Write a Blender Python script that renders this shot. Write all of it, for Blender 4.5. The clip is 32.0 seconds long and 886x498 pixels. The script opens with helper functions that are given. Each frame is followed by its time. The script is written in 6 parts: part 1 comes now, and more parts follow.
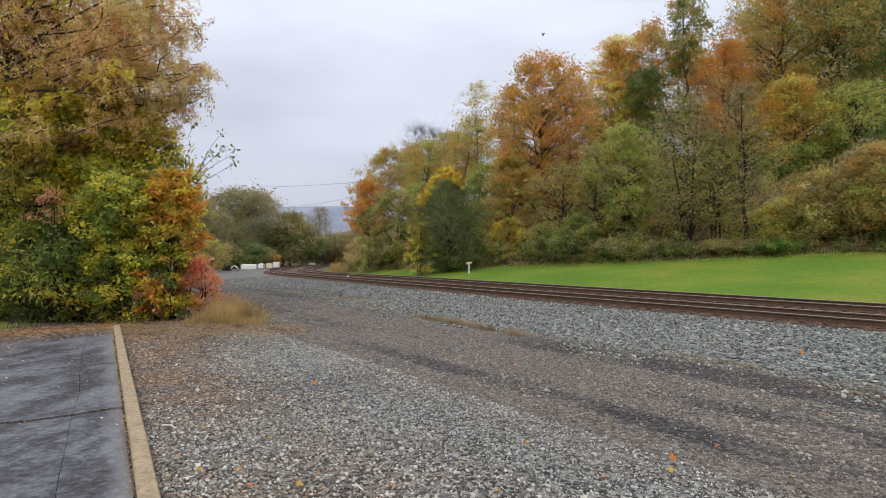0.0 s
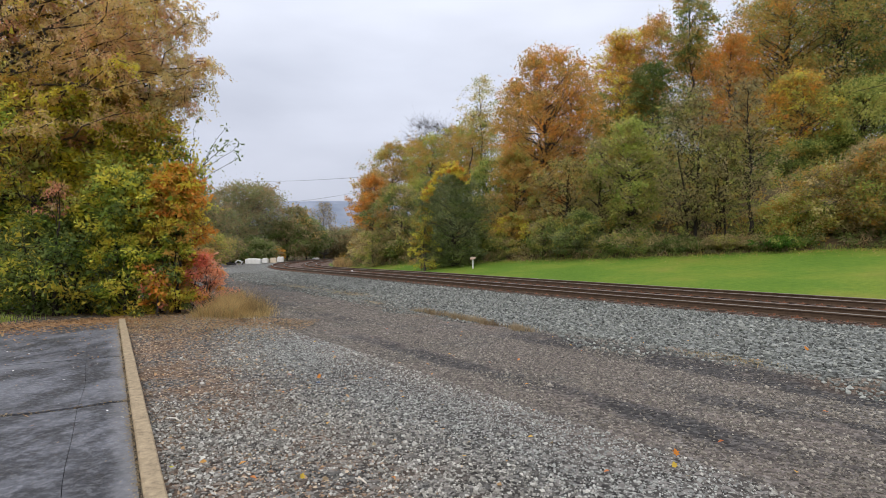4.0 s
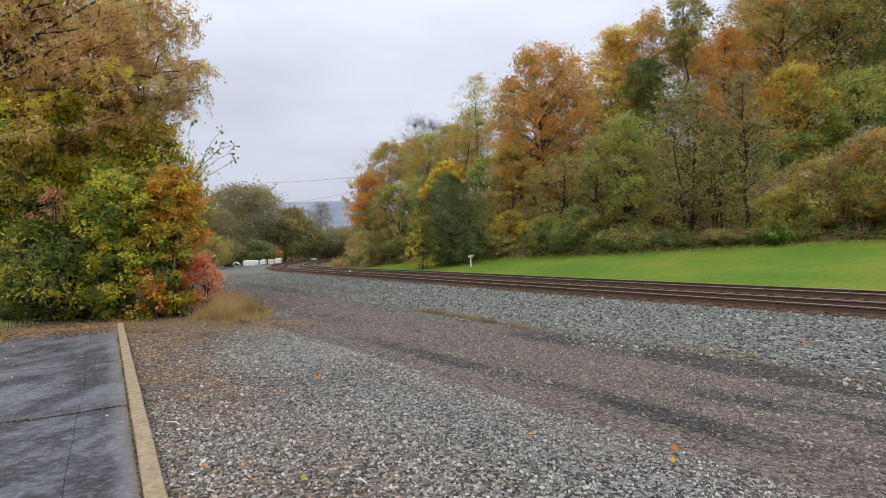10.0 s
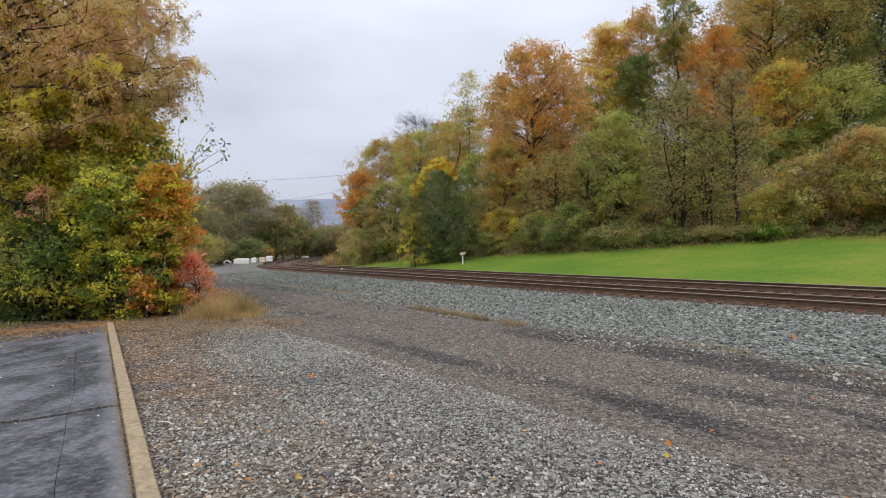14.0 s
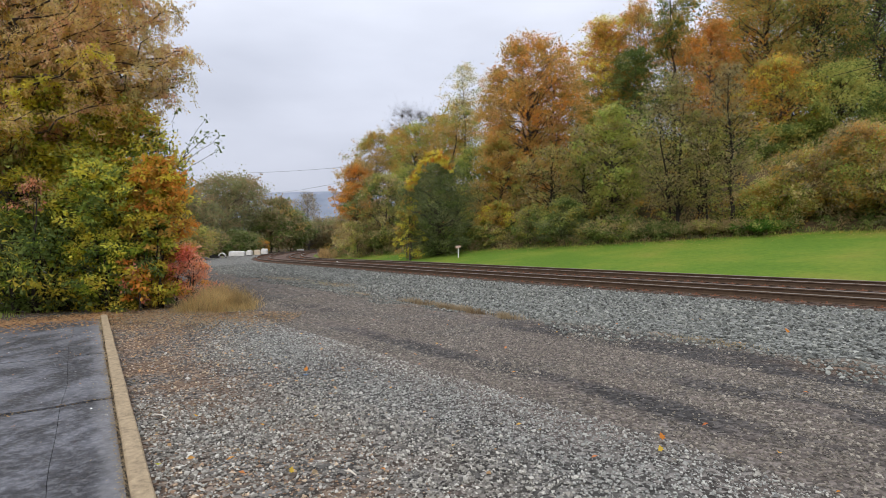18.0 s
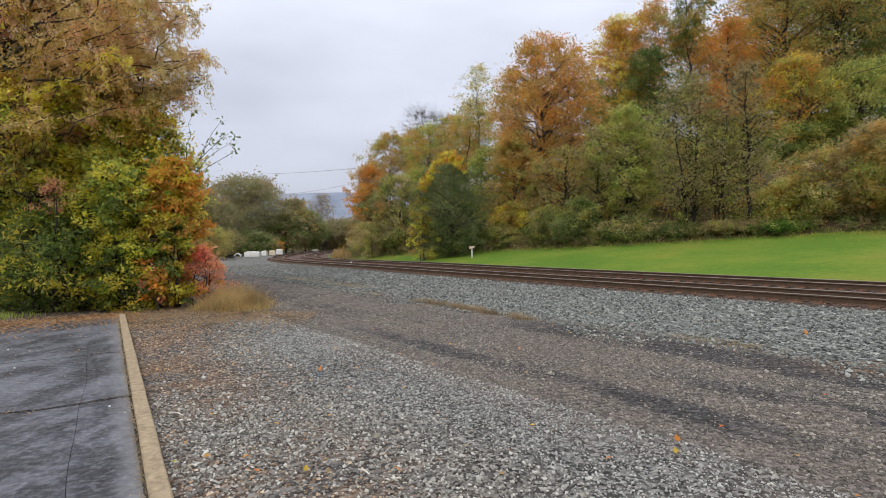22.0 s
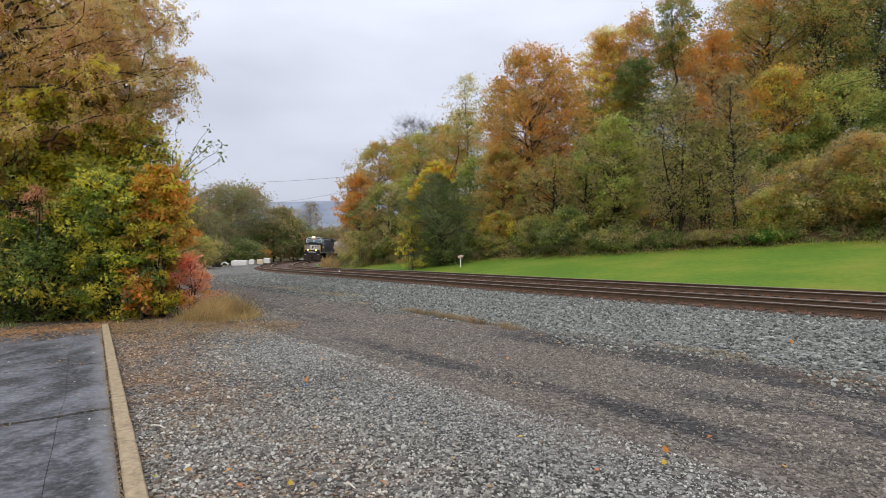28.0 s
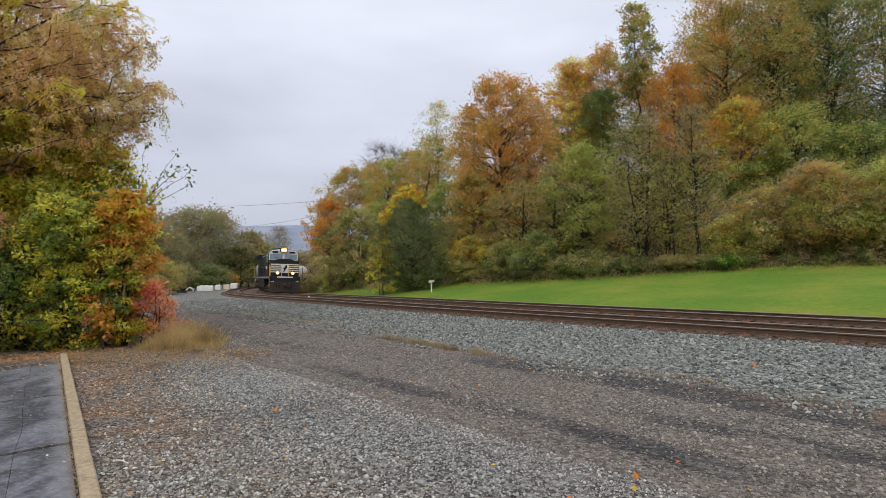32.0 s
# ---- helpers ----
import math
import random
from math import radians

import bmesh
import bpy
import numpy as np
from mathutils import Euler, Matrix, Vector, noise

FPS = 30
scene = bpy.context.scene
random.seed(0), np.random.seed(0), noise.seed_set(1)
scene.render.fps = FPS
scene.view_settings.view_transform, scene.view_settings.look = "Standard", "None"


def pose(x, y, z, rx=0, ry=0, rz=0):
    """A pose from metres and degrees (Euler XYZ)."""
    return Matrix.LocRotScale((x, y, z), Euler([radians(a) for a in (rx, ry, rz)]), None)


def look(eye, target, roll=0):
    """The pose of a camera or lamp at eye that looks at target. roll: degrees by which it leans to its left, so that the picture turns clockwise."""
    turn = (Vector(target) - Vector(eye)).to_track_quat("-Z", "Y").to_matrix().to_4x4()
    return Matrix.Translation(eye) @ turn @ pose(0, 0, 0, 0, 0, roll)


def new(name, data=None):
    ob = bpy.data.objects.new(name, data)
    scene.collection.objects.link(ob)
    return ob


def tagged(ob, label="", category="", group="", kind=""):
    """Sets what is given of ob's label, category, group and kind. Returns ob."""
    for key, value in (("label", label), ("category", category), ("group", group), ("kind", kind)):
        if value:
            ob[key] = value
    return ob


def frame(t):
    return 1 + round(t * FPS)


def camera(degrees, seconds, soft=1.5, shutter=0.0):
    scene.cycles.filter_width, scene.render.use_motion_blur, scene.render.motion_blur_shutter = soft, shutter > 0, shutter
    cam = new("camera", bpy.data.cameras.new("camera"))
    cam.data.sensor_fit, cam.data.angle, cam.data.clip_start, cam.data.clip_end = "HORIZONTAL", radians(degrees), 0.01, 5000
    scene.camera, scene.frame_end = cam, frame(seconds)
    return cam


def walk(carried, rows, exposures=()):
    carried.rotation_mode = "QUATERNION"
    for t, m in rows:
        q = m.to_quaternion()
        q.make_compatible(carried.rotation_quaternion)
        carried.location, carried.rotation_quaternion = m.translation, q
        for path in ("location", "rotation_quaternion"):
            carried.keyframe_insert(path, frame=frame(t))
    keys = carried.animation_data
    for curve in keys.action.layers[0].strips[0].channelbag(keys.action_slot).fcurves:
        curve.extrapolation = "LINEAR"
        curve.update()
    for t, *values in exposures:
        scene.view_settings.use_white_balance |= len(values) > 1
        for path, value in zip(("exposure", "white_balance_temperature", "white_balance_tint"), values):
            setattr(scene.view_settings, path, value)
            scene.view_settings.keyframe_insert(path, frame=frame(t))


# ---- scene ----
cam = camera(76.1, 32.0, soft=0.85)
PATH = [
    (0, (0.01, 0.024, 1.799), (0.009, 2.024, 1.824), 0.0),
    (0.5, (0.018, 0.015, 1.802), (0.026, 2.014, 1.827), -0.4),
    (1, (0.013, 0.016, 1.809), (0.079, 2.014, 1.834), -0.7),
    (1.5, (-0.002, 0.0, 1.814), (0.038, 1.999, 1.837), -0.3),
    (2, (0.006, 0.009, 1.809), (0.03, 2.008, 1.822), -0.3),
    (2.5, (0.008, 0.017, 1.804), (0.002, 2.017, 1.813), -0.2),
    (3, (0.003, 0.022, 1.802), (-0.014, 2.022, 1.809), 0.1),
    (3.5, (0.01, 0.026, 1.795), (-0.008, 2.026, 1.801), 0.3),
    (5.5, (0.012, 0.019, 1.798), (0.015, 2.019, 1.812), -0.6),
    (6, (0.0, 0.003, 1.803), (-0.008, 2.003, 1.817), -0.3),
    (6.5, (0.011, 0.014, 1.8), (-0.003, 2.014, 1.813), -0.2),
    (7, (0.009, 0.015, 1.801), (-0.005, 2.015, 1.811), -0.3),
    (7.5, (0.014, 0.023, 1.8), (0.003, 2.023, 1.809), -0.5),
    (8, (0.012, 0.024, 1.798), (0.013, 2.024, 1.807), -0.8),
    (8.5, (0.003, 0.014, 1.804), (-0.005, 2.014, 1.812), -0.6),
    (9, (0.008, 0.018, 1.801), (-0.002, 2.018, 1.811), -0.6),
    (9.5, (0.009, 0.019, 1.805), (-0.005, 2.019, 1.814), -0.7),
    (10, (0.022, 0.013, 1.805), (0.015, 2.013, 1.807), -0.8),
    (10.5, (0.018, 0.027, 1.802), (0.056, 2.027, 1.795), -1.2),
    (11, (-0.001, 0.014, 1.809), (0.04, 2.014, 1.798), -1.2),
    (11.5, (0.002, 0.024, 1.802), (0.032, 2.024, 1.792), -0.9),
    (12, (0.006, 0.022, 1.804), (0.031, 2.022, 1.794), -0.9),
    (12.5, (0.008, 0.022, 1.805), (0.033, 2.022, 1.792), -0.9),
    (13, (0.007, 0.032, 1.799), (0.028, 2.032, 1.785), -1.0),
    (13.5, (0.001, 0.023, 1.807), (0.025, 2.023, 1.803), -1.0),
    (15.5, (0.002, 0.033, 1.806), (0.015, 2.033, 1.777), -0.9),
    (16, (0.028, 0.058, 1.799), (0.066, 2.057, 1.769), -1.0),
    (16.5, (0.018, 0.046, 1.805), (0.06, 2.045, 1.774), -0.9),
    (17, (0.015, 0.044, 1.803), (0.054, 2.043, 1.772), -1.0),
    (17.5, (0.014, 0.042, 1.805), (0.055, 2.041, 1.774), -1.0),
    (18, (0.008, 0.043, 1.808), (0.045, 2.043, 1.776), -0.8),
    (18.5, (0.011, 0.047, 1.806), (0.048, 2.046, 1.779), -0.9),
    (19, (0.012, 0.034, 1.807), (0.045, 2.034, 1.785), -0.9),
    (19.5, (0.012, 0.032, 1.807), (0.039, 2.032, 1.786), -0.8),
    (20, (0.013, 0.036, 1.81), (0.036, 2.036, 1.787), -1.0),
    (20.5, (0.006, 0.034, 1.81), (0.017, 2.034, 1.783), -1.0),
    (21, (0.01, 0.043, 1.802), (-0.002, 2.043, 1.771), -0.8),
    (21.5, (0.012, 0.042, 1.805), (0.001, 2.041, 1.774), -0.7),
    (22, (0.011, 0.038, 1.802), (0.0, 2.038, 1.773), -0.8),
    (22.5, (0.016, 0.036, 1.803), (0.01, 2.036, 1.774), -0.6),
    (23, (0.017, 0.037, 1.805), (0.029, 2.037, 1.774), -0.5),
    (23.5, (0.019, 0.042, 1.807), (0.067, 2.041, 1.775), -1.0),
    (24, (0.011, 0.038, 1.804), (0.059, 2.038, 1.771), -0.8),
    (24.5, (0.018, 0.049, 1.805), (0.066, 2.049, 1.773), -0.9),
    (25, (0.073, 0.087, 1.802), (0.13, 2.086, 1.771), -0.7),
    (25.5, (0.076, 0.085, 1.802), (0.068, 2.084, 1.78), -1.0),
    (27.5, (0.034, 0.067, 1.807), (0.032, 2.067, 1.804), -0.8),
    (28, (0.022, 0.074, 1.81), (0.051, 2.074, 1.812), -0.7),
    (28.5, (0.011, 0.075, 1.81), (0.071, 2.074, 1.816), -0.4),
    (29, (0.008, 0.068, 1.816), (0.08, 2.067, 1.835), -0.6),
    (29.5, (0.003, 0.064, 1.818), (0.089, 2.062, 1.842), -0.5),
    (30, (0.006, 0.057, 1.821), (0.123, 2.053, 1.863), -0.6),
    (30.5, (-0.003, 0.043, 1.83), (0.145, 2.037, 1.88), -0.3),
    (31, (-0.001, 0.03, 1.833), (0.15, 2.024, 1.89), -0.4),
    (31.5, (-0.012, 0.023, 1.841), (0.14, 2.016, 1.909), -0.6),
    (32, (-0.001, 0.02, 1.85), (0.133, 2.013, 1.937), -0.8),
]
EXPOSURES = [(0.0, 0.0), (29.0, 0.0), (31.0, -0.1), (32.0, -0.1)]
walk(cam, [(t, look(eye, target, roll)) for t, eye, target, roll in PATH], EXPOSURES)

# ---- light ----
world = bpy.data.worlds.new("overcast_sky")
world.use_nodes = True
scene.world = world
wn, wl = world.node_tree.nodes, world.node_tree.links
wn.clear()
w_out = wn.new("ShaderNodeOutputWorld")
w_bg = wn.new("ShaderNodeBackground")
w_sky = wn.new("ShaderNodeTexSky")
w_sky.sky_type, w_sky.sun_disc = "NISHITA", False
w_sky.sun_elevation, w_sky.sun_rotation = radians(40), radians(-162)
w_sky.dust_density, w_sky.ozone_density = 4.0, 2.0
w_co = wn.new("ShaderNodeTexCoord")
w_map = wn.new("ShaderNodeMapping")
w_map.inputs["Scale"].default_value = (1.0, 1.0, 3.2)
w_noise = wn.new("ShaderNodeTexNoise")
w_noise.inputs["Scale"].default_value, w_noise.inputs["Detail"].default_value = 2.2, 5.0
w_noise.inputs["Roughness"].default_value = 0.45
w_ramp = wn.new("ShaderNodeValToRGB")
w_ramp.color_ramp.elements[0].position, w_ramp.color_ramp.elements[0].color = 0.32, (0.55, 0.585, 0.69, 1)
w_ramp.color_ramp.elements[1].position, w_ramp.color_ramp.elements[1].color = 0.68, (0.72, 0.76, 0.88, 1)
w_sep = wn.new("ShaderNodeSeparateXYZ")
w_up = wn.new("ShaderNodeValToRGB")
w_up.color_ramp.elements[0].position, w_up.color_ramp.elements[0].color = 0.0, (0.80, 0.79, 0.80, 1)
w_up.color_ramp.elements[1].position, w_up.color_ramp.elements[1].color = 0.30, (1.12, 1.12, 1.12, 1)
e_top = w_up.color_ramp.elements.new(1.0)
e_top.color = (2.25, 2.20, 2.06, 1)
w_mul = wn.new("ShaderNodeMix")
w_mul.data_type, w_mul.blend_type = "RGBA", "MULTIPLY"
w_mul.inputs[0].default_value = 1.0
w_mix = wn.new("ShaderNodeMix")
w_mix.data_type = "RGBA"
w_mix.inputs[0].default_value = 0.96
w_sc = wn.new("ShaderNodeMix")
w_sc.data_type, w_sc.blend_type = "RGBA", "MULTIPLY"
w_sc.inputs[0].default_value = 1.0
w_sc.inputs[7].default_value = (0.1, 0.1, 0.1, 1)
wl.new(w_co.outputs["Generated"], w_map.inputs["Vector"])
wl.new(w_map.outputs[0], w_noise.inputs["Vector"])
wl.new(w_noise.outputs[0], w_ramp.inputs[0])
wl.new(w_co.outputs["Generated"], w_sep.inputs[0])
wl.new(w_sep.outputs[2], w_up.inputs[0])
wl.new(w_ramp.outputs[0], w_mul.inputs[6])
wl.new(w_up.outputs[0], w_mul.inputs[7])
wl.new(w_sky.outputs[0], w_sc.inputs[6])
wl.new(w_sc.outputs[2], w_mix.inputs[6])
wl.new(w_mul.outputs[2], w_mix.inputs[7])
wl.new(w_mix.outputs[2], w_bg.inputs[0])
w_bg.inputs[1].default_value = 1.05
wl.new(w_bg.outputs[0], w_out.inputs[0])

sun_data = bpy.data.lights.new("sun", "SUN")
sun_data.energy, sun_data.angle, sun_data.color = 1.3, radians(30), (1.0, 0.95, 0.89)
sun = new("sun", sun_data)
sun.rotation_euler = (radians(50), 0, radians(-18))

# ---- materials ----
KERB_A, KERB_B = (-2.065, 4.05), (-8.125, 14.14)


def rgb(r, g, b):
    """Linear colour from screen values 0 to 255."""
    return tuple(((c / 255 + 0.055) / 1.055) ** 2.4 if c > 10 else c / 255 / 12.92 for c in (r, g, b)) + (1.0,)


class Mat:
    """A node material with short ways to add nodes."""

    def __init__(self, name, rough=0.8, metal=0.0):
        self.m = bpy.data.materials.new(name)
        self.m.use_nodes = True
        self.n, self.l = self.m.node_tree.nodes, self.m.node_tree.links
        self.b = self.n["Principled BSDF"]
        self.b.inputs["Specular IOR Level"].default_value = 0.3
        self.b.inputs["Roughness"].default_value = rough
        self.b.inputs["Metallic"].default_value = metal

    def node(self, kind, **values):
        nd = self.n.new("ShaderNode" + kind)
        for k, v in values.items():
            nd.inputs[k.replace("_", " ")].default_value = v
        return nd

    def noise(self, vec, scale, detail=4.0, rough=0.55):
        nd = self.node("TexNoise", Scale=scale, Detail=detail, Roughness=rough)
        if vec is not None:
            self.l.new(vec, nd.inputs["Vector"])
        return nd.outputs[0]

    def ramp(self, fac, stops):
        nd = self.n.new("ShaderNodeValToRGB")
        e = nd.color_ramp.elements
        while len(e) < len(stops):
            e.new(0.5)
        for el, (p, c) in zip(e, stops):
            el.position, el.color = p, c if len(c) == 4 else (*c, 1)
        self.l.new(fac, nd.inputs[0])
        return nd.outputs[0]

    def grey(self, fac, a, b):
        return self.ramp(fac, [(a, (0, 0, 0)), (b, (1, 1, 1))])

    def mix(self, fac, a, b, blend="MIX"):
        nd = self.n.new("ShaderNodeMix")
        nd.data_type, nd.blend_type = "RGBA", blend
        for sock, v in ((nd.inputs[0], fac), (nd.inputs[6], a), (nd.inputs[7], b)):
            if isinstance(v, (int, float, tuple)):
                sock.default_value = v
            else:
                self.l.new(v, sock)
        return nd.outputs[2]

    def calc(self, op, a, b=0.0, c=0.0):
        nd = self.n.new("ShaderNodeMath")
        nd.operation = op
        for sock, v in zip(nd.inputs, (a, b, c)):
            if isinstance(v, (int, float)):
                sock.default_value = v
            else:
                self.l.new(v, sock)
        return nd.outputs[0]

    def coord(self, kind="Object"):
        return self.n.new("ShaderNodeTexCoord").outputs[kind]

    def island(self):
        return self.n.new("ShaderNodeNewGeometry").outputs["Random Per Island"]

    def chance(self):
        return self.n.new("ShaderNodeObjectInfo").outputs["Random"]

    def color(self, sock):
        self.l.new(sock, self.b.inputs["Base Color"])
        return self

    def bump(self, height, strength=0.5, distance=0.02):
        nd = self.node("Bump", Strength=strength, Distance=distance)
        self.l.new(height, nd.inputs["Height"])
        self.l.new(nd.outputs[0], self.b.inputs["Normal"])
        return self


def plain(name, col, rough=0.7, metal=0.0, spread=0.25, scale=6.0, bump=0.0):
    """Paint, metal or concrete: one colour with grime at two scales."""
    a = Mat(name, rough, metal)
    co = a.coord()
    n1, n2 = a.noise(co, scale, 5), a.noise(co, scale * 9, 3)
    f = a.mix(0.4, n1, n2)
    dark = tuple(c * (1 - spread) for c in col[:3]) + (1,)
    light = tuple(min(1, c * (1 + spread)) for c in col[:3]) + (1,)
    a.color(a.ramp(f, [(0.3, dark), (0.7, light)]))
    if bump:
        a.bump(n2, bump, 0.01)
    return a.m


def foliage(name, tones, patch=0.7, clear=0.5, gain=2.3, fade=0.08):
    """Leaves: each one takes a tone by chance, shifted in patches a metre or so wide."""
    a = Mat(name, 0.6)
    a.b.inputs["Specular IOR Level"].default_value = 0.12
    big = a.noise(a.coord(), 0.9, 2)
    f = a.calc("ADD", a.calc("MULTIPLY", a.island(), 1 - patch), a.calc("MULTIPLY", a.grey(big, 0.32, 0.68), patch))
    stops = []
    for k, c in enumerate(tones):
        q = rgb(*c)
        mean = (0.3 * q[0] + 0.6 * q[1] + 0.1 * q[2]) * 1.08
        stops.append((0.06 + 0.88 * k / max(1, len(tones) - 1), tuple(min(0.82, gain * (p + (mean - p) * fade)) for p in q[:3])))
    col = a.ramp(f, stops)
    a.color(col)
    tr = a.n.new("ShaderNodeBsdfTranslucent")
    a.l.new(col, tr.inputs[0])
    mx = a.node("MixShader", Fac=clear)
    a.l.new(a.b.outputs[0], mx.inputs[1])
    a.l.new(tr.outputs[0], mx.inputs[2])
    a.l.new(mx.outputs[0], a.n["Material Output"].inputs[0])
    return a.m


def ground_material():
    """Gravel yard, dirt road, ballast, lawn and forest floor, parted by the distance from the track."""
    a = Mat("ground_cover", 0.95)
    a.b.inputs["Specular IOR Level"].default_value = 0.2
    co = a.coord()
    uv = a.n.new("ShaderNodeUVMap")
    uv.uv_map = "track"
    sp = a.n.new("ShaderNodeSeparateXYZ")
    a.l.new(uv.outputs[0], sp.inputs[0])
    along, across = sp.outputs[0], sp.outputs[1]
    wob = a.calc("MULTIPLY", a.calc("SUBTRACT", a.noise(co, 0.35, 4), 0.5), 2.2)
    wob2 = a.calc("MULTIPLY", a.calc("SUBTRACT", a.noise(co, 1.6, 4), 0.5), 0.9)
    v = a.calc("ADD", a.calc("ADD", across, wob), wob2)
    st = a.n.new("ShaderNodeMapping")
    st.inputs["Scale"].default_value = (0.22, 1.3, 1.0)
    a.l.new(uv.outputs[0], st.inputs["Vector"])
    streak = a.noise(st.outputs[0], 1.0, 5, 0.6)
    vor = a.n.new("ShaderNodeTexVoronoi")
    vor.inputs["Scale"].default_value = 24.0
    a.l.new(co, vor.inputs["Vector"])
    cell = a.n.new("ShaderNodeSeparateColor")
    a.l.new(vor.outputs["Color"], cell.inputs[0])
    fine = a.noise(co, 60, 3)
    stone = a.mix(0.35, cell.outputs[0], fine)
    # Gravel base is darkened to stand in for shadowed gaps between loose stones.
    gravel = a.ramp(stone, [(0.15, rgb(46, 44, 42)), (0.5, rgb(84, 82, 78)), (0.85, rgb(146, 142, 136))])
    dirt = a.ramp(stone, [(0.2, rgb(77, 70, 65)), (0.55, rgb(111, 102, 95)), (0.9, rgb(143, 133, 125))])
    brown = a.ramp(stone, [(0.2, rgb(74, 57, 44)), (0.55, rgb(116, 93, 74)), (0.9, rgb(150, 130, 110))])
    rock = a.ramp(stone, [(0.15, rgb(66, 67, 64)), (0.5, rgb(112, 114, 109)), (0.85, rgb(160, 161, 154))])
    damp = a.ramp(stone, [(0.2, rgb(38, 37, 37)), (0.6, rgb(62, 61, 61)), (0.9, rgb(94, 92, 91))])

    def grey_map(val, lo, hi):
        nd = a.n.new("ShaderNodeMapRange")
        nd.interpolation_type = "SMOOTHSTEP"
        a.l.new(val, nd.inputs[0])
        nd.inputs[1].default_value, nd.inputs[2].default_value = lo, hi
        return nd.outputs[0]

    def band(lo, hi, soft):
        return a.calc("MULTIPLY", grey_map(v, lo - soft, lo + soft), grey_map(v, hi + soft, hi - soft))

    col = a.mix(a.calc("MULTIPLY", grey_map(a.noise(co, 1.0, 6, 0.65), 0.38, 0.62), 0.85), gravel, brown)
    col = a.mix(grey_map(v, 17.4, 18.9), gravel, col)
    road = a.mix(a.calc("MULTIPLY", grey_map(a.noise(co, 0.7, 5), 0.48, 0.62), 0.6), dirt, gravel)
    road = a.mix(a.calc("MULTIPLY", grey_map(streak, 0.44, 0.32), 0.4), road, damp)
    track_v = a.calc("ADD", across, a.calc("MULTIPLY", wob2, 0.55))

    def rut_at(mid, wide, s0, s1, patchy):
        side = a.calc("ABSOLUTE", a.calc("SUBTRACT", track_v, mid))
        ends = a.calc("MULTIPLY", grey_map(along, s0 - 1.2, s0 + 0.8), grey_map(along, s1 + 1.5, s1 - 1.0))
        return a.calc("MULTIPLY", a.calc("MULTIPLY", grey_map(side, wide, wide * 0.45), ends), grey_map(a.noise(co, 1.1, 4), patchy - 0.1, patchy + 0.06))

    rut = a.calc("MAXIMUM", rut_at(15.05, 0.34, -3.0, 4.5, 0.42), rut_at(13.8, 0.34, -6.0, -1.8, 0.44))
    rut2 = a.calc("MAXIMUM", rut_at(12.05, 0.78, -7.0, 3.2, 0.40), rut_at(14.2, 0.6, 7.5, 15.5, 0.50))
    col = a.mix(grey_map(v, 16.9, 15.7), col, road)
    col = a.mix(a.calc("MULTIPLY", rut, 0.78), col, damp)
    col = a.mix(a.calc("MULTIPLY", rut2, 0.85), col, damp)
    weed = a.calc("MULTIPLY", band(10.9, 11.9, 0.3), grey_map(a.noise(co, 0.6, 3), 0.50, 0.62))
    col = a.mix(grey_map(v, 11.7, 10.9), col, rock)
    far_yard = a.calc("MULTIPLY", grey_map(along, 15.0, 30.0), grey_map(across, 5.6, 6.2))
    col = a.mix(a.calc("MULTIPLY", far_yard, a.calc("ADD", 0.1, a.calc("MULTIPLY", streak, 0.6))), col, a.mix(0.5, dirt, gravel))
    col = a.mix(a.calc("MULTIPLY", weed, 0.7), col, brown)
    rust = a.ramp(stone, [(0.2, rgb(66, 50, 44)), (0.6, rgb(104, 84, 74)), (0.9, rgb(132, 114, 104))])
    col = a.mix(grey_map(across, 5.75, 5.35), col, rust)
    # right of the tracks: shoulder, lawn, forest floor
    gn = a.noise(co, 0.22, 5)
    grass = a.ramp(gn, [(0.3, rgb(72, 112, 30)), (0.46, rgb(90, 124, 36)), (0.6, rgb(122, 136, 48)), (0.74, rgb(152, 136, 68))])
    grass = a.mix(0.5, grass, a.ramp(a.noise(co, 4, 6, 0.7), [(0.3, rgb(66, 98, 26)), (0.7, rgb(122, 140, 48))]))
    col = a.mix(grey_map(a.calc("ADD", across, a.calc("MULTIPLY", wob2, 0.4)), -2.3, -2.7), col, grass)
    floor_c = a.ramp(a.noise(co, 1.3, 5), [(0.3, rgb(58, 50, 36)), (0.5, rgb(92, 76, 52)), (0.7, rgb(74, 82, 46))])
    wood = a.n.new("ShaderNodeAttribute")
    wood.attribute_name = "forest"
    col = a.mix(grey_map(a.calc("ADD", wood.outputs["Fac"], a.calc("MULTIPLY", wob2, 0.3)), 0.4, 0.6), col, floor_c)
    a.color(col)
    h = a.calc("MULTIPLY", vor.outputs["Distance"], -1.0)
    a.bump(a.calc("ADD", h, a.calc("MULTIPLY", fine, 0.3)), 0.8, 0.03)
    return a.m


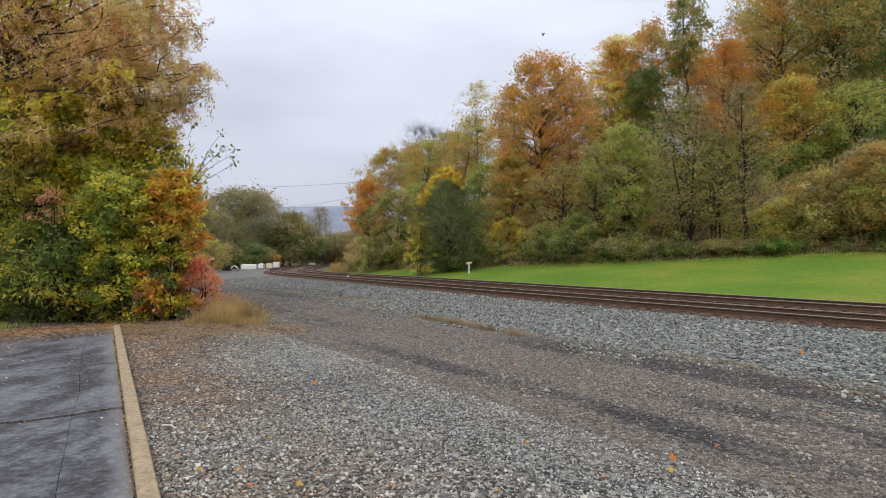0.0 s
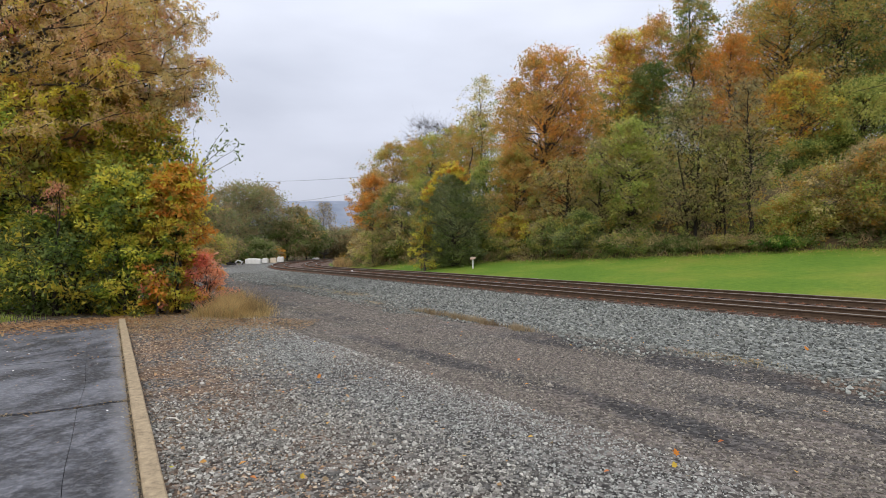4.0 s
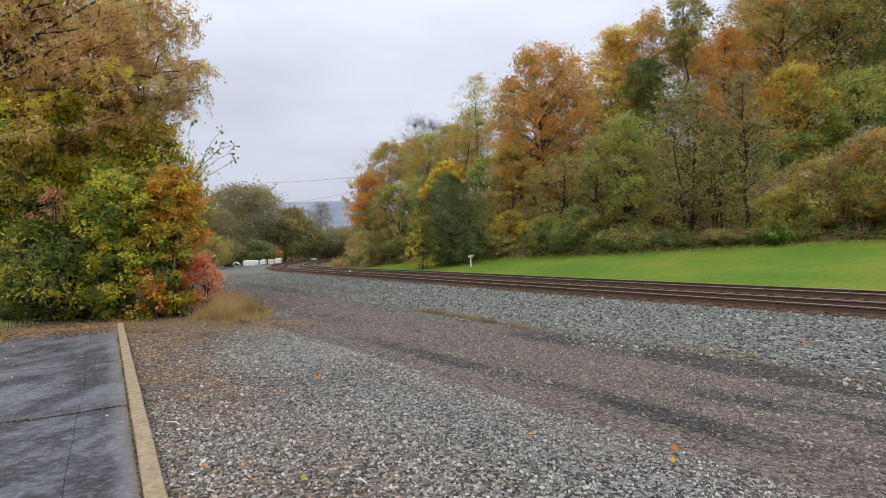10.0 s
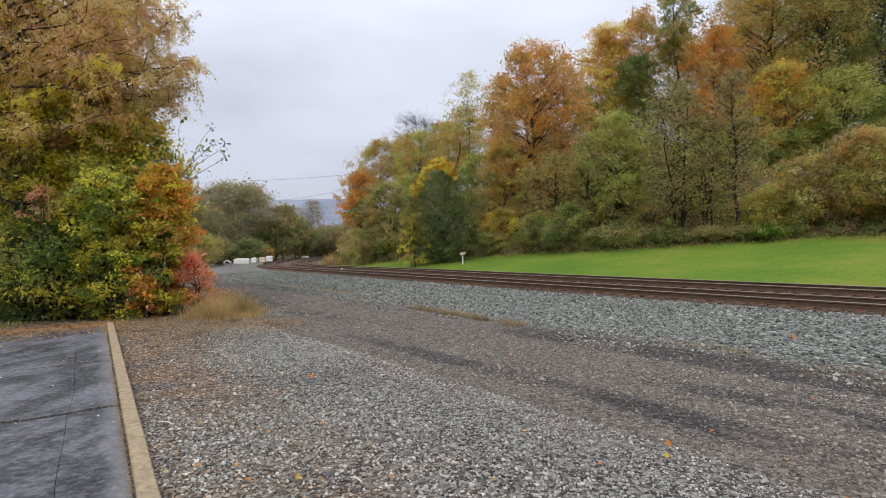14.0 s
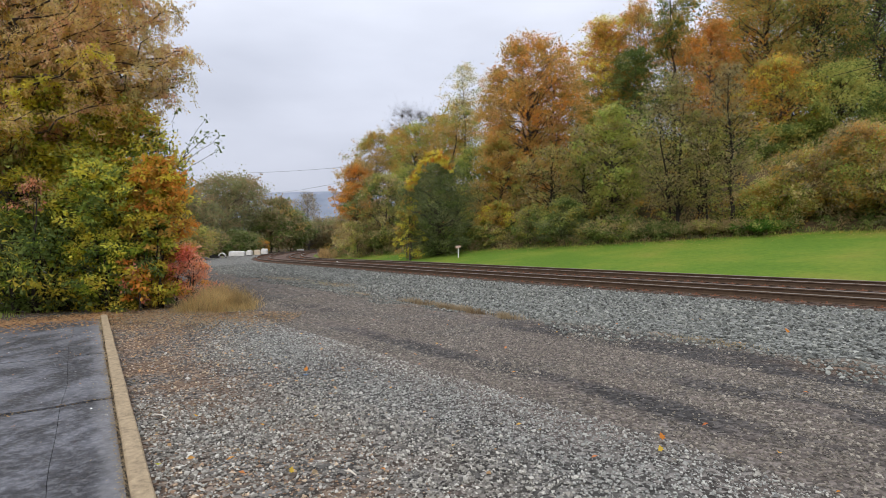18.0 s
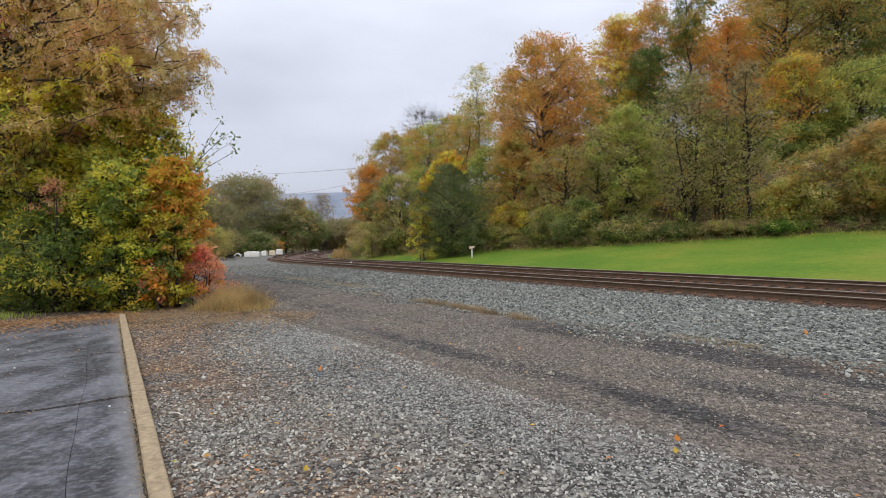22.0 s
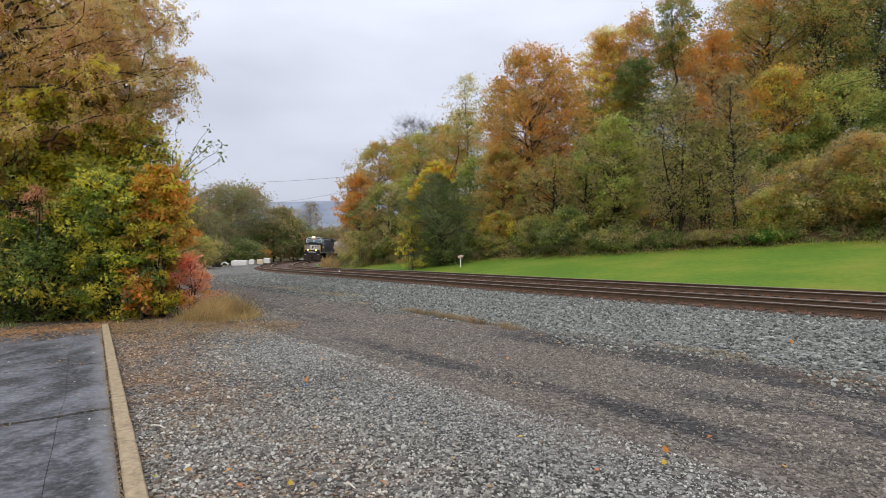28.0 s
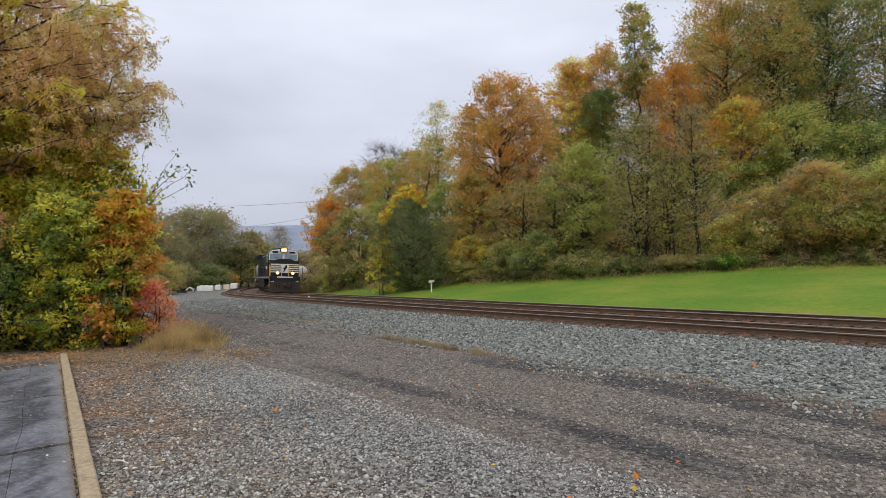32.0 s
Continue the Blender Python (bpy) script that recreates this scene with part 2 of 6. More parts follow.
def asphalt_material():
    a = Mat("sealed_asphalt", 0.62)
    co = a.coord()
    mp = a.n.new("ShaderNodeMapping")
    mp.inputs["Rotation"].default_value = (0, 0, radians(12))
    mp.inputs["Scale"].default_value = (1.35, 0.62, 1)
    a.l.new(co, mp.inputs["Vector"])
    n1 = a.noise(mp.outputs[0], 1.3, 12, 0.64)
    n2 = a.noise(co, 130, 2)
    n3 = a.noise(co, 14, 6, 0.75)
    base = a.ramp(n1, [(0.40, rgb(38, 38, 42)), (0.46, rgb(58, 59, 64)), (0.51, rgb(90, 91, 97)), (0.58, rgb(104, 106, 112)), (0.66, rgb(114, 116, 122))])
    base = a.mix(0.28, base, a.ramp(n3, [(0.40, rgb(32, 32, 34)), (0.5, rgb(80, 81, 85)), (0.60, rgb(150, 151, 155))]))
    base = a.mix(a.calc("MULTIPLY", a.grey(n2, 0.40, 0.75), 0.16), base, rgb(140, 138, 136))
    # pale grit along the kerb
    sp = a.n.new("ShaderNodeSeparateXYZ")
    a.l.new(co, sp.inputs[0])
    dx, dy = KERB_B[0] - KERB_A[0], KERB_B[1] - KERB_A[1]
    d = math.hypot(dx, dy)
    off = a.calc("SUBTRACT", a.calc("MULTIPLY", a.calc("SUBTRACT", sp.outputs[1], KERB_A[1]), dx / d), a.calc("MULTIPLY", a.calc("SUBTRACT", sp.outputs[0], KERB_A[0]), dy / d))
    off = a.calc("ADD", off, a.calc("MULTIPLY", a.calc("SUBTRACT", a.noise(co, 5, 6, 0.7), 0.5), 0.35))
    base = a.mix(a.calc("MULTIPLY", a.ramp(off, [(0.10, (1, 1, 1)), (0.30, (0, 0, 0))]), 0.6), base, rgb(140, 139, 140))
    a.color(base)
    a.bump(n2, 0.35, 0.006)
    return a.m


def stone_material(name, tones, gain=1.0):
    a = Mat(name, 0.9)
    co = a.coord()
    f = a.calc("ADD", a.calc("MULTIPLY", a.island(), 0.75), a.calc("MULTIPLY", a.noise(co, 0.8, 3), 0.25))
    a.color(a.mix(0.2, a.ramp(f, [(0.08 + 0.84 * k / (len(tones) - 1), tuple(gain * q for q in rgb(*c)[:3])) for k, c in enumerate(tones)]),
                  a.ramp(a.noise(co, 45, 3), [(0.3, rgb(58, 56, 54)), (0.7, rgb(160, 156, 152))])))
    return a.m


def bark_material(name, dark, light):
    a = Mat(name, 0.9)
    co = a.coord()
    mp = a.n.new("ShaderNodeMapping")
    mp.inputs["Scale"].default_value = (9, 9, 1.4)
    a.l.new(co, mp.inputs["Vector"])
    n = a.noise(mp.outputs[0], 2.0, 6, 0.6)
    a.color(a.ramp(n, [(0.3, rgb(*dark)), (0.7, rgb(*light))]))
    a.bump(n, 0.6, 0.03)
    return a.m


def glow(name, col, strength):
    a = Mat(name, 0.3)
    a.b.inputs["Emission Color"].default_value = col
    a.b.inputs["Emission Strength"].default_value = strength
    a.b.inputs["Base Color"].default_value = col
    return a.m


M_GROUND = ground_material()
M_ASPHALT = asphalt_material()
M_GRAVEL = stone_material("gravel_stone", [(62, 60, 55), (98, 95, 88), (122, 119, 110), (146, 143, 134), (186, 183, 174)], 1.56)
M_BALLAST = stone_material("ballast_stone", [(48, 50, 47), (84, 88, 83), (114, 117, 110), (140, 143, 134), (192, 193, 183)], 0.98)
M_DIRTSTONE = stone_material("road_stone", [(58, 54, 48), (94, 88, 78), (118, 110, 98), (140, 131, 117), (186, 178, 162)], 0.95)
M_PALESTONE = stone_material("pale_fine_gravel", [(82, 82, 79), (112, 113, 109), (134, 135, 129), (154, 154, 147), (176, 175, 168)], 1.48)
M_BROWNSTONE = stone_material("brown_gravel_stone", [(66, 48, 35), (112, 87, 65), (141, 113, 86), (164, 140, 112), (206, 189, 163)], 1.25)
M_KERB = plain("tan_concrete", rgb(160, 142, 115), 0.9, spread=0.5, scale=16, bump=0.6)
M_WHITE = plain("weathered_white", rgb(216, 214, 208), 0.85, spread=0.12, scale=3, bump=0.2)
M_RAILSIDE = plain("rusty_steel", rgb(86, 69, 54), 0.8, 0.2, spread=0.35, scale=5, bump=0.2)
M_RAILTOP = plain("worn_rail_head", rgb(146, 136, 126), 0.5, 0.6, spread=0.15, scale=3)
M_TIE = plain("weathered_oak_tie", rgb(84, 70, 60), 0.95, spread=0.45, scale=4, bump=0.5)
M_PLATE = plain("rust_orange_plate", rgb(134, 92, 70), 0.9, 0.2, spread=0.4, scale=14)
M_BARK = bark_material("grey_bark", (46, 42, 38), (96, 88, 80))
M_BARKD = bark_material("dark_bark", (26, 23, 20), (62, 55, 48))
M_BARKL = bark_material("pale_bark", (92, 86, 80), (142, 134, 126))

PAL = {
    "rust": [(126, 99, 52), (143, 105, 50), (157, 112, 50), (146, 114, 57), (121, 107, 57)],
    "orange": [(144, 101, 41), (172, 112, 39), (188, 125, 40), (163, 126, 45), (123, 106, 50)],
    "yellow": [(150, 122, 34), (186, 146, 34), (208, 166, 42), (170, 144, 44), (130, 122, 46)],
    "gold_olive": [(92, 88, 38), (134, 112, 46), (160, 124, 50), (118, 112, 52), (146, 98, 42)],
    "olive": [(70, 82, 38), (98, 106, 48), (122, 126, 58), (134, 118, 54), (88, 98, 46)],
    "green": [(70, 84, 34), (92, 106, 42), (112, 122, 50), (128, 132, 58), (106, 106, 48)],
    "light_green": [(98, 108, 46), (120, 128, 56), (138, 142, 66), (150, 146, 76), (124, 122, 56)],
    "dark_green": [(46, 58, 26), (58, 72, 32), (72, 84, 38), (86, 94, 44), (66, 72, 34)],
    "grey_olive": [(98, 90, 58), (116, 106, 70), (132, 120, 80), (114, 112, 64), (104, 92, 62)],
    "tan": [(106, 94, 66), (130, 112, 78), (148, 130, 88), (114, 112, 68), (98, 88, 66)],
    "brown_orange": [(112, 98, 56), (134, 110, 60), (148, 120, 64), (128, 118, 62), (106, 104, 56)],
    "red": [(196, 86, 66), (214, 102, 78), (222, 126, 96), (206, 108, 72), (178, 112, 78)],
    "locust": [(162, 114, 80), (180, 126, 84), (192, 140, 100), (196, 142, 62), (184, 134, 62), (154, 108, 82)],
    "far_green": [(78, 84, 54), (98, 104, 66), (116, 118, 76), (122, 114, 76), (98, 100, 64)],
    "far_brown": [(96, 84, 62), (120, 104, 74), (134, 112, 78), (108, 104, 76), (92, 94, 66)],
    "maple": [(66, 88, 28), (94, 110, 32), (124, 124, 36), (158, 136, 40), (188, 146, 44)],
    "straw": [(124, 106, 74), (154, 128, 82), (184, 154, 96), (200, 172, 116), (130, 108, 78), (112, 104, 70)],
    "litter": [(116, 90, 66), (142, 112, 80), (164, 132, 92), (128, 96, 72), (178, 142, 88)],
    "bright_fall": [(206, 130, 40), (214, 160, 52), (196, 110, 60), (200, 150, 90)],
    "amber": [(206, 120, 28), (216, 136, 34)],
    "lemon": [(206, 168, 44), (218, 186, 56)],
    "turf": [(62, 104, 30), (76, 116, 34), (92, 128, 42), (116, 136, 50)],
    "juniper": [(58, 64, 40), (68, 74, 46), (78, 84, 52), (92, 94, 60)],
    "crumbs": [(112, 92, 68), (140, 120, 90), (166, 146, 112), (184, 166, 132), (120, 96, 66)],
    "fade": [(112, 114, 70), (138, 130, 80), (152, 138, 90), (140, 120, 78)],
}
GAIN = {"straw": 1.2, "crumbs": 1.0, "litter": 1.65, "gold_olive": 2.0, "light_green": 1.85, "tan": 2.1, "orange": 1.95, "maple": 2.6, "yellow": 2.35, "bright_fall": 1.4, "amber": 1.2, "lemon": 1.2, "turf": 1.25, "locust": 2.3, "juniper": 3.1, "red": 2.1, "dark_green": 2.8, "olive": 2.45, "green": 2.6, "grey_olive": 2.15, "rust": 2.25, "brown_orange": 2.35, "far_green": 2.0, "far_brown": 2.0}
M_LEAF = {k: foliage("leaves_" + k, v, gain=GAIN.get(k, 2.55), clear=0.75 if k in ("locust", "maple", "yellow", "gold_olive") else 0.58, fade=0.18 if k == "locust" else 0.08) for k, v in PAL.items()}

# ---- mesh tools ----
RNG = np.random.default_rng(7)


def mesh_np(name, verts, faces, mat, smooth=False):
    """A mesh from arrays: faces all have the same number of corners."""
    me = bpy.data.meshes.new(name)
    verts, faces = np.asarray(verts, np.float32), np.asarray(faces, np.int32)
    k = faces.shape[1]
    me.vertices.add(len(verts))
    me.vertices.foreach_set("co", verts.ravel())
    me.loops.add(faces.size)
    me.loops.foreach_set("vertex_index", faces.ravel())
    me.polygons.add(len(faces))
    me.polygons.foreach_set("loop_start", np.arange(0, faces.size, k, dtype=np.int32))
    me.polygons.foreach_set("loop_total", np.full(len(faces), k, np.int32))
    me.polygons.foreach_set("use_smooth", np.full(len(faces), smooth))
    me.update(calc_edges=True)
    me.materials.append(mat)
    return me


def empty(name, x=0.0, y=0.0, z=0.0, rz=0.0):
    ob = new(name)
    ob.empty_display_size = 0.2
    ob.matrix_basis = pose(x, y, z, 0, 0, rz)
    return ob


def hung(name, me, parent, label=""):
    """A mesh as one part under a thing or part."""
    ob = new(name, me)
    ob.parent = parent
    return tagged(ob, label)


def part(name, bm, mat, parent, label="", bevel=0.0):
    if bevel:
        bmesh.ops.bevel(bm, geom=bm.edges[:], offset=bevel, segments=2, affect="EDGES", profile=0.5)
    me = bpy.data.meshes.new(name)
    bm.to_mesh(me)
    bm.free()
    me.materials.append(mat)
    return hung(name, me, parent, label)


def box(sx, sy, sz, x=0.0, y=0.0, z=0.0, bm=None, turn=None):
    """A box centred on x, y with its base at z."""
    bm = bm or bmesh.new()
    m = Matrix.Translation((x, y, z + sz / 2)) @ (turn or Matrix()) @ Matrix.Diagonal((sx, sy, sz, 1))
    bmesh.ops.create_cube(bm, size=1.0, matrix=m)
    return bm


def rod(a, b, r, bm=None, r2=None, seg=10):
    """A tapered round bar from a to b."""
    bm = bm or bmesh.new()
    a, b = Vector(a), Vector(b)
    d = b - a
    m = Matrix.Translation((a + b) / 2) @ d.to_track_quat("Z", "Y").to_matrix().to_4x4()
    bmesh.ops.create_cone(bm, cap_ends=True, segments=seg, radius1=r, radius2=r if r2 is None else r2, depth=d.length, matrix=m)
    return bm


def prism(outline, y0, y1, axis="y", bm=None):
    """A flat outline pushed along an axis. outline: pairs (x, z) for y, (y, z) for x, (x, y) for z."""
    bm = bm or bmesh.new()
    put = {"y": lambda a, b, c: (a, c, b), "x": lambda a, b, c: (c, a, b), "z": lambda a, b, c: (a, b, c)}[axis]
    v0 = [bm.verts.new(put(a, b, y0)) for a, b in outline]
    v1 = [bm.verts.new(put(a, b, y1)) for a, b in outline]
    n = len(outline)
    bm.faces.new(v0)
    bm.faces.new(v1[::-1])
    for i in range(n):
        bm.faces.new((v0[i], v1[i], v1[(i + 1) % n], v0[(i + 1) % n]))
    bmesh.ops.recalc_face_normals(bm, faces=bm.faces[:])
    return bm


# ---- the line of the tracks ----
S0 = -60
S = np.arange(S0, 560, 1.0)
BEND = np.interp(S, [S0, 0, 30, 60, 76, 84, 130, 260, 560], [0.0, 0.00086, 0.00479, 0.00822, 0.0092, 0.0050, 0.0045, 0.0020, 0.0020])
TH = radians(35.52) - (np.cumsum(BEND) - np.cumsum(BEND)[-S0])
TX = np.cumsum(-np.sin(TH))
TY = np.cumsum(np.cos(TH))
TX += 13.96 - TX[-S0 - 1]
TY += 15.66 - TY[-S0 - 1]
TRACK_GAP = 4.2
RAIL_TOP = 0.35


def on_track(s, off=0.0):
    """Place and heading at s metres along the far track, off metres towards the yard."""
    th = np.interp(s, S, TH)
    return np.interp(s, S, TX) - np.cos(th) * off, np.interp(s, S, TY) - np.sin(th) * off, th


def track_coords(x, y):
    """Metres along the far track and metres across it towards the yard."""
    x, y = np.asarray(x, float).ravel(), np.asarray(y, float).ravel()
    along, across = np.empty(len(x)), np.empty(len(x))
    for i in range(0, len(x), 4000):
        dx, dy = x[i:i + 4000, None] - TX, y[i:i + 4000, None] - TY
        k = np.argmin(dx * dx + dy * dy, axis=1)
        r = np.arange(len(k))
        c, s = np.cos(TH[k]), np.sin(TH[k])
        along[i:i + 4000] = S[k] - s * dx[r, k] + c * dy[r, k]
        left = -(c * dx[r, k] + s * dy[r, k])
        across[i:i + 4000] = left
    return along, across


def ease(v, lo, hi):
    u = np.clip((v - lo) / (hi - lo), 0, 1)
    return u * u * (3 - 2 * u)


def grade(along):
    """The line falls a little towards the bend."""
    return -0.36 * ease(np.asarray(along, float), 22, 66)


def lawn_width(along):
    return np.interp(along, [-60, 8, 22, 33, 45, 52, 56, 70], [21, 18.0, 12.0, 9.0, 5.8, 3.7, 2.7, 2.7])


def height(x, y):
    """Height of the ground, its distance into the woods, and the track coordinates."""
    x, y = np.asarray(x, float).ravel(), np.asarray(y, float).ravel()
    s, v = track_coords(x, y)
    z = 0.13 * ease(-v, -11.2, -6.3)
    a = -v
    z = z - 0.10 * ease(a, 2.2, 2.9)
    e = lawn_width(s)
    z = z + 0.12 * np.clip(a - 2.4, 0, e - 2.4)
    q = np.clip(a - e, 0, None)
    top = np.interp(s, [-60, 0, 45, 60, 80, 120], [15, 15, 13, 9, 5, 2.5])
    z = z + top * (1 - np.exp(-q * 0.5 / top))
    z = z + 0.25 * ease(q, 0, 6) * np.sin(x * 0.7 + 1.3) * np.sin(y * 0.55)
    # the yard dips a little past the end of the pavement
    z = z + 0.015 * np.sin(x * 1.1 + 0.4 * y) * np.sin(0.8 * y - 0.3 * x) * ease(v, 6, 8)
    z = z + grade(s) * (1 - ease(a, 2.6, 9))
    return z, a - e, s, v


def ground_z(x, y):
    return float(height([x], [y])[0][0])


# ---- ground: one sheet to the horizon ----
def spread(lo, hi, step, far):
    mid = list(np.arange(lo, hi, step))
    g = step
    while mid[-1] < far:
        g *= 1.28
        mid.append(mid[-1] + g)
    g = step
    while mid[0] > -far:
        g *= 1.28
        mid.insert(0, mid[0] - g)
    return np.array(mid)


def build_ground():
    gx, gy = spread(-34, 46, 0.55, 3600), spread(-8, 120, 0.6, 3600)
    X, Y = np.meshgrid(gx, gy)
    z, q, s, v = height(X, Y)
    nx, ny = len(gx), len(gy)
    idx = np.arange(nx * ny).reshape(ny, nx)
    faces = np.stack([idx[:-1, :-1], idx[:-1, 1:], idx[1:, 1:], idx[1:, :-1]], -1).reshape(-1, 4)
    verts = np.stack([X.ravel(), Y.ravel(), z], -1)
    me = mesh_np("ground", verts, faces, M_GROUND, True)
    uv = me.uv_layers.new(name="track")
    uv.data.foreach_set("uv", np.stack([s, v], -1)[faces.ravel()].astype(np.float32).ravel())
    att = me.attributes.new("forest", "FLOAT", "POINT")
    left = ease(v, 24, 27) * ease(Y.ravel(), 6, 12) + ease(Y.ravel(), 92, 100) * (v > 6)
    far = ease(np.hypot(X, Y).ravel(), 130, 160) * (abs(v) > 5)
    att.data.foreach_set("value", np.clip(np.maximum(np.maximum(ease(q, -0.3, 0.6), left), far), 0, 1).astype(np.float32))
    tagged(new("ground", me), "grey gravel yard, lawn and forest floor", "ground", kind="structure")


build_ground()


# ---- tracks ----
def sweep(profile, s0, s1, step, off, z):
    """A closed profile (across, up) swept along the track."""
    ss = np.arange(s0, s1, step)
    x, y, th = on_track(ss, off)
    p = np.array(profile)
    vx = x[:, None] - np.cos(th)[:, None] * p[None, :, 0]
    vy = y[:, None] - np.sin(th)[:, None] * p[None, :, 0]
    vz = z + grade(ss)[:, None] + p[None, :, 1]
    n, k = vx.shape
    idx = np.arange(n * k).reshape(n, k)
    nxt = np.roll(idx, -1, axis=1)
    f = np.stack([idx[:-1], nxt[:-1], nxt[1:], idx[1:]], -1).reshape(-1, 4)
    return np.stack([vx, vy, vz], -1).reshape(-1, 3), f


RAIL = [(-0.07, 0), (0.07, 0), (0.07, 0.012), (0.012, 0.035), (0.010, 0.125), (0.036, 0.138), (0.036, 0.166), (-0.036, 0.166),
        (-0.036, 0.138), (-0.010, 0.125), (-0.012, 0.035), (-0.07, 0.012)]
HEAD = [(-0.036, 0.1665), (0.036, 0.1665), (0.033, 0.178), (0.020, 0.181), (-0.020, 0.181), (-0.033, 0.178)]


def sleeper_mesh():
    bm = box(2.6, 0.22, 0.17)
    bmesh.ops.bevel(bm, geom=bm.edges[:], offset=0.012, segments=1, affect="EDGES")
    me = bpy.data.meshes.new("sleeper")
    bm.to_mesh(me)
    bm.free()
    me.materials.append(M_TIE)
    return me


def build_track(name, off, label, mid):
    track = empty(name)
    tagged(track, label, "railway track", "tracks round the curve", "structure")
    zb = RAIL_TOP - 0.181
    for side in (-1, 1):
        v, f = sweep(RAIL, -55, 300, 1.0, off + side * 0.7535, zb)
        rail = hung("rail", mesh_np("rail", v, f, M_RAILSIDE), track, "rusty brown steel rail")
        v, f = sweep(HEAD, -55, 300, 1.0, off + side * 0.7535, zb)
        hung("rail_head", mesh_np("rail_head", v, f, M_RAILTOP), rail, "worn shiny running surface")
    me = sleeper_mesh()
    plates_v, plates_f, spike_v, spike_f = [], [], [], []
    cube = np.array([(x, y, z) for z in (0, 1) for x, y in ((-.5, -.5), (.5, -.5), (.5, .5), (-.5, .5))])
    cf = np.array([(0, 3, 2, 1), (4, 5, 6, 7), (0, 1, 5, 4), (1, 2, 6, 5), (2, 3, 7, 6), (3, 0, 4, 7)])

    def add(vs, fs, size, at, th):
        c, s = np.cos(th), np.sin(th)
        p = cube * size
        q = np.stack([p[:, 0] * c - p[:, 1] * s + at[0], p[:, 0] * s + p[:, 1] * c + at[1], p[:, 2] + at[2]], -1)
        fs.append(cf + 8 * len(vs))
        vs.append(q)

    count = 0
    for s in np.arange(-24, 130, 0.54):
        x, y, th = on_track(s + RNG.normal(0, 0.03), off + RNG.normal(0, 0.035))
        turn = th + RNG.normal(0, 0.012)
        if count < 285:
            ob = new("sleeper", me)
            ob.parent = track
            ob.matrix_basis = pose(x, y, zb - 0.182 + float(grade(s)), 0, 0, math.degrees(turn))
            count += 1
        for side in (-1, 1):
            px, py, pt = on_track(s, off + side * 0.7535)
            zp = zb + float(grade(s))
            add(plates_v, plates_f, (0.34, 0.19, 0.018), (px, py, zp - 0.014), pt)
            for k in (-0.11, 0.11):
                add(spike_v, spike_f, (0.035, 0.035, 0.045), (px + k * np.cos(pt), py + k * np.sin(pt) + 0.02, zp), pt)
            add(spike_v, spike_f, (0.16, 0.03, 0.06), (px - 0.16 * np.sin(pt), py + 0.16 * np.cos(pt), zp - 0.045), pt)
    tagged(hung("tie_plates", mesh_np("tie_plates", np.concatenate(plates_v), np.concatenate(plates_f), M_PLATE), track,
                "rust-orange steel tie plates"), kind="stuff")
    tagged(hung("spikes", mesh_np("spikes", np.concatenate(spike_v), np.concatenate(spike_f), M_PLATE), track,
                "rusty spikes and rail anchors"), kind="stuff")


build_track("railway_track_1", TRACK_GAP, "rusty railway track on wooden ties beside the gravel", 0)
build_track("railway_track_2", 0.0, "rusty railway track beside the lawn", 1)


# ---- loose stones ----
OCT_V = np.array([(1, 0, 0), (-1, 0, 0), (0, 1, 0), (0, -1, 0), (0, 0, 1), (0, 0, -1)], float)
OCT_F = np.array([(0, 2, 4), (2, 1, 4), (1, 3, 4), (3, 0, 4), (2, 0, 5), (1, 2, 5), (3, 1, 5), (0, 3, 5)])


def random_turns(n, rng):
    q = rng.normal(size=(n, 4))
    q /= np.linalg.norm(q, axis=1)[:, None]
    w, x, y, z = q.T
    return np.stack([1 - 2 * (y * y + z * z), 2 * (x * y - z * w), 2 * (x * z + y * w), 2 * (x * y + z * w), 1 - 2 * (x * x + z * z),
                     2 * (y * z - x * w), 2 * (x * z - y * w), 2 * (y * z + x * w), 1 - 2 * (x * x + y * y)], -1).reshape(n, 3, 3)


def stones(name, x, y, z, size, mat, label, sink=0.22):
    n = len(x)
    v = OCT_V[None] * (1 + RNG.uniform(-0.25, 0.25, (n, 6, 1))) * (1 + RNG.uniform(-0.25, 0.3, (n, 1, 3))) + RNG.normal(0, 0.13, (n, 6, 3))
    v = np.einsum("nij,nkj->nki", random_turns(n, RNG), v) * np.stack([np.ones(n), np.ones(n), np.full(n, 0.75)], -1)[:, None, :]
    v = v * (size * 0.5)[:, None, None] + np.stack([x, y, z + size * (0.5 - sink) * 0.75], -1)[:, None, :]
    f = (OCT_F[None] + 6 * np.arange(n)[:, None, None]).reshape(-1, 3)
    ob = new(name, mesh_np(name, v.reshape(-1, 3), f, mat))
    return tagged(ob, label, "gravel", kind="stuff")



def kerb_side(x, y):
    """Metres from the kerb's middle line towards the track."""
    dx, dy = KERB_B[0] - KERB_A[0], KERB_B[1] - KERB_A[1]
    d = math.hypot(dx, dy)
    return ((x - KERB_A[0]) * dy - (y - KERB_A[1]) * dx) / d


def scatter(n, dmin, dmax, half=47, power=1.0):
    """Spots on the ground before the camera, thinning with distance."""
    d = dmin + (dmax - dmin) * RNG.random(n) ** power
    a = np.radians(RNG.uniform(-half, half, n))
    return np.sin(a) * d, np.cos(a) * d


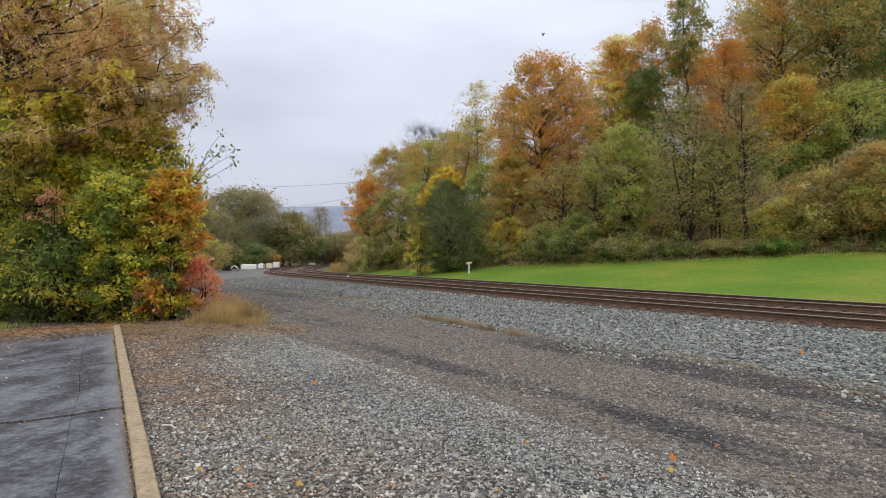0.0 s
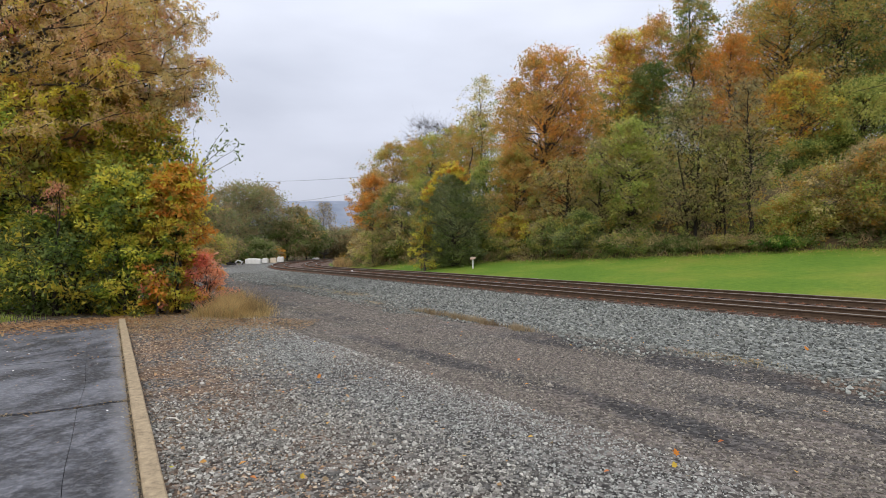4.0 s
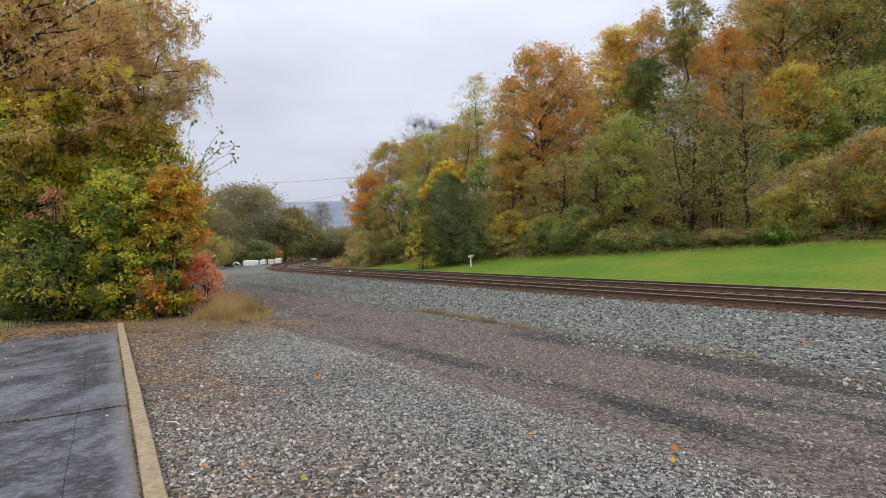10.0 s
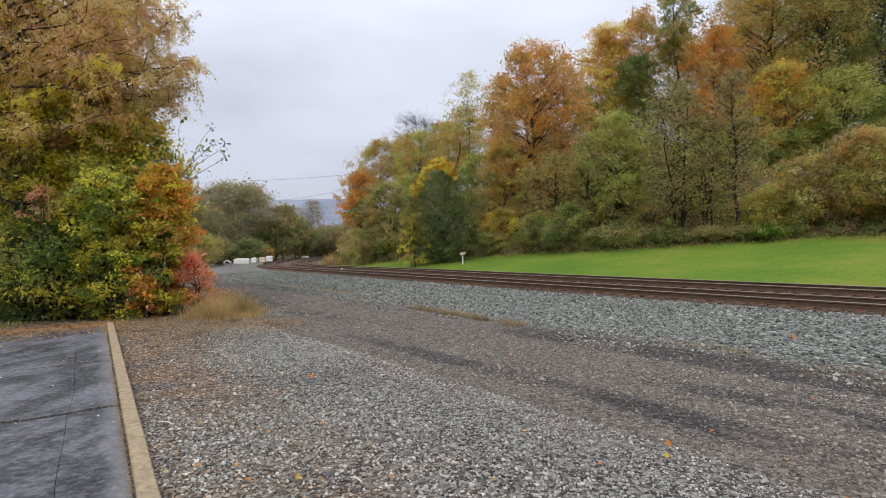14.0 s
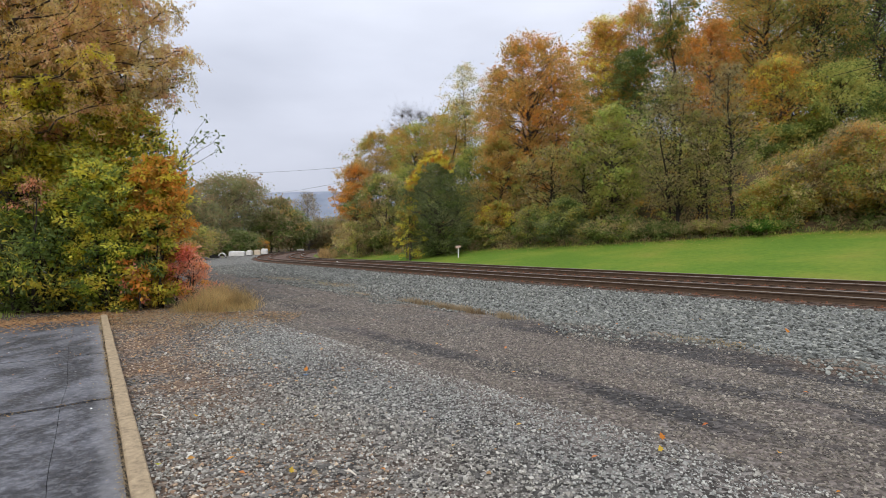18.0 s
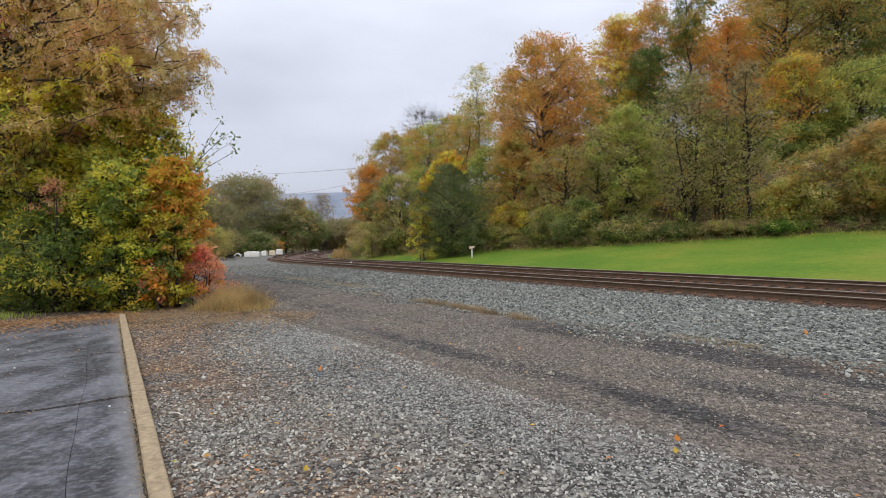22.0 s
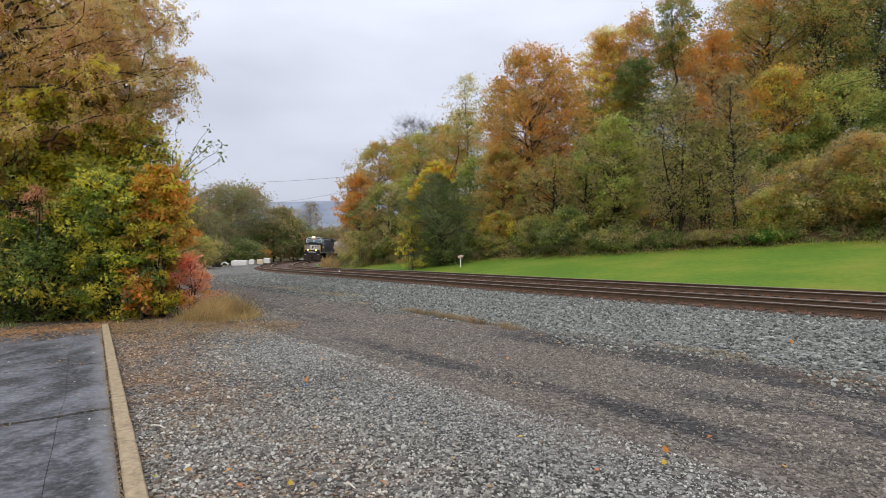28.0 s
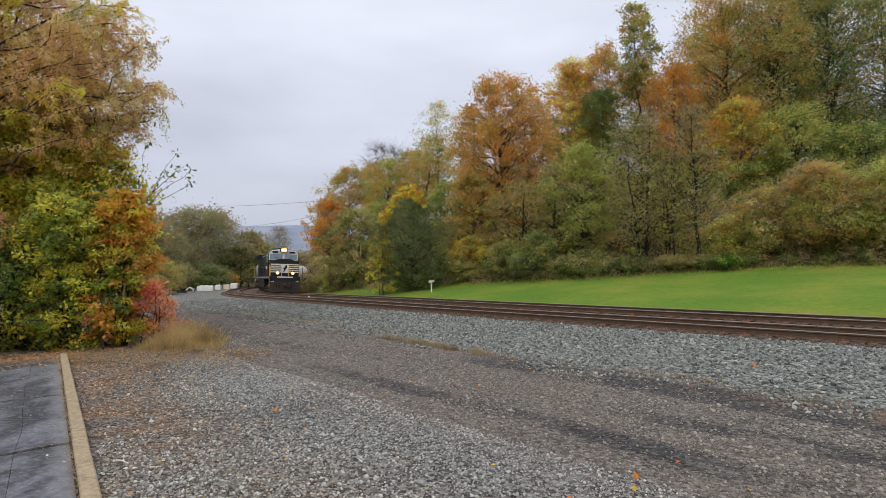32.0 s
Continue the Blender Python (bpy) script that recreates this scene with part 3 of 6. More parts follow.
def clumpy(x, y, scale, seed):
    """A soft random field between 0 and 1."""
    r = np.random.default_rng(seed)
    out = np.zeros(len(x))
    for k in range(7):
        a, p = r.uniform(0, 6.28), r.uniform(0, 6.28)
        w = scale * r.uniform(0.5, 2.0)
        out += np.sin((x * np.cos(a) + y * np.sin(a)) * w + p)
    return np.clip(0.5 + out / 6.0, 0, 1)


def yard_gravel():
    x, y = scatter(235000, 3.4, 19.0, 46, 1.0)
    z, q, s, v = height(x, y)
    ks = kerb_side(x, y)
    keep = (ks > 0.09) & (v > 11.2)
    on_road = (v < 15.9) & (v > 11.2)
    keep &= RNG.random(len(x)) < np.where(on_road, 0.50 + 0.42 * clumpy(x, y, 1.4, 3), 0.55 + 0.45 * clumpy(x, y, 1.2, 5))
    rut = ((abs(v - 15.05) < 0.3) & (s > -3.2) | (abs(v - 12.05) < 0.55) | (abs(v - 13.8) < 0.28) & (s < -1.6)) & (clumpy(x, y, 0.8, 8) > 0.25) & (s < 8)
    keep &= ~(rut & (RNG.random(len(x)) < 0.78))
    size = np.clip(RNG.lognormal(np.log(0.0238), 0.36, len(x)), 0.014, 0.06) * np.interp(np.hypot(x, y), [5, 14], [0.88, 1.22])
    size = np.where(on_road, size * np.interp(s, [-4, 1, 6], [1.1, 0.95, 0.85]), size)
    soil = (0.55 * clumpy(x, y, 0.9, 11) + 0.55 * ease(v, 16.9, 18.6) * (0.35 + 0.65 * ease(s, 1.5, 4.5)) + RNG.normal(0, 0.12, len(x)) > 0.48) & (v > 16.6)
    fine = (np.abs(v - 16.75 - 0.25 * np.sin(s * 0.9)) < 0.7 + RNG.normal(0, 0.2, len(x))) & ~soil & ~on_road
    size = np.where(fine, size * 0.78, size)
    a = keep & ~on_road & ~soil & ~fine
    d = keep & fine
    stones("fine_gravel", x[d], y[d], z[d], size[d], M_PALESTONE, "fine pale grey gravel along the road")
    b = keep & on_road
    c = keep & soil & (RNG.random(len(x)) < 0.48)
    stones("brown_gravel", x[c], y[c], z[c], size[c], M_BROWNSTONE, "brown earthy stones beside the kerb", 0.5)
    stones("loose_gravel", x[a], y[a], z[a], size[a], M_GRAVEL, "pale grey crushed stone beside the kerb")
    stones("road_gravel", x[b], y[b], z[b], size[b], M_DIRTSTONE, "brown-grey stones pressed into the dirt road", 0.40)


def ballast():
    n = 68000
    s = RNG.uniform(-12, 44, n)
    s = s[RNG.random(n) < np.interp(s, [-12, 12, 44], [1, 0.75, 0.12])]
    v = 3.0 + 9.4 * RNG.random(len(s)) ** 0.85
    x, y, th = on_track(s, v)
    z, *_ = height(x, y)
    tie = abs(v - TRACK_GAP) < 1.3
    keep = ~(tie & (RNG.random(len(s)) < 0.6)) & ~((v > 11.4) & (clumpy(x, y, 1.5, 21) < (v - 11.3) / 1.0))
    x, y, z, v = x[keep], y[keep], z[keep], v[keep]
    d = np.hypot(x, y)
    size = np.clip(RNG.lognormal(np.log(0.052), 0.3, len(x)), 0.028, 0.10) * np.interp(d, [10, 45], [1, 1.15])
    z = z - np.where(abs(v - TRACK_GAP) < 1.3, 0.03, 0)
    stones("track_ballast", x, y, z, size, M_BALLAST, "blue-grey crushed stone ballast")


def far_gravel():
    """Scattered larger stones out over the yard."""
    n = 17000
    s = RNG.uniform(9, 40, n)
    v = 9.0 + 10.0 * RNG.random(n)
    x, y, th = on_track(s, v)
    z, *_ = height(x, y)
    keep = (np.hypot(x, y) > 17) & (RNG.random(n) < 0.35 + 0.65 * clumpy(x, y, 0.9, 61))
    x, y, z = x[keep], y[keep], z[keep]
    stones("yard_gravel", x, y, z, np.clip(RNG.lognormal(np.log(0.05), 0.3, len(x)), 0.03, 0.1), M_DIRTSTONE, "grey-brown stones strewn over the far yard", 0.45)


yard_gravel()
ballast()
far_gravel()


# ---- pavement and kerb ----
def build_pavement():
    ax, ay = KERB_A
    dx, dy = KERB_B[0] - ax, KERB_B[1] - ay
    d = math.hypot(dx, dy)
    dx, dy = dx / d, dy / d
    nx, ny = -dy, dx

    def at(u, w):
        return ax + dx * u + nx * w, ay + dy * u + ny * w

    pave = empty("pavement")
    tagged(pave, "dark sealed asphalt walk, cracked and stained", "pavement", kind="structure")
    # slabs meet along one long crack and three cross cracks
    us = [-7.0, -2.2, 2.95, 6.1, 11.35]
    long_at = lambda u: 0.56 + 0.02 * math.sin(u * 1.1) + 0.009 * math.sin(u * 2.7) + 0.004 * u
    cross = {u: [(w, u + 0.05 * math.sin(w * 2.3 + u) + 0.03 * math.sin(w * 5.0)) for w in np.linspace(0.10, 4.6, 24)] for u in us}
    gap = 0.0045
    wide = {2.95: 0.045, 6.1: 0.02}
    for i in range(len(us) - 1):
        for half in (0, 1):
            lo = [(w, u) for w, u in cross[us[i]]]
            hi = [(w, u) for w, u in cross[us[i + 1]]]
            if half == 0:
                pick = lambda line: [(w, u) for w, u in line if w < long_at(u) - 0.08] + [(long_at(line[3][1]) - gap / 2, line[3][1])]
                side = [(long_at(u) - gap / 2, u) for u in np.linspace(us[i] + 0.2, us[i + 1] - 0.2, 14)]
                ring = [(w, u + wide.get(us[i], gap)) for w, u in pick(lo)] + side + [(w, u - wide.get(us[i + 1], gap)) for w, u in pick(hi)[::-1]]
            else:
                pick = lambda line: [(long_at(line[3][1]) + gap / 2, line[3][1])] + [(w, u) for w, u in line if w > long_at(u) + 0.08]
                side = [(long_at(u) + gap / 2, u) for u in np.linspace(us[i + 1] - 0.2, us[i] + 0.2, 14)]
                ring = [(w, u + wide.get(us[i], gap)) for w, u in pick(lo)] + [(w, u - wide.get(us[i + 1], gap)) for w, u in pick(hi)[::-1]] + side
            bm = prism([at(u, w) for w, u in ring], 0.015, 0.06, "z")
            part("asphalt_slab", bm, M_ASPHALT, pave)
    bm = prism([at(us[0], 0.05), at(us[0], 4.7), at(us[-1], 4.7), at(us[-1], 0.05)], -0.05, 0.045, "z")
    # Dirt colour darkened further to paint in the shadow line of the cracks.
    part("crack_bed", bm, plain("dark_crack", rgb(46, 45, 45), 0.95, spread=0.4), pave, "dark dirt in the cracks, deepened for their shadow")

    kerb = empty("kerb")
    tagged(kerb, "tan concrete kerb with worn corners between asphalt and gravel", "kerb", kind="structure")
    cuts = [-7.0, -4.2, 11.75]
    for u0, u1 in zip(cuts, cuts[1:]):
        bm = bmesh.new()
        n = int((u1 - u0) / 0.25)
        rows = []
        for j in range(n + 1):
            uu = u0 + 0.006 + (u1 - u0 - 0.012) * j / n
            wob = 0.0015 * math.sin(uu * 3.1) + 0.001 * math.sin(uu * 11.7)
            prof = [(-0.072, -0.08), (-0.072 + wob, 0.072), (-0.058, 0.086 + wob), (0.058, 0.086 - wob), (0.074 + wob, 0.072), (0.074, -0.08)]
            rows.append([bm.verts.new((*at(uu, w), z)) for w, z in prof])
        for r0, r1 in zip(rows, rows[1:]):
            for c in range(5):
                bm.faces.new((r0[c], r0[c + 1], r1[c + 1], r1[c]))
        bm.faces.new(rows[0][::-1])
        bm.faces.new(rows[-1])
        bmesh.ops.recalc_face_normals(bm, faces=bm.faces[:])
        part("kerb_stone", bm, M_KERB, kerb)
    return at


PAVE_AT = build_pavement()


# ---- plants ----
def leaf_cloud(centres, radii, per, size, rng, droop=0.25, flat=0.75, slim=0.62, reach=0.0):
    """Folded leaf blades strewn round the cluster centres: vertices and faces."""
    n = len(centres) * per
    c = np.repeat(centres, per, axis=0)
    r = np.repeat(radii, per)[:, None]
    off = rng.normal(size=(n, 3))
    off /= np.maximum(np.linalg.norm(off, axis=1)[:, None], 1e-6)
    off *= r * rng.random((n, 1)) ** 0.45 * np.array([1, 1, flat])
    if reach:
        # each spray trails off along a twig of its own
        way = rng.normal(size=(len(centres), 3)) * np.array([1, 1, 0.45]) + np.array([0, 0, 0.15])
        way /= np.linalg.norm(way, axis=1)[:, None]
        off += np.repeat(way, per, axis=0) * r * rng.normal(0, reach, (n, 1))
    p = c + off
    d = off / np.maximum(r, 1e-6) * 0.7 + rng.normal(size=(n, 3)) * 0.7
    d[:, 2] -= droop
    d /= np.linalg.norm(d, axis=1)[:, None]
    side = np.cross(d, rng.normal(size=(n, 3)) * 0.6 + np.array([0, 0, 1.0]))
    side /= np.maximum(np.linalg.norm(side, axis=1)[:, None], 1e-6)
    nrm = np.cross(side, d)
    L = (size * rng.lognormal(0, 0.28, n))[:, None]
    W = L * slim * 0.5
    a = p
    b = p + d * L * 0.45 + side * W + nrm * L * 0.08
    e = p + d * L
    g = p + d * L * 0.45 - side * W + nrm * L * 0.08
    if size > 0.105 or slim < 0.5:
        # far leaves: plain three-cornered blades
        v = np.stack([a, e + side * W, e - side * W * 0.9], 1).reshape(-1, 3)
        return v, np.arange(3 * n).reshape(-1, 3)
    v = np.stack([a, b, e, g], 1).reshape(-1, 3)
    k = 4 * np.arange(n)[:, None]
    f = np.concatenate([np.stack([k + 0, k + 1, k + 2], -1), np.stack([k + 0, k + 2, k + 3], -1)], 1).reshape(-1, 3)
    return v, f


def tubes(paths, sides=5):
    """Tapered tubes: each path is a list of (point, radius)."""
    V, F, base = [], [], 0
    ang = np.linspace(0, 2 * np.pi, sides, endpoint=False)
    for path in paths:
        pts = np.array([p for p, _ in path], float)
        rad = np.array([r for _, r in path], float)
        d = np.gradient(pts, axis=0)
        d /= np.maximum(np.linalg.norm(d, axis=1)[:, None], 1e-9)
        ref = np.where(abs(d[:, 2:3]) > 0.9, np.array([[1.0, 0, 0]]), np.array([[0, 0, 1.0]]))
        u = np.cross(d, ref)
        u /= np.linalg.norm(u, axis=1)[:, None]
        w = np.cross(d, u)
        ring = pts[:, None] + rad[:, None, None] * (np.cos(ang)[None, :, None] * u[:, None] + np.sin(ang)[None, :, None] * w[:, None])
        n = len(pts)
        idx = base + np.arange(n * sides).reshape(n, sides)
        nx = np.roll(idx, -1, axis=1)
        F.append(np.stack([idx[:-1], nx[:-1], nx[1:], idx[1:]], -1).reshape(-1, 4))
        V.append(ring.reshape(-1, 3))
        base += n * sides
    return np.concatenate(V), np.concatenate(F)


def limb(a, b, r0, r1, rng, n=6, sag=0.0, wild=0.06):
    """A crooked limb from a to b."""
    a, b = np.array(a, float), np.array(b, float)
    L = np.linalg.norm(b - a)
    t = np.linspace(0, 1, n)
    p = a + (b - a) * t[:, None]
    p[1:-1] += rng.normal(0, wild * L, (n - 2, 3)) * np.array([1, 1, 0.6])
    p[:, 2] += sag * L * np.sin(np.pi * t)
    return [(q, r0 + (r1 - r0) * k) for q, k in zip(p, t)]


def tree(x, y, h, spread_r, leaf, name="tree", label="", low=0.25, size=0.22, clusters=90, per=70, trunk=0.16, bark=None, shape=1.0,
         seed=0, lean=(0.0, 0.0), twig=1.0, crad=0.19, z=None, stems=1, group="", droop=0.25, fill=0.40, kind="tree", slim=0.62, twr=0.008):
    """A tree with a crooked trunk, limbs, twigs and a crown of separate leaves in clusters.
    low: where the crown starts, as a part of the height. shape: above 1 pointed, below 1 round."""
    rng = np.random.default_rng(1000 + seed)
    z0 = ground_z(x, y) - 0.05 if z is None else z
    thing = empty(name, x, y, z0)
    tagged(thing, label, kind, group)
    # many small sprays, so that no single clump shows
    if per:
        clusters, per, crad = int(clusters * 1.8), max(4, int(per / 1.8)), crad * 0.74
    # cluster centres inside a lumpy crown
    hh = h * (1 - low)
    c = []
    lump = rng.uniform(0, 6.28, 6)
    while len(c) < clusters:
        u = rng.random()
        prof = math.sin(math.pi * min(1, (0.06 + 0.885 * u)) ** (0.75 * shape)) ** 0.6 if u < 1 else 0
        a = rng.uniform(0, 6.28)
        wave = 1 + 0.22 * math.sin(2 * a + lump[0] + 5 * u) + 0.18 * math.sin(3 * a + lump[1] - 7 * u)
        r = spread_r * prof * wave * rng.random() ** fill
        c.append((r * math.cos(a) + lean[0] * u * h, r * math.sin(a) + lean[1] * u * h, h * low + hh * u * 0.97))
    c = np.array(c)
    paths = []
    tops = []
    for k in range(stems):
        a = rng.uniform(0, 6.28)
        foot = np.array([0.25 * math.cos(a), 0.25 * math.sin(a), 0]) * (stems > 1)
        fan = np.array([math.cos(a), math.sin(a), 0]) * spread_r * 0.35 * (stems > 1)
        top = np.array([lean[0] * h, lean[1] * h, h * 0.93]) + fan + np.array([*rng.normal(0, 0.12 * spread_r, 2), 0])
        path = limb(foot, top, trunk, trunk * 0.10, rng, 9, 0, 0.012)
        path[0] = (path[0][0], trunk * 1.35)
        paths.append(path)
        tops.append(path)
    main = paths[:]
    # limbs to part of the clusters, twigs to the rest
    pick = rng.permutation(len(c))
    limbs = []
    for i in pick[: max(8, int(len(c) * 0.30))]:
        path = main[rng.integers(len(main))]
        zt = max(h * low * 0.55, c[i][2] - 0.45 * np.hypot(c[i][0] - lean[0] * h * 0.5, c[i][1] - lean[1] * h * 0.5) - rng.uniform(0, 0.06) * h)
        zs = np.array([q[0][2] for q in path])
        k = int(np.clip(np.searchsorted(zs, zt), 1, len(path) - 1))
        f = np.clip((zt - zs[k - 1]) / max(1e-6, zs[k] - zs[k - 1]), 0, 1)
        a = path[k - 1][0] * (1 - f) + path[k][0] * f
        r0 = (path[k - 1][1] * (1 - f) + path[k][1] * f) * 0.55
        lp = limb(a, c[i], max(r0, 0.012), 0.008, rng, 6, 0.05, 0.05)
        limbs.append(lp)
    for i in pick[max(8, int(len(c) * 0.30)):]:
        lp = limbs[int(np.argmin([np.linalg.norm(l[-2][0] - c[i]) for l in limbs]))]
        fork = lp[min(3, len(lp) - 1)]
        limbs.append(limb(fork[0], c[i], max(0.010, fork[1] * 0.6), 0.006, rng, 3, 0.04, 0.07))
    for path in main:
        tv, tf = tubes([path], 9)
        hung("trunk", mesh_np("trunk", tv, tf, bark or M_BARK, True), thing)
    fine = []
    for i in range(len(c)):
        for _ in range(int(3 * twig) if not per else int(twig)):
            e = c[i] + rng.normal(0, spread_r * crad, 3)
            if not per:
                out = c[i] - np.array([0, 0, c[i][2] - 0.25 * hh])
                e = c[i] + (out / max(0.1, np.linalg.norm(out)) + np.array([0, 0, 0.25]) + rng.normal(0, 0.75, 3)) * spread_r * rng.uniform(0.08, 0.22)
            fine.append(limb(c[i], e, twr, twr * 0.5, rng, 3, 0, 0.08))
    lv, lf = tubes(limbs + fine, 3)
    tagged(hung("branchwork", mesh_np("branchwork", lv, lf, bark or M_BARK, True), thing), kind="stuff")
    if leaf and per:
        kinds = leaf if isinstance(leaf, (list, tuple)) else [leaf]
        who = rng.integers(0, len(kinds), len(c))
        for k, name_k in enumerate(kinds):
            sel = c[who == k]
            if len(sel):
                rad = spread_r * crad * rng.uniform(0.7, 1.5, len(sel))
                v, f = leaf_cloud(sel, rad, per, size * 0.93, rng, droop, 0.62, slim, 0.75)
                hung("crown", mesh_np("crown", v, f, M_LEAF[name_k]), thing)
    return thing


def sweeping_locust(x, y, group, label, n_limbs, x1, y_half, z_lo, z_hi, seed):
    """A locust whose long limbs sweep out and up from a trunk, hung with drooping sprays of small paired leaves."""
    rng = np.random.default_rng(seed)
    thing = empty("locust_tree", x, y, ground_z(x, y) - 0.05)
    tagged(thing, label, "tree", group)
    trunk_path = limb((0, 0, 0), (0.5, 0.2, z_hi * 0.95), 0.24, 0.05, rng, 10, 0, 0.012)
    hung("trunk", mesh_np("trunk", *tubes([trunk_path], 10), M_BARKD, True), thing)
    zs = np.array([p[2] for p, _ in trunk_path])
    fine, sprays = [], {"locust": [], "gold_olive": [], "yellow": [], "fade": []}
    for k in range(n_limbs):
        reach = x1 - x
        ex = reach * rng.random() ** 0.55 if k % 5 else -0.6 * reach * rng.random()
        ez = rng.uniform(z_lo + 2.4 * max(0.0, ex / reach) ** 2, z_hi)
        reach *= 1 - 0.16 * abs((ez - z_lo) / (z_hi - z_lo) - 0.55) * 2
        ex = min(ex, reach)
        ey = rng.uniform(-y_half, y_half)
        zt = max(1.8, ez - 0.42 * math.hypot(ex, ey) - rng.uniform(0, 0.6))
        j = int(np.clip(np.searchsorted(zs, zt), 1, len(zs) - 1))
        f = np.clip((zt - zs[j - 1]) / (zs[j] - zs[j - 1]), 0, 1)
        start = trunk_path[j - 1][0] * (1 - f) + trunk_path[j][0] * f
        thick = 0.022 + 0.010 * math.hypot(ex, ey)
        path = limb(start, (ex, ey, ez), min(thick, 0.075), 0.008, rng, 9, 0.08, 0.045)
        if k % 3 == 0:
            hung("limb", mesh_np("limb", *tubes([path], 6), M_BARK, True), thing)
        else:
            fine.append(path)
        pts = np.array([p for p, _ in path])
        far = ex > reach * 0.80
        tone = "fade" if far and rng.random() < 0.1 else ("gold_olive" if rng.random() < 0.10 else ("yellow" if rng.random() < 0.09 else "locust"))
        for _ in range(24):
            t = rng.uniform(0.25, 1.0) ** 0.8 * (len(pts) - 1)
            i0 = min(int(t), len(pts) - 2)
            base = pts[i0] + (pts[i0 + 1] - pts[i0]) * (t - i0)
            way = (pts[i0 + 1] - pts[i0]) / np.linalg.norm(pts[i0 + 1] - pts[i0]) * 0.35 + rng.normal(0, 0.7, 3)
            way /= np.linalg.norm(way)
            tip = base + way * rng.uniform(0.35, 0.95)
            tip[2] -= rng.uniform(0.0, 0.25)
            fine.append([(base, 0.005), ((base + tip) / 2 + np.array([0, 0, 0.05]), 0.004), (tip, 0.0025)])
            sprays[tone].append((base, tip))
    tagged(hung("branchwork", mesh_np("branchwork", *tubes(fine, 3), M_BARK, True), thing), kind="stuff")
    for tone, list_ in sprays.items():
        if not list_:
            continue
        a, b = np.array([p for p, _ in list_]), np.array([q for _, q in list_])
        per = 64
        t = rng.random((len(a), per, 1)) ** 0.8 * 1.05
        c = (a[:, None] + (b - a)[:, None] * t + np.array([0, 0, 0.05]) * np.sin(np.pi * t)).reshape(-1, 3)
        v, f = leaf_cloud(c, np.full(len(c), 0.10), 1, 0.078, rng, 0.7, 0.8, 0.45)
        hung("crown", mesh_np("crown", v, f, M_LEAF[tone]), thing)
    return thing

# ---- trees, bushes ----
tree(-9.2, 67.5, 9.6, 2.6, ["orange", "rust", "orange", "brown_orange"], label="orange and rust tree at the edge of the woods", low=0.34, seed=201, group="woods on the bank", clusters=110, per=114, size=0.197, twig=0)
tree(-9.3, 65.0, 3.4, 1.9, ["tan", "fade"], label="tan and yellow-green brush beside the track", low=0.03, seed=202, group="woods on the bank", clusters=50, per=119, size=0.14, name="bush", kind="bush", trunk=0.05, stems=3, twig=0)
tree(-7.6, 60.0, 3.9, 2.0, ["olive", "tan", "far_brown"], label="olive-brown bush beside the track", low=0.03, seed=203, group="woods on the bank", clusters=60, per=119, size=0.14, name="bush", kind="bush", trunk=0.05, stems=3, twig=0)
tree(-5.1, 60.0, 7.7, 3.3, ["olive", "tan", "dark_green", "grey_olive"], label="olive green vine-covered tree", low=0.03, seed=204, group="woods on the bank", clusters=130, per=114, size=0.197, twig=0)
tree(-7.1, 74.0, 12.8, 3.5, ["gold_olive", "olive", "brown_orange"], label="tan-orange tree up on the bank", low=0.53, seed=205, group="woods on the bank", clusters=100, per=101, size=0.21, twig=0)
tree(-8.5, 70.0, 9.9, 2.7, ["brown_orange", "tan", "far_brown"], label="rusty brown tree on the bank", low=0.10, seed=206, group="woods on the bank", clusters=70, per=101, size=0.21, twig=0)
tree(-2.2, 82.0, 15.9, 4.6, None, label="bare grey tree above the woods", low=0.44, seed=207, group="woods on the bank", clusters=260, per=0, twig=5, bark=M_BARK, trunk=0.12, crad=0.2, shape=1.3, twr=0.009)
tree(-1.6, 68.0, 11.9, 3.6, ["olive", "gold_olive", "green", "brown_orange"], label="olive and yellow tree on the bank", low=0.13, seed=208, group="woods on the bank", clusters=120, per=108, size=0.21, twig=0)
tree(2.0, 66.0, 11.7, 3.3, ["gold_olive", "olive", "brown_orange"], label="golden olive tree on the bank", low=0.03, seed=209, group="woods on the bank", clusters=120, per=108, size=0.21, twig=0)
tree(4.3, 70.0, 17.9, 3.0, ["fade", "light_green", "fade"], label="tall thin pale green tree above the woods", low=0.40, seed=210, group="woods on the bank", clusters=90, per=60, size=0.18, bark=M_BARK, fill=0.6, shape=1.5, twig=1)
tree(0.4, 48.5, 8.0, 3.4, ["juniper", "juniper", "juniper", "dark_green"], label="dense dark green tree at the edge of the lawn", low=0.03, seed=211, group="woods on the bank", clusters=260, per=164, size=0.128, crad=0.19, shape=1.1, twig=0)
tree(-2.0, 47.2, 5.5, 1.3, ["yellow", "gold_olive", "olive"], label="yellow-leaved shrub beside the dark tree", low=0.06, seed=212, group="woods on the bank", clusters=50, per=104, size=0.14, trunk=0.05, stems=3, name="bush", kind="bush", twig=0)
tree(7.2, 60.0, 14.9, 2.1, ["brown_orange", "rust", "gold_olive"], label="brown-orange tree on the bank", low=0.28, seed=213, group="woods on the bank", clusters=90, per=108, size=0.202, twig=0)
tree(9.5, 54.0, 17.0, 4.7, ["rust", "brown_orange", "orange", "rust", "gold_olive", "brown_orange"], label="tall rust-orange tree on the bank", low=0.03, shape=1.5, seed=214, group="woods on the bank", clusters=340, per=121, size=0.197, trunk=0.25, crad=0.15, twig=0)
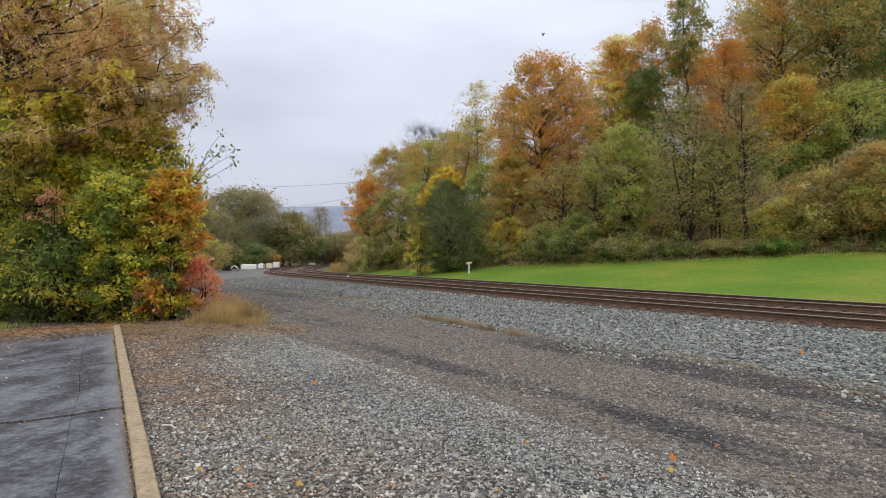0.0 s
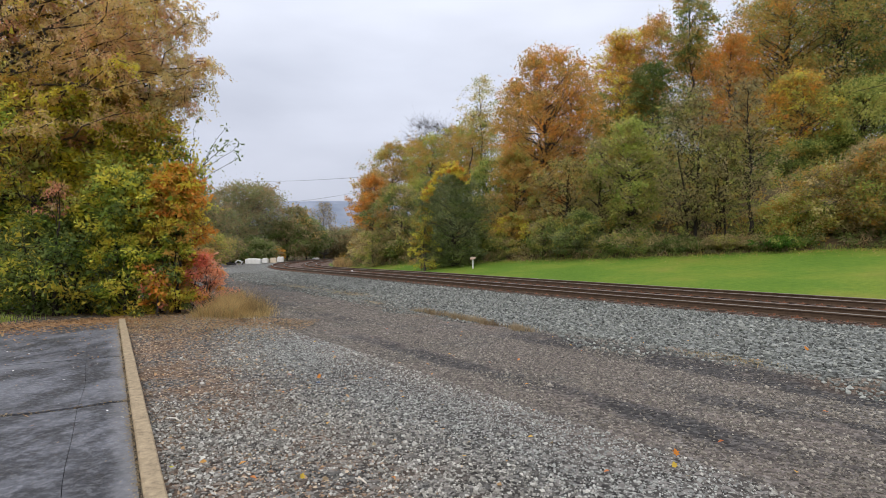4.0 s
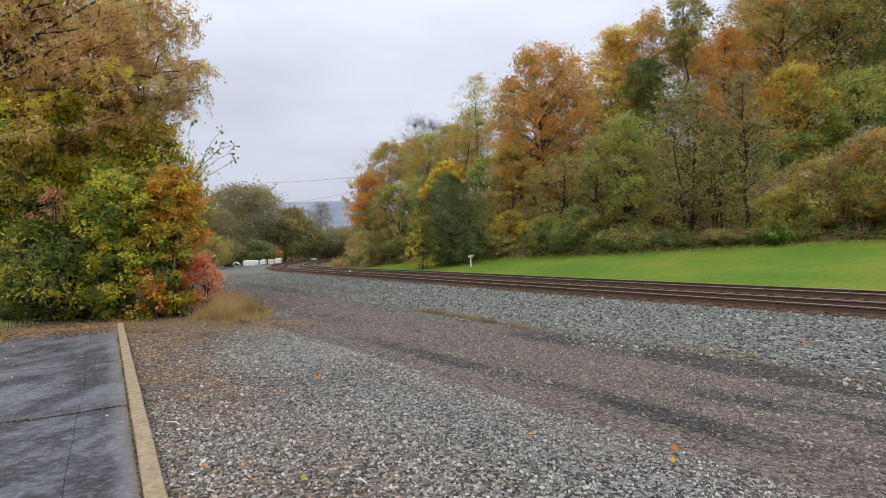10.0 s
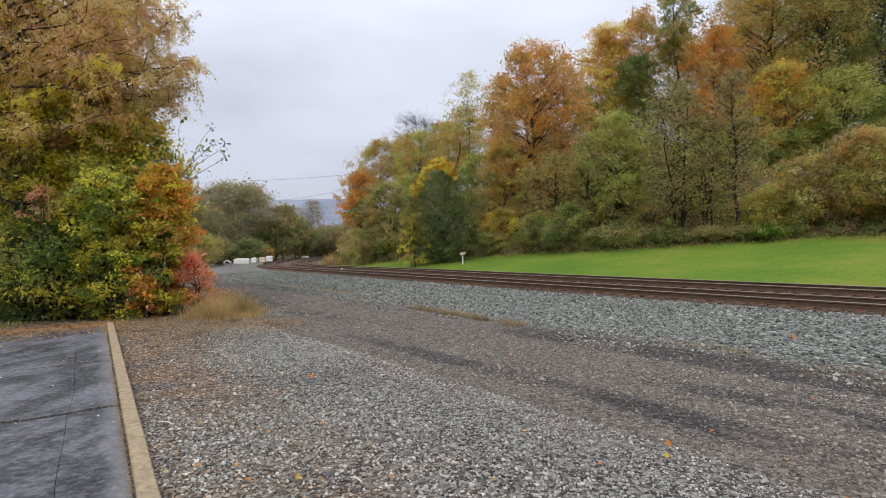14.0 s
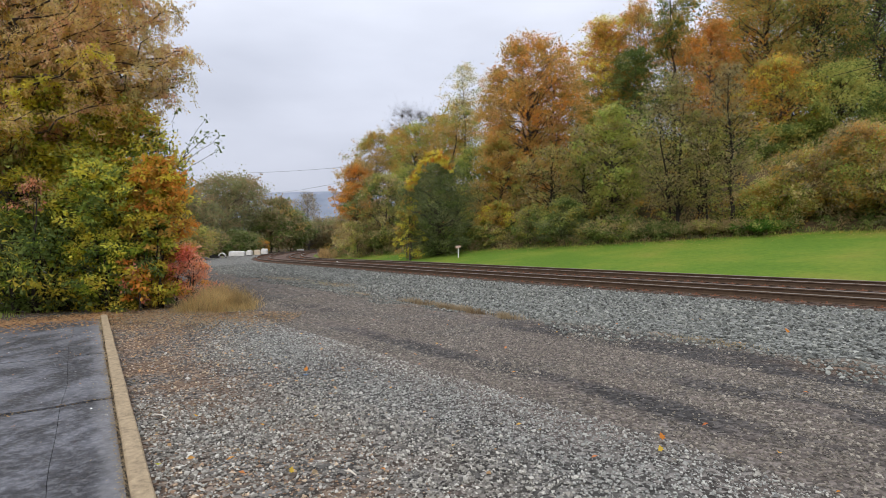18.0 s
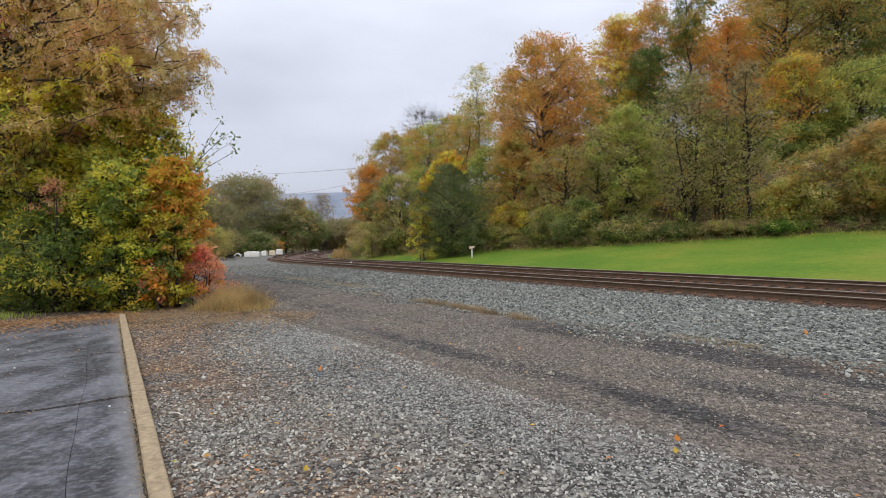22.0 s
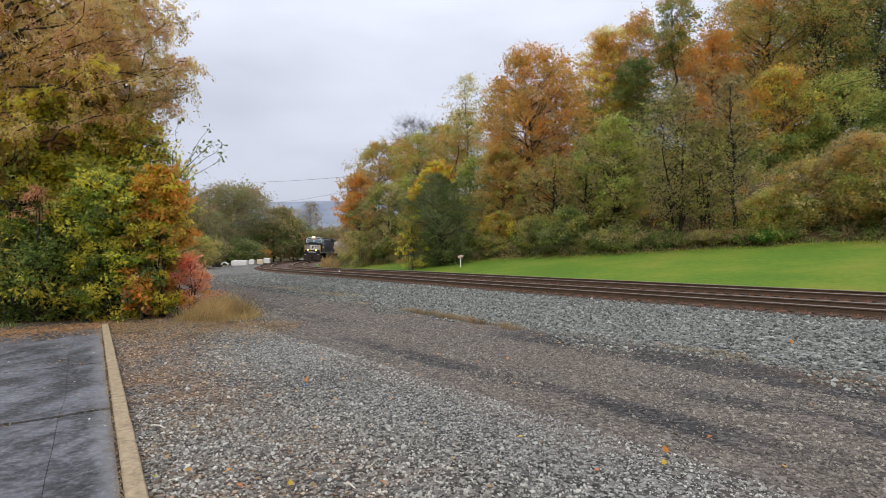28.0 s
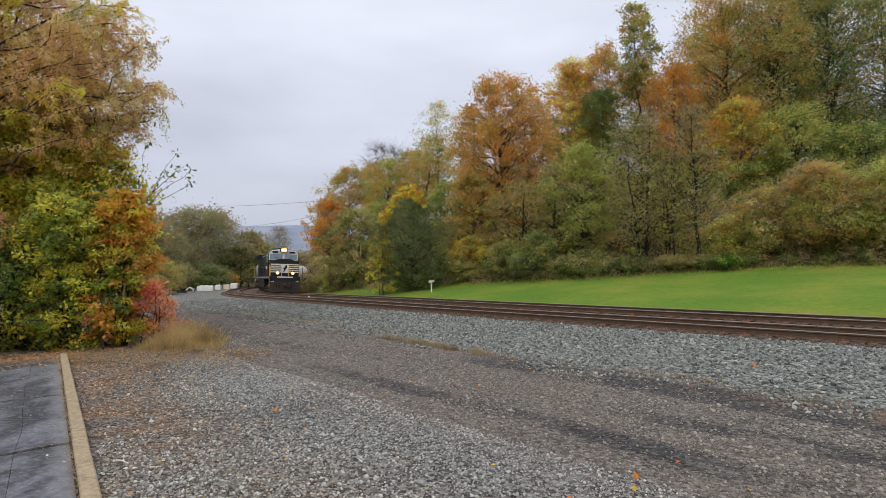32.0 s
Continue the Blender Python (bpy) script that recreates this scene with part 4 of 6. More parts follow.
tree(12.2, 55.0, 14.9, 3.3, ["rust", "orange", "brown_orange", "gold_olive"], label="rust-orange tree leaning against a taller one", low=0.12, seed=309, group="woods on the bank", clusters=130, per=108, size=0.195, shape=1.5, twig=0)
tree(6.3, 52.3, 8.3, 3.0, ["brown_orange", "olive", "gold_olive"], label="brown-olive tree on the bank", low=0.03, seed=215, group="woods on the bank", clusters=150, per=114, size=0.193, twig=0)
tree(5.7, 49.0, 3.2, 1.8, ["gold_olive", "brown_orange", "yellow", "olive"], label="low orange-yellow tree at the woods edge", low=0.19, seed=216, group="woods on the bank", clusters=70, per=101, size=0.176, twig=0)
tree(9.8, 46.8, 7.0, 2.7, ["grey_olive", "brown_orange", "olive"], label="thinning grey-brown tree at the woods edge", low=0.03, seed=217, group="woods on the bank", clusters=120, per=53, size=0.168, twig=4, bark=M_BARKD)
tree(12.2, 45.3, 8.1, 2.0, ["olive", "grey_olive"], label="thin olive tree at the woods edge", low=0.03, seed=218, group="woods on the bank", clusters=100, per=53, size=0.168, twig=4, bark=M_BARKD)
tree(14.3, 44.2, 8.7, 2.9, ["olive", "green", "grey_olive", "light_green"], label="light olive-green tree at the woods edge", low=0.03, seed=219, group="woods on the bank", clusters=170, per=108, size=0.189, twig=0)
tree(19.8, 64.0, 18.6, 3.7, ["orange", "yellow", "gold_olive"], label="yellow-orange tree high on the bank", low=0.18, seed=220, group="woods on the bank", clusters=210, per=125, size=0.193, twig=0)
tree(21.6, 60.0, 14.0, 3.4, ["dark_green"], label="dark green tree high on the bank", low=0.2, seed=221, group="woods on the bank", clusters=140, per=114, size=0.193, twig=0)
tree(20.1, 66.0, 17.2, 3.3, ["orange", "rust", "gold_olive"], label="orange-topped tree high on the bank", low=0.35, seed=222, group="woods on the bank", clusters=130, per=120, size=0.193, twig=0)
tree(23.4, 64.0, 19.3, 3.5, ["rust", "orange", "brown_orange", "olive"], label="rust-orange tree high on the bank", low=0.42, seed=223, group="woods on the bank", clusters=160, per=120, size=0.193, twig=0)
tree(25.8, 60.0, 22.4, 2.5, ["dark_green", "gold_olive", "olive"], label="tall narrow olive tree above the woods", low=0.53, seed=224, group="woods on the bank", clusters=130, per=95, size=0.21, shape=1.2, twig=0)
tree(16.9, 39.3, 11.0, 2.6, ["grey_olive", "grey_olive", "olive"], label="thinning grey-olive tree with bare twigs", low=0.16, seed=225, group="woods on the bank", clusters=190, per=58, size=0.14, twig=5, bark=M_BARKD, stems=3, trunk=0.085)
tree(18.25, 38.0, 8.2, 1.8, ["grey_olive", "olive"], label="thinning grey tree with several stems", low=0.22, seed=226, group="woods on the bank", clusters=130, per=56, size=0.14, twig=5, stems=4, trunk=0.07, bark=M_BARKD)
tree(28.9, 58.0, 14.8, 3.6, ["orange", "rust", "orange", "brown_orange"], label="red-orange tree on the bank", low=0.21, seed=227, group="woods on the bank", clusters=180, per=120, size=0.202, twig=0)
tree(19.9, 37.3, 10.9, 1.7, ["grey_olive"], label="grey-trunked tree losing its leaves", low=0.30, seed=228, group="woods on the bank", clusters=110, per=42, size=0.14, twig=5, trunk=0.14, bark=M_BARKD)
tree(37.0, 72.0, 21.9, 2.1, None, label="bare pale tree behind the woods", low=0.66, seed=229, group="woods on the bank", clusters=80, per=0, twig=4, bark=M_BARKL, twr=0.01)
tree(32.0, 52.0, 9.2, 3.9, ["orange", "yellow", "gold_olive", "olive", "gold_olive"], label="golden orange tree on the bank", low=0.03, seed=230, group="woods on the bank", clusters=190, per=114, size=0.193, twig=0)
tree(30.5, 50.0, 3.2, 3.3, ["dark_green", "olive"], label="dark green tree under the golden one", low=0.03, seed=231, group="woods on the bank", clusters=120, per=108, size=0.193, twig=0)
tree(35.1, 60.0, 23.8, 5.0, ["gold_olive", "gold_olive", "olive", "orange"], label="tall golden olive tree on the bank", low=0.20, seed=232, group="woods on the bank", clusters=260, per=101, size=0.21, trunk=0.24, twig=0)
tree(39.7, 58.0, 23.6, 5.2, ["gold_olive", "brown_orange", "dark_green", "olive"], label="tall olive-brown tree on the bank", low=0.22, seed=233, group="woods on the bank", clusters=320, per=101, size=0.21, trunk=0.24, twig=0)
tree(45.0, 57.0, 23.0, 5.4, ["olive", "dark_green", "dark_green", "gold_olive", "dark_green"], label="tall dark olive tree on the bank", low=0.16, seed=234, group="woods on the bank", clusters=340, per=121, size=0.21, trunk=0.26, twig=0)
tree(52.1, 57.0, 21.5, 6.0, ["olive", "dark_green", "gold_olive", "dark_green"], label="tall olive tree on the bank", low=0.03, seed=235, group="woods on the bank", clusters=330, per=114, size=0.197, trunk=0.26, twig=0)
tree(36.0, 49.0, 7.5, 3.5, ["light_green", "dark_green", "olive", "olive"], label="feathery light green tree on the bank", low=0.03, seed=236, group="woods on the bank", clusters=200, per=108, size=0.189, twig=0)
tree(40.1, 47.0, 5.3, 4.2, ["dark_green", "dark_green", "olive"], label="shaded green tree on the bank", low=0.03, seed=237, group="woods on the bank", clusters=170, per=108, size=0.193, twig=0)
tree(33.7, 50.0, 3.6, 2.8, ["dark_green", "green"], label="shaded green tree on the bank", low=0.03, seed=238, group="woods on the bank", clusters=100, per=108, size=0.193, twig=0)
tree(29.9, 56.0, 4.5, 2.8, ["dark_green", "olive"], label="shaded dark green tree behind the thin stems", low=0.03, seed=239, group="woods on the bank", clusters=100, per=108, size=0.197, twig=0)
tree(23.5, 58.0, 3.6, 3.9, ["olive", "dark_green", "gold_olive"], label="shaded olive tree behind the thin stems", low=0.03, seed=240, group="woods on the bank", clusters=130, per=108, size=0.202, twig=0)
tree(15.0, 60.0, 12.0, 3.3, ["gold_olive", "olive", "dark_green"], label="olive tree on the bank", low=0.03, seed=241, group="woods on the bank", clusters=120, per=108, size=0.202, twig=0)
tree(4.4, 58.0, 7.5, 2.9, ["olive", "dark_green", "green"], label="shaded green tree behind the lawn", low=0.03, seed=242, group="woods on the bank", clusters=110, per=108, size=0.197, twig=0)
tree(-3.1, 64.0, 6.9, 2.9, ["green", "olive", "fade"], label="shaded green tree behind the lawn", low=0.03, seed=243, group="woods on the bank", clusters=100, per=108, size=0.197, twig=0)
tree(10.6, 66.0, 14.2, 4.6, ["brown_orange", "rust", "olive"], label="brown-orange tree high on the bank", low=0.09, seed=244, group="woods on the bank", clusters=170, per=108, size=0.21, twig=0)
tree(22.8, 68.0, 13.1, 4.2, ["olive", "brown_orange", "dark_green"], label="olive-brown tree high on the bank", low=0.07, seed=245, group="woods on the bank", clusters=150, per=108, size=0.21, twig=0)
tree(30.9, 68.0, 14.7, 4.6, ["olive", "brown_orange", "dark_green"], label="olive-brown tree high on the bank", low=0.03, seed=246, group="woods on the bank", clusters=150, per=108, size=0.21, twig=0)
tree(4.0, 74.0, 14.5, 3.3, ["olive", "gold_olive"], label="olive tree high on the bank", low=0.36, seed=247, group="woods on the bank", clusters=100, per=95, size=0.21, twig=0)
tree(-4.5, 80.0, 13.6, 3.2, ["gold_olive", "brown_orange"], label="brown-gold tree high on the bank", low=0.52, seed=248, group="woods on the bank", clusters=90, per=95, size=0.21, twig=0)
tree(0.9, 78.0, 14.2, 3.1, ["olive", "brown_orange", "gold_olive"], label="olive-brown tree high on the bank", low=0.46, seed=249, group="woods on the bank", clusters=90, per=95, size=0.21, twig=0)
tree(34.8, 64.0, 16.4, 3.3, ["gold_olive", "olive"], label="golden olive tree high on the bank", low=0.22, seed=250, group="woods on the bank", clusters=110, per=95, size=0.21, twig=0)
tree(26.4, 34.2, 5.4, 2.7, ["tan", "brown_orange", "grey_olive", "tan", "rust"], label="rusty tan thicket beside the lawn", low=0.03, seed=251, group="woods on the bank", clusters=190, per=119, size=0.14, name="bush", kind="bush", trunk=0.04, stems=4, crad=0.17, twig=1, bark=M_BARK)
tree(24.3, 35.8, 4.2, 2.4, ["olive", "gold_olive", "fade", "far_brown"], label="yellow-green thicket beside the lawn", low=0.03, seed=311, group="woods on the bank", clusters=150, per=112, size=0.14, name="bush", kind="bush", trunk=0.04, stems=4, crad=0.2, twig=1, bark=M_BARK)
tree(22.4, 36.8, 2.6, 2.3, ["olive", "fade", "gold_olive", "green"], label="grey-tan thicket beside the lawn", low=0.03, seed=252, group="woods on the bank", clusters=150, per=112, size=0.14, name="bush", kind="bush", trunk=0.04, stems=4, crad=0.22, twig=0)
tree(26.9, 33.1, 4.8, 3.0, ["olive", "green", "tan", "gold_olive"], label="tan and green thicket beside the lawn", low=0.03, seed=253, group="woods on the bank", clusters=200, per=112, size=0.14, name="bush", kind="bush", trunk=0.04, stems=4, crad=0.22, twig=0)
tree(28.7, 30.8, 5.3, 2.8, ["tan", "green", "olive"], label="olive thicket beside the lawn", low=0.03, seed=254, group="woods on the bank", clusters=150, per=112, size=0.144, name="bush", kind="bush", trunk=0.04, stems=4, crad=0.22, twig=0)
tree(20.0, 36.8, 0.6, 1.3, ["grey_olive", "tan"], label="dry brown brush beside the lawn", low=0.03, seed=255, group="woods on the bank", clusters=70, per=89, size=0.128, name="bush", kind="bush", trunk=0.04, stems=4, crad=0.22, twig=0)
tree(18.3, 37.8, 0.7, 1.4, ["grey_olive", "tan", "olive"], label="dry brown brush beside the lawn", low=0.03, seed=256, group="woods on the bank", clusters=80, per=89, size=0.128, name="bush", kind="bush", trunk=0.04, stems=4, crad=0.22, twig=0)
tree(15.9, 39.4, 0.8, 1.6, ["grey_olive", "dark_green"], label="dry brown brush beside the lawn", low=0.03, seed=257, group="woods on the bank", clusters=80, per=89, size=0.128, name="bush", kind="bush", trunk=0.04, stems=4, crad=0.22, twig=0)
tree(13.3, 41.0, 1.5, 2.1, ["olive", "tan", "dark_green"], label="brown and green brush beside the lawn", low=0.03, seed=258, group="woods on the bank", clusters=90, per=97, size=0.14, name="bush", kind="bush", trunk=0.04, stems=4, crad=0.22, twig=0)
tree(10.2, 43.5, 3.2, 2.2, ["dark_green", "juniper", "olive"], label="dark green ivy-covered bush beside the lawn", low=0.03, seed=259, group="woods on the bank", clusters=110, per=119, size=0.14, name="bush", kind="bush", trunk=0.04, stems=4, crad=0.22, twig=0)
tree(8.0, 45.5, 2.7, 1.8, ["dark_green", "olive", "grey_olive"], label="olive bush beside the lawn", low=0.03, seed=260, group="woods on the bank", clusters=80, per=112, size=0.14, name="bush", kind="bush", trunk=0.04, stems=4, crad=0.22, twig=0)
tree(5.1, 48.3, 1.6, 1.8, ["olive", "tan", "dark_green"], label="low brown bush beside the lawn", low=0.03, seed=261, group="woods on the bank", clusters=60, per=104, size=0.14, name="bush", kind="bush", trunk=0.04, stems=4, crad=0.22, twig=0)
tree(3.1, 50.3, 1.9, 1.5, ["dark_green", "olive"], label="low dark bush beside the lawn", low=0.03, seed=262, group="woods on the bank", clusters=50, per=112, size=0.14, name="bush", kind="bush", trunk=0.04, stems=4, crad=0.22, twig=0)
tree(-5.0, 59.5, 1.7, 2.0, ["dark_green", "olive"], label="low dark bush beside the lawn", low=0.03, seed=263, group="woods on the bank", clusters=50, per=112, size=0.144, name="bush", kind="bush", trunk=0.04, stems=4, crad=0.22, twig=0)
tree(20.9, 35.6, 0.7, 1.4, ["turf", "turf", "light_green"], label="bright green weeds at the edge of the lawn", low=0.35, seed=264, group="woods on the bank", clusters=60, per=89, size=0.128, name="bush", kind="bush", trunk=0.02, stems=4, crad=0.22, twig=0)
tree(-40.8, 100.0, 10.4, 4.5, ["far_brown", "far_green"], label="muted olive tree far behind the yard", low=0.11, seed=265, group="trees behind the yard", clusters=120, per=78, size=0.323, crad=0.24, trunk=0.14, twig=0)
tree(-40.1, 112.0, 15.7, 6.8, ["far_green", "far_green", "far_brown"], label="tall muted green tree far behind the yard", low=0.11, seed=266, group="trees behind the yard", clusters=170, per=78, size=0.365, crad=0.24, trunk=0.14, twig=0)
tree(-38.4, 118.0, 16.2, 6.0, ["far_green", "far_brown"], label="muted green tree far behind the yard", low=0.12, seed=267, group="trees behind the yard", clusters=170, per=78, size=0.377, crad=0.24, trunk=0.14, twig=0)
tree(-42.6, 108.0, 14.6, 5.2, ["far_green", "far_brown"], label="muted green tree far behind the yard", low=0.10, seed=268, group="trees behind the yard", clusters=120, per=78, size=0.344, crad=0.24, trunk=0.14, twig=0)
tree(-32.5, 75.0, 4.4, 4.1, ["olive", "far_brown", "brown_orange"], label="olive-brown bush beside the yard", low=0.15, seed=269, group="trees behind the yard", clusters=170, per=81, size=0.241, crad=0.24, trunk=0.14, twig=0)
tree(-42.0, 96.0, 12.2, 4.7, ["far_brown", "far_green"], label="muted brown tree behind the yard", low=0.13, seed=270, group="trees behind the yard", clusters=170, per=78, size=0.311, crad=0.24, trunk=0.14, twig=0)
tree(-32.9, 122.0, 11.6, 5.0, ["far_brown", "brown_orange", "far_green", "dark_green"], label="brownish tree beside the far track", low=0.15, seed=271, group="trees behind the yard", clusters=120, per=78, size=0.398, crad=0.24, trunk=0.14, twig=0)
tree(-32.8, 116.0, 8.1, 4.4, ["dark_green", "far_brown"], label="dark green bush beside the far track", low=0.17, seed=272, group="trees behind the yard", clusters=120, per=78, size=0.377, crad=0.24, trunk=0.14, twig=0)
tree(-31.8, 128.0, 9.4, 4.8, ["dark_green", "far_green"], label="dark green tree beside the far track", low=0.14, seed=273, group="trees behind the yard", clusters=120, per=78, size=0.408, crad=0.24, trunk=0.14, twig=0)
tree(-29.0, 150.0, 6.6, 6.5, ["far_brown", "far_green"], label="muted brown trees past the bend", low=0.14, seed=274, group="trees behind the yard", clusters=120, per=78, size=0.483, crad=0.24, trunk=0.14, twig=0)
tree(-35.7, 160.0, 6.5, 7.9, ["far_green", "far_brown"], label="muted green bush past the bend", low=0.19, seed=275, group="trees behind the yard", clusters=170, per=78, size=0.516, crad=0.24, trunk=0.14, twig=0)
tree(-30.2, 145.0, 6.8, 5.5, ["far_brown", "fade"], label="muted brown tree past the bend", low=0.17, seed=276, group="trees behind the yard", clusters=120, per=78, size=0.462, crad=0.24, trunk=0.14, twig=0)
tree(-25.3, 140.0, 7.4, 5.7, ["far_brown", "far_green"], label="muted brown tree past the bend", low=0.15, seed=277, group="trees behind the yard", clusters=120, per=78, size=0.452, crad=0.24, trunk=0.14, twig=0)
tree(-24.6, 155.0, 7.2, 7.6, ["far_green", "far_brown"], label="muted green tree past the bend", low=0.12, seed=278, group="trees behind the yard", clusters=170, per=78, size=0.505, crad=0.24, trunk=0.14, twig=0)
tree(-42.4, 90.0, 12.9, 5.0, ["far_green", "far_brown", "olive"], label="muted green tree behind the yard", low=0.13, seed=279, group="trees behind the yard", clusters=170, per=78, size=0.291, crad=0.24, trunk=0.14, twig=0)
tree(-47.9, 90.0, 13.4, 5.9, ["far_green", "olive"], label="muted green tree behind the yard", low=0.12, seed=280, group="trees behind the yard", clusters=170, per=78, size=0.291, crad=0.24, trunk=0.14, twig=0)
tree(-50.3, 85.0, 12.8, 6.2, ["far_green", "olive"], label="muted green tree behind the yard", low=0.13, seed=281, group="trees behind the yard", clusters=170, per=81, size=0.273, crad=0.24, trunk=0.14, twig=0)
tree(-35.7, 104.0, 4.3, 3.9, ["dark_green", "far_green"], label="dark bush behind the white blocks", low=0.09, seed=282, group="trees behind the yard", clusters=120, per=78, size=0.334, crad=0.24, trunk=0.14, twig=0)
tree(-37.5, 98.0, 3.2, 3.4, ["dark_green", "far_brown"], label="dark bush behind the white blocks", low=0.09, seed=283, group="trees behind the yard", clusters=120, per=78, size=0.311, crad=0.24, trunk=0.14, twig=0)
tree(-33.1, 110.0, 2.6, 1.4, ["orange", "far_brown", "gold_olive"], label="small orange bush behind the white blocks", low=0.29, seed=284, group="trees behind the yard", clusters=120, per=78, size=0.355, crad=0.24, trunk=0.14, twig=0)
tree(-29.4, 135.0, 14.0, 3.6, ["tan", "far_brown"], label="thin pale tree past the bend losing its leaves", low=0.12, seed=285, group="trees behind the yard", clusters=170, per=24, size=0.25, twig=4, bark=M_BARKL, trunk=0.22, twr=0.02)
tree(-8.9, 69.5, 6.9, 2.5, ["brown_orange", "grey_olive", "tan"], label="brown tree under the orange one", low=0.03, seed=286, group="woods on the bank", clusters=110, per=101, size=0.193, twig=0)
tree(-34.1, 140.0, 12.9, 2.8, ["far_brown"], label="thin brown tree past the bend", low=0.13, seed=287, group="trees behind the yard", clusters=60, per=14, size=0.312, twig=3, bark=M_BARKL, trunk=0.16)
tree(-15.2, 20.0, 13.9, 3.8, ["gold_olive", "locust", "yellow", "fade"], label="locust tree deeper in the thicket", low=0.35, seed=288, group="trees beside the pavement", clusters=200, per=90, size=0.15, crad=0.18, trunk=0.15, twig=1, droop=0.5, slim=0.5, bark=M_BARKD)
tree(-11.0, 18.0, 7.2, 1.8, ["maple", "yellow", "light_green", "maple"], label="maple turning from green to yellow", low=0.38, seed=289, group="trees beside the pavement", clusters=230, per=95, size=0.12, crad=0.18, trunk=0.1, bark=M_BARKD)
tree(-9.4, 17.7, 6.4, 1.4, ["maple", "yellow", "gold_olive", "green"], label="yellow-green maple beside the locust", low=0.38, seed=290, group="trees beside the pavement", clusters=170, per=90, size=0.115, crad=0.2, trunk=0.08, bark=M_BARKD)
tree(-12.7, 17.4, 7.4, 2.3, ["yellow", "maple", "light_green", "yellow"], label="olive and gold tree behind the asphalt", low=0.32, seed=291, group="trees beside the pavement", clusters=290, per=95, size=0.115, crad=0.17, trunk=0.11, bark=M_BARKD)
tree(-8.0, 16.6, 4.4, 0.9, ["gold_olive", "orange", "yellow", "orange", "maple"], label="slender yellow-orange maple beside the gravel", low=0.44, seed=292, group="trees beside the pavement", clusters=120, per=80, size=0.11, crad=0.22, trunk=0.06, bark=M_BARKD)
tree(-9.2, 15.9, 4.1, 1.0, ["green", "maple", "dark_green", "yellow"], label="tan-yellow sapling behind the kerb", low=0.54, seed=293, group="trees beside the pavement", clusters=110, per=70, size=0.105, crad=0.22, trunk=0.05, bark=M_BARKD)
tree(-10.6, 15.4, 3.7, 0.4, ["red", "locust"], label="coral-red sapling behind the asphalt", low=0.76, seed=294, group="trees beside the pavement", clusters=14, per=60, size=0.08, slim=0.36, crad=0.34, trunk=0.03, droop=0.8, bark=M_BARKD)
tree(-10.9, 16.2, 2.9, 1.9, ["dark_green", "maple", "dark_green"], label="dark green undergrowth behind the asphalt", low=0.03, seed=295, group="trees beside the pavement", clusters=220, per=85, size=0.12, crad=0.2, trunk=0.05, stems=5, bark=M_BARKD)
tree(-13.9, 16.5, 3.4, 2.0, ["dark_green", "maple"], label="dark green undergrowth behind the asphalt", low=0.03, seed=296, group="trees beside the pavement", clusters=190, per=85, size=0.12, crad=0.2, trunk=0.05, stems=5, bark=M_BARKD)
tree(-8.7, 15.6, 2.3, 1.0, ["yellow", "maple", "dark_green", "maple"], label="yellow-leaved sapling at the end of the kerb", low=0.03, seed=297, group="trees beside the pavement", clusters=120, per=75, size=0.095, crad=0.22, trunk=0.04, stems=3, bark=M_BARKD)
tree(-7.8, 15.9, 2.7, 0.7, ["maple", "yellow", "maple", "dark_green", "gold_olive"], label="green and yellow sapling beside the gravel", low=0.07, seed=298, group="trees beside the pavement", clusters=80, per=75, size=0.11, crad=0.24, trunk=0.04, stems=3, bark=M_BARKD)
tree(-8.0, 15.3, 1.5, 0.4, ["red", "orange"], label="small red-orange sapling beside the gravel", low=0.22, seed=299, group="trees beside the pavement", clusters=12, per=55, size=0.11, crad=0.3, trunk=0.03, stems=2, name="bush", kind="bush", bark=M_BARKD)
tree(-7.1, 16.4, 1.8, 0.6, ["red", "red", "orange", "red"], label="coral-red sumac beside dry grass", low=0.17, seed=300, group="trees beside the pavement", clusters=44, per=150, size=0.085, slim=0.36, crad=0.30, trunk=0.03, stems=4, droop=0.5, name="bush", kind="bush", bark=M_BARKD)
tree(-10.9, 15.3, 3.5, 1.5, None, label="bare dark sapling with crooked limbs", low=0.37, seed=301, group="trees beside the pavement", clusters=22, per=0, twig=1, crad=0.3, trunk=0.07, stems=2, bark=M_BARKD, twr=0.007)
tree(-16.6, 18.0, 12.9, 2.9, ["locust", "yellow", "orange", "maple"], label="gold locust tree behind the asphalt", low=0.19, seed=302, group="trees beside the pavement", clusters=240, per=100, size=0.12, crad=0.16, trunk=0.14, bark=M_BARKD)
tree(41.7, 69.0, 24.2, 5.5, ["olive", "gold_olive", "dark_green"], label="olive tree high on the bank behind taller ones", low=0.23, seed=303, group="woods on the bank", clusters=190, per=101, size=0.218, twig=0)
tree(47.9, 68.0, 25.0, 5.9, ["gold_olive", "olive", "dark_green"], label="golden olive tree high on the bank behind taller ones", low=0.19, seed=304, group="woods on the bank", clusters=200, per=101, size=0.218, twig=0)
tree(54.5, 67.0, 24.7, 6.0, ["dark_green", "olive", "gold_olive"], label="dark olive tree high on the bank behind taller ones", low=0.16, seed=305, group="woods on the bank", clusters=190, per=101, size=0.218, twig=0)
tree(30.1, 70.0, 19.0, 3.9, ["brown_orange", "olive", "gold_olive"], label="brown-gold tree high on the bank behind taller ones", low=0.27, seed=306, group="woods on the bank", clusters=120, per=101, size=0.218, twig=0)
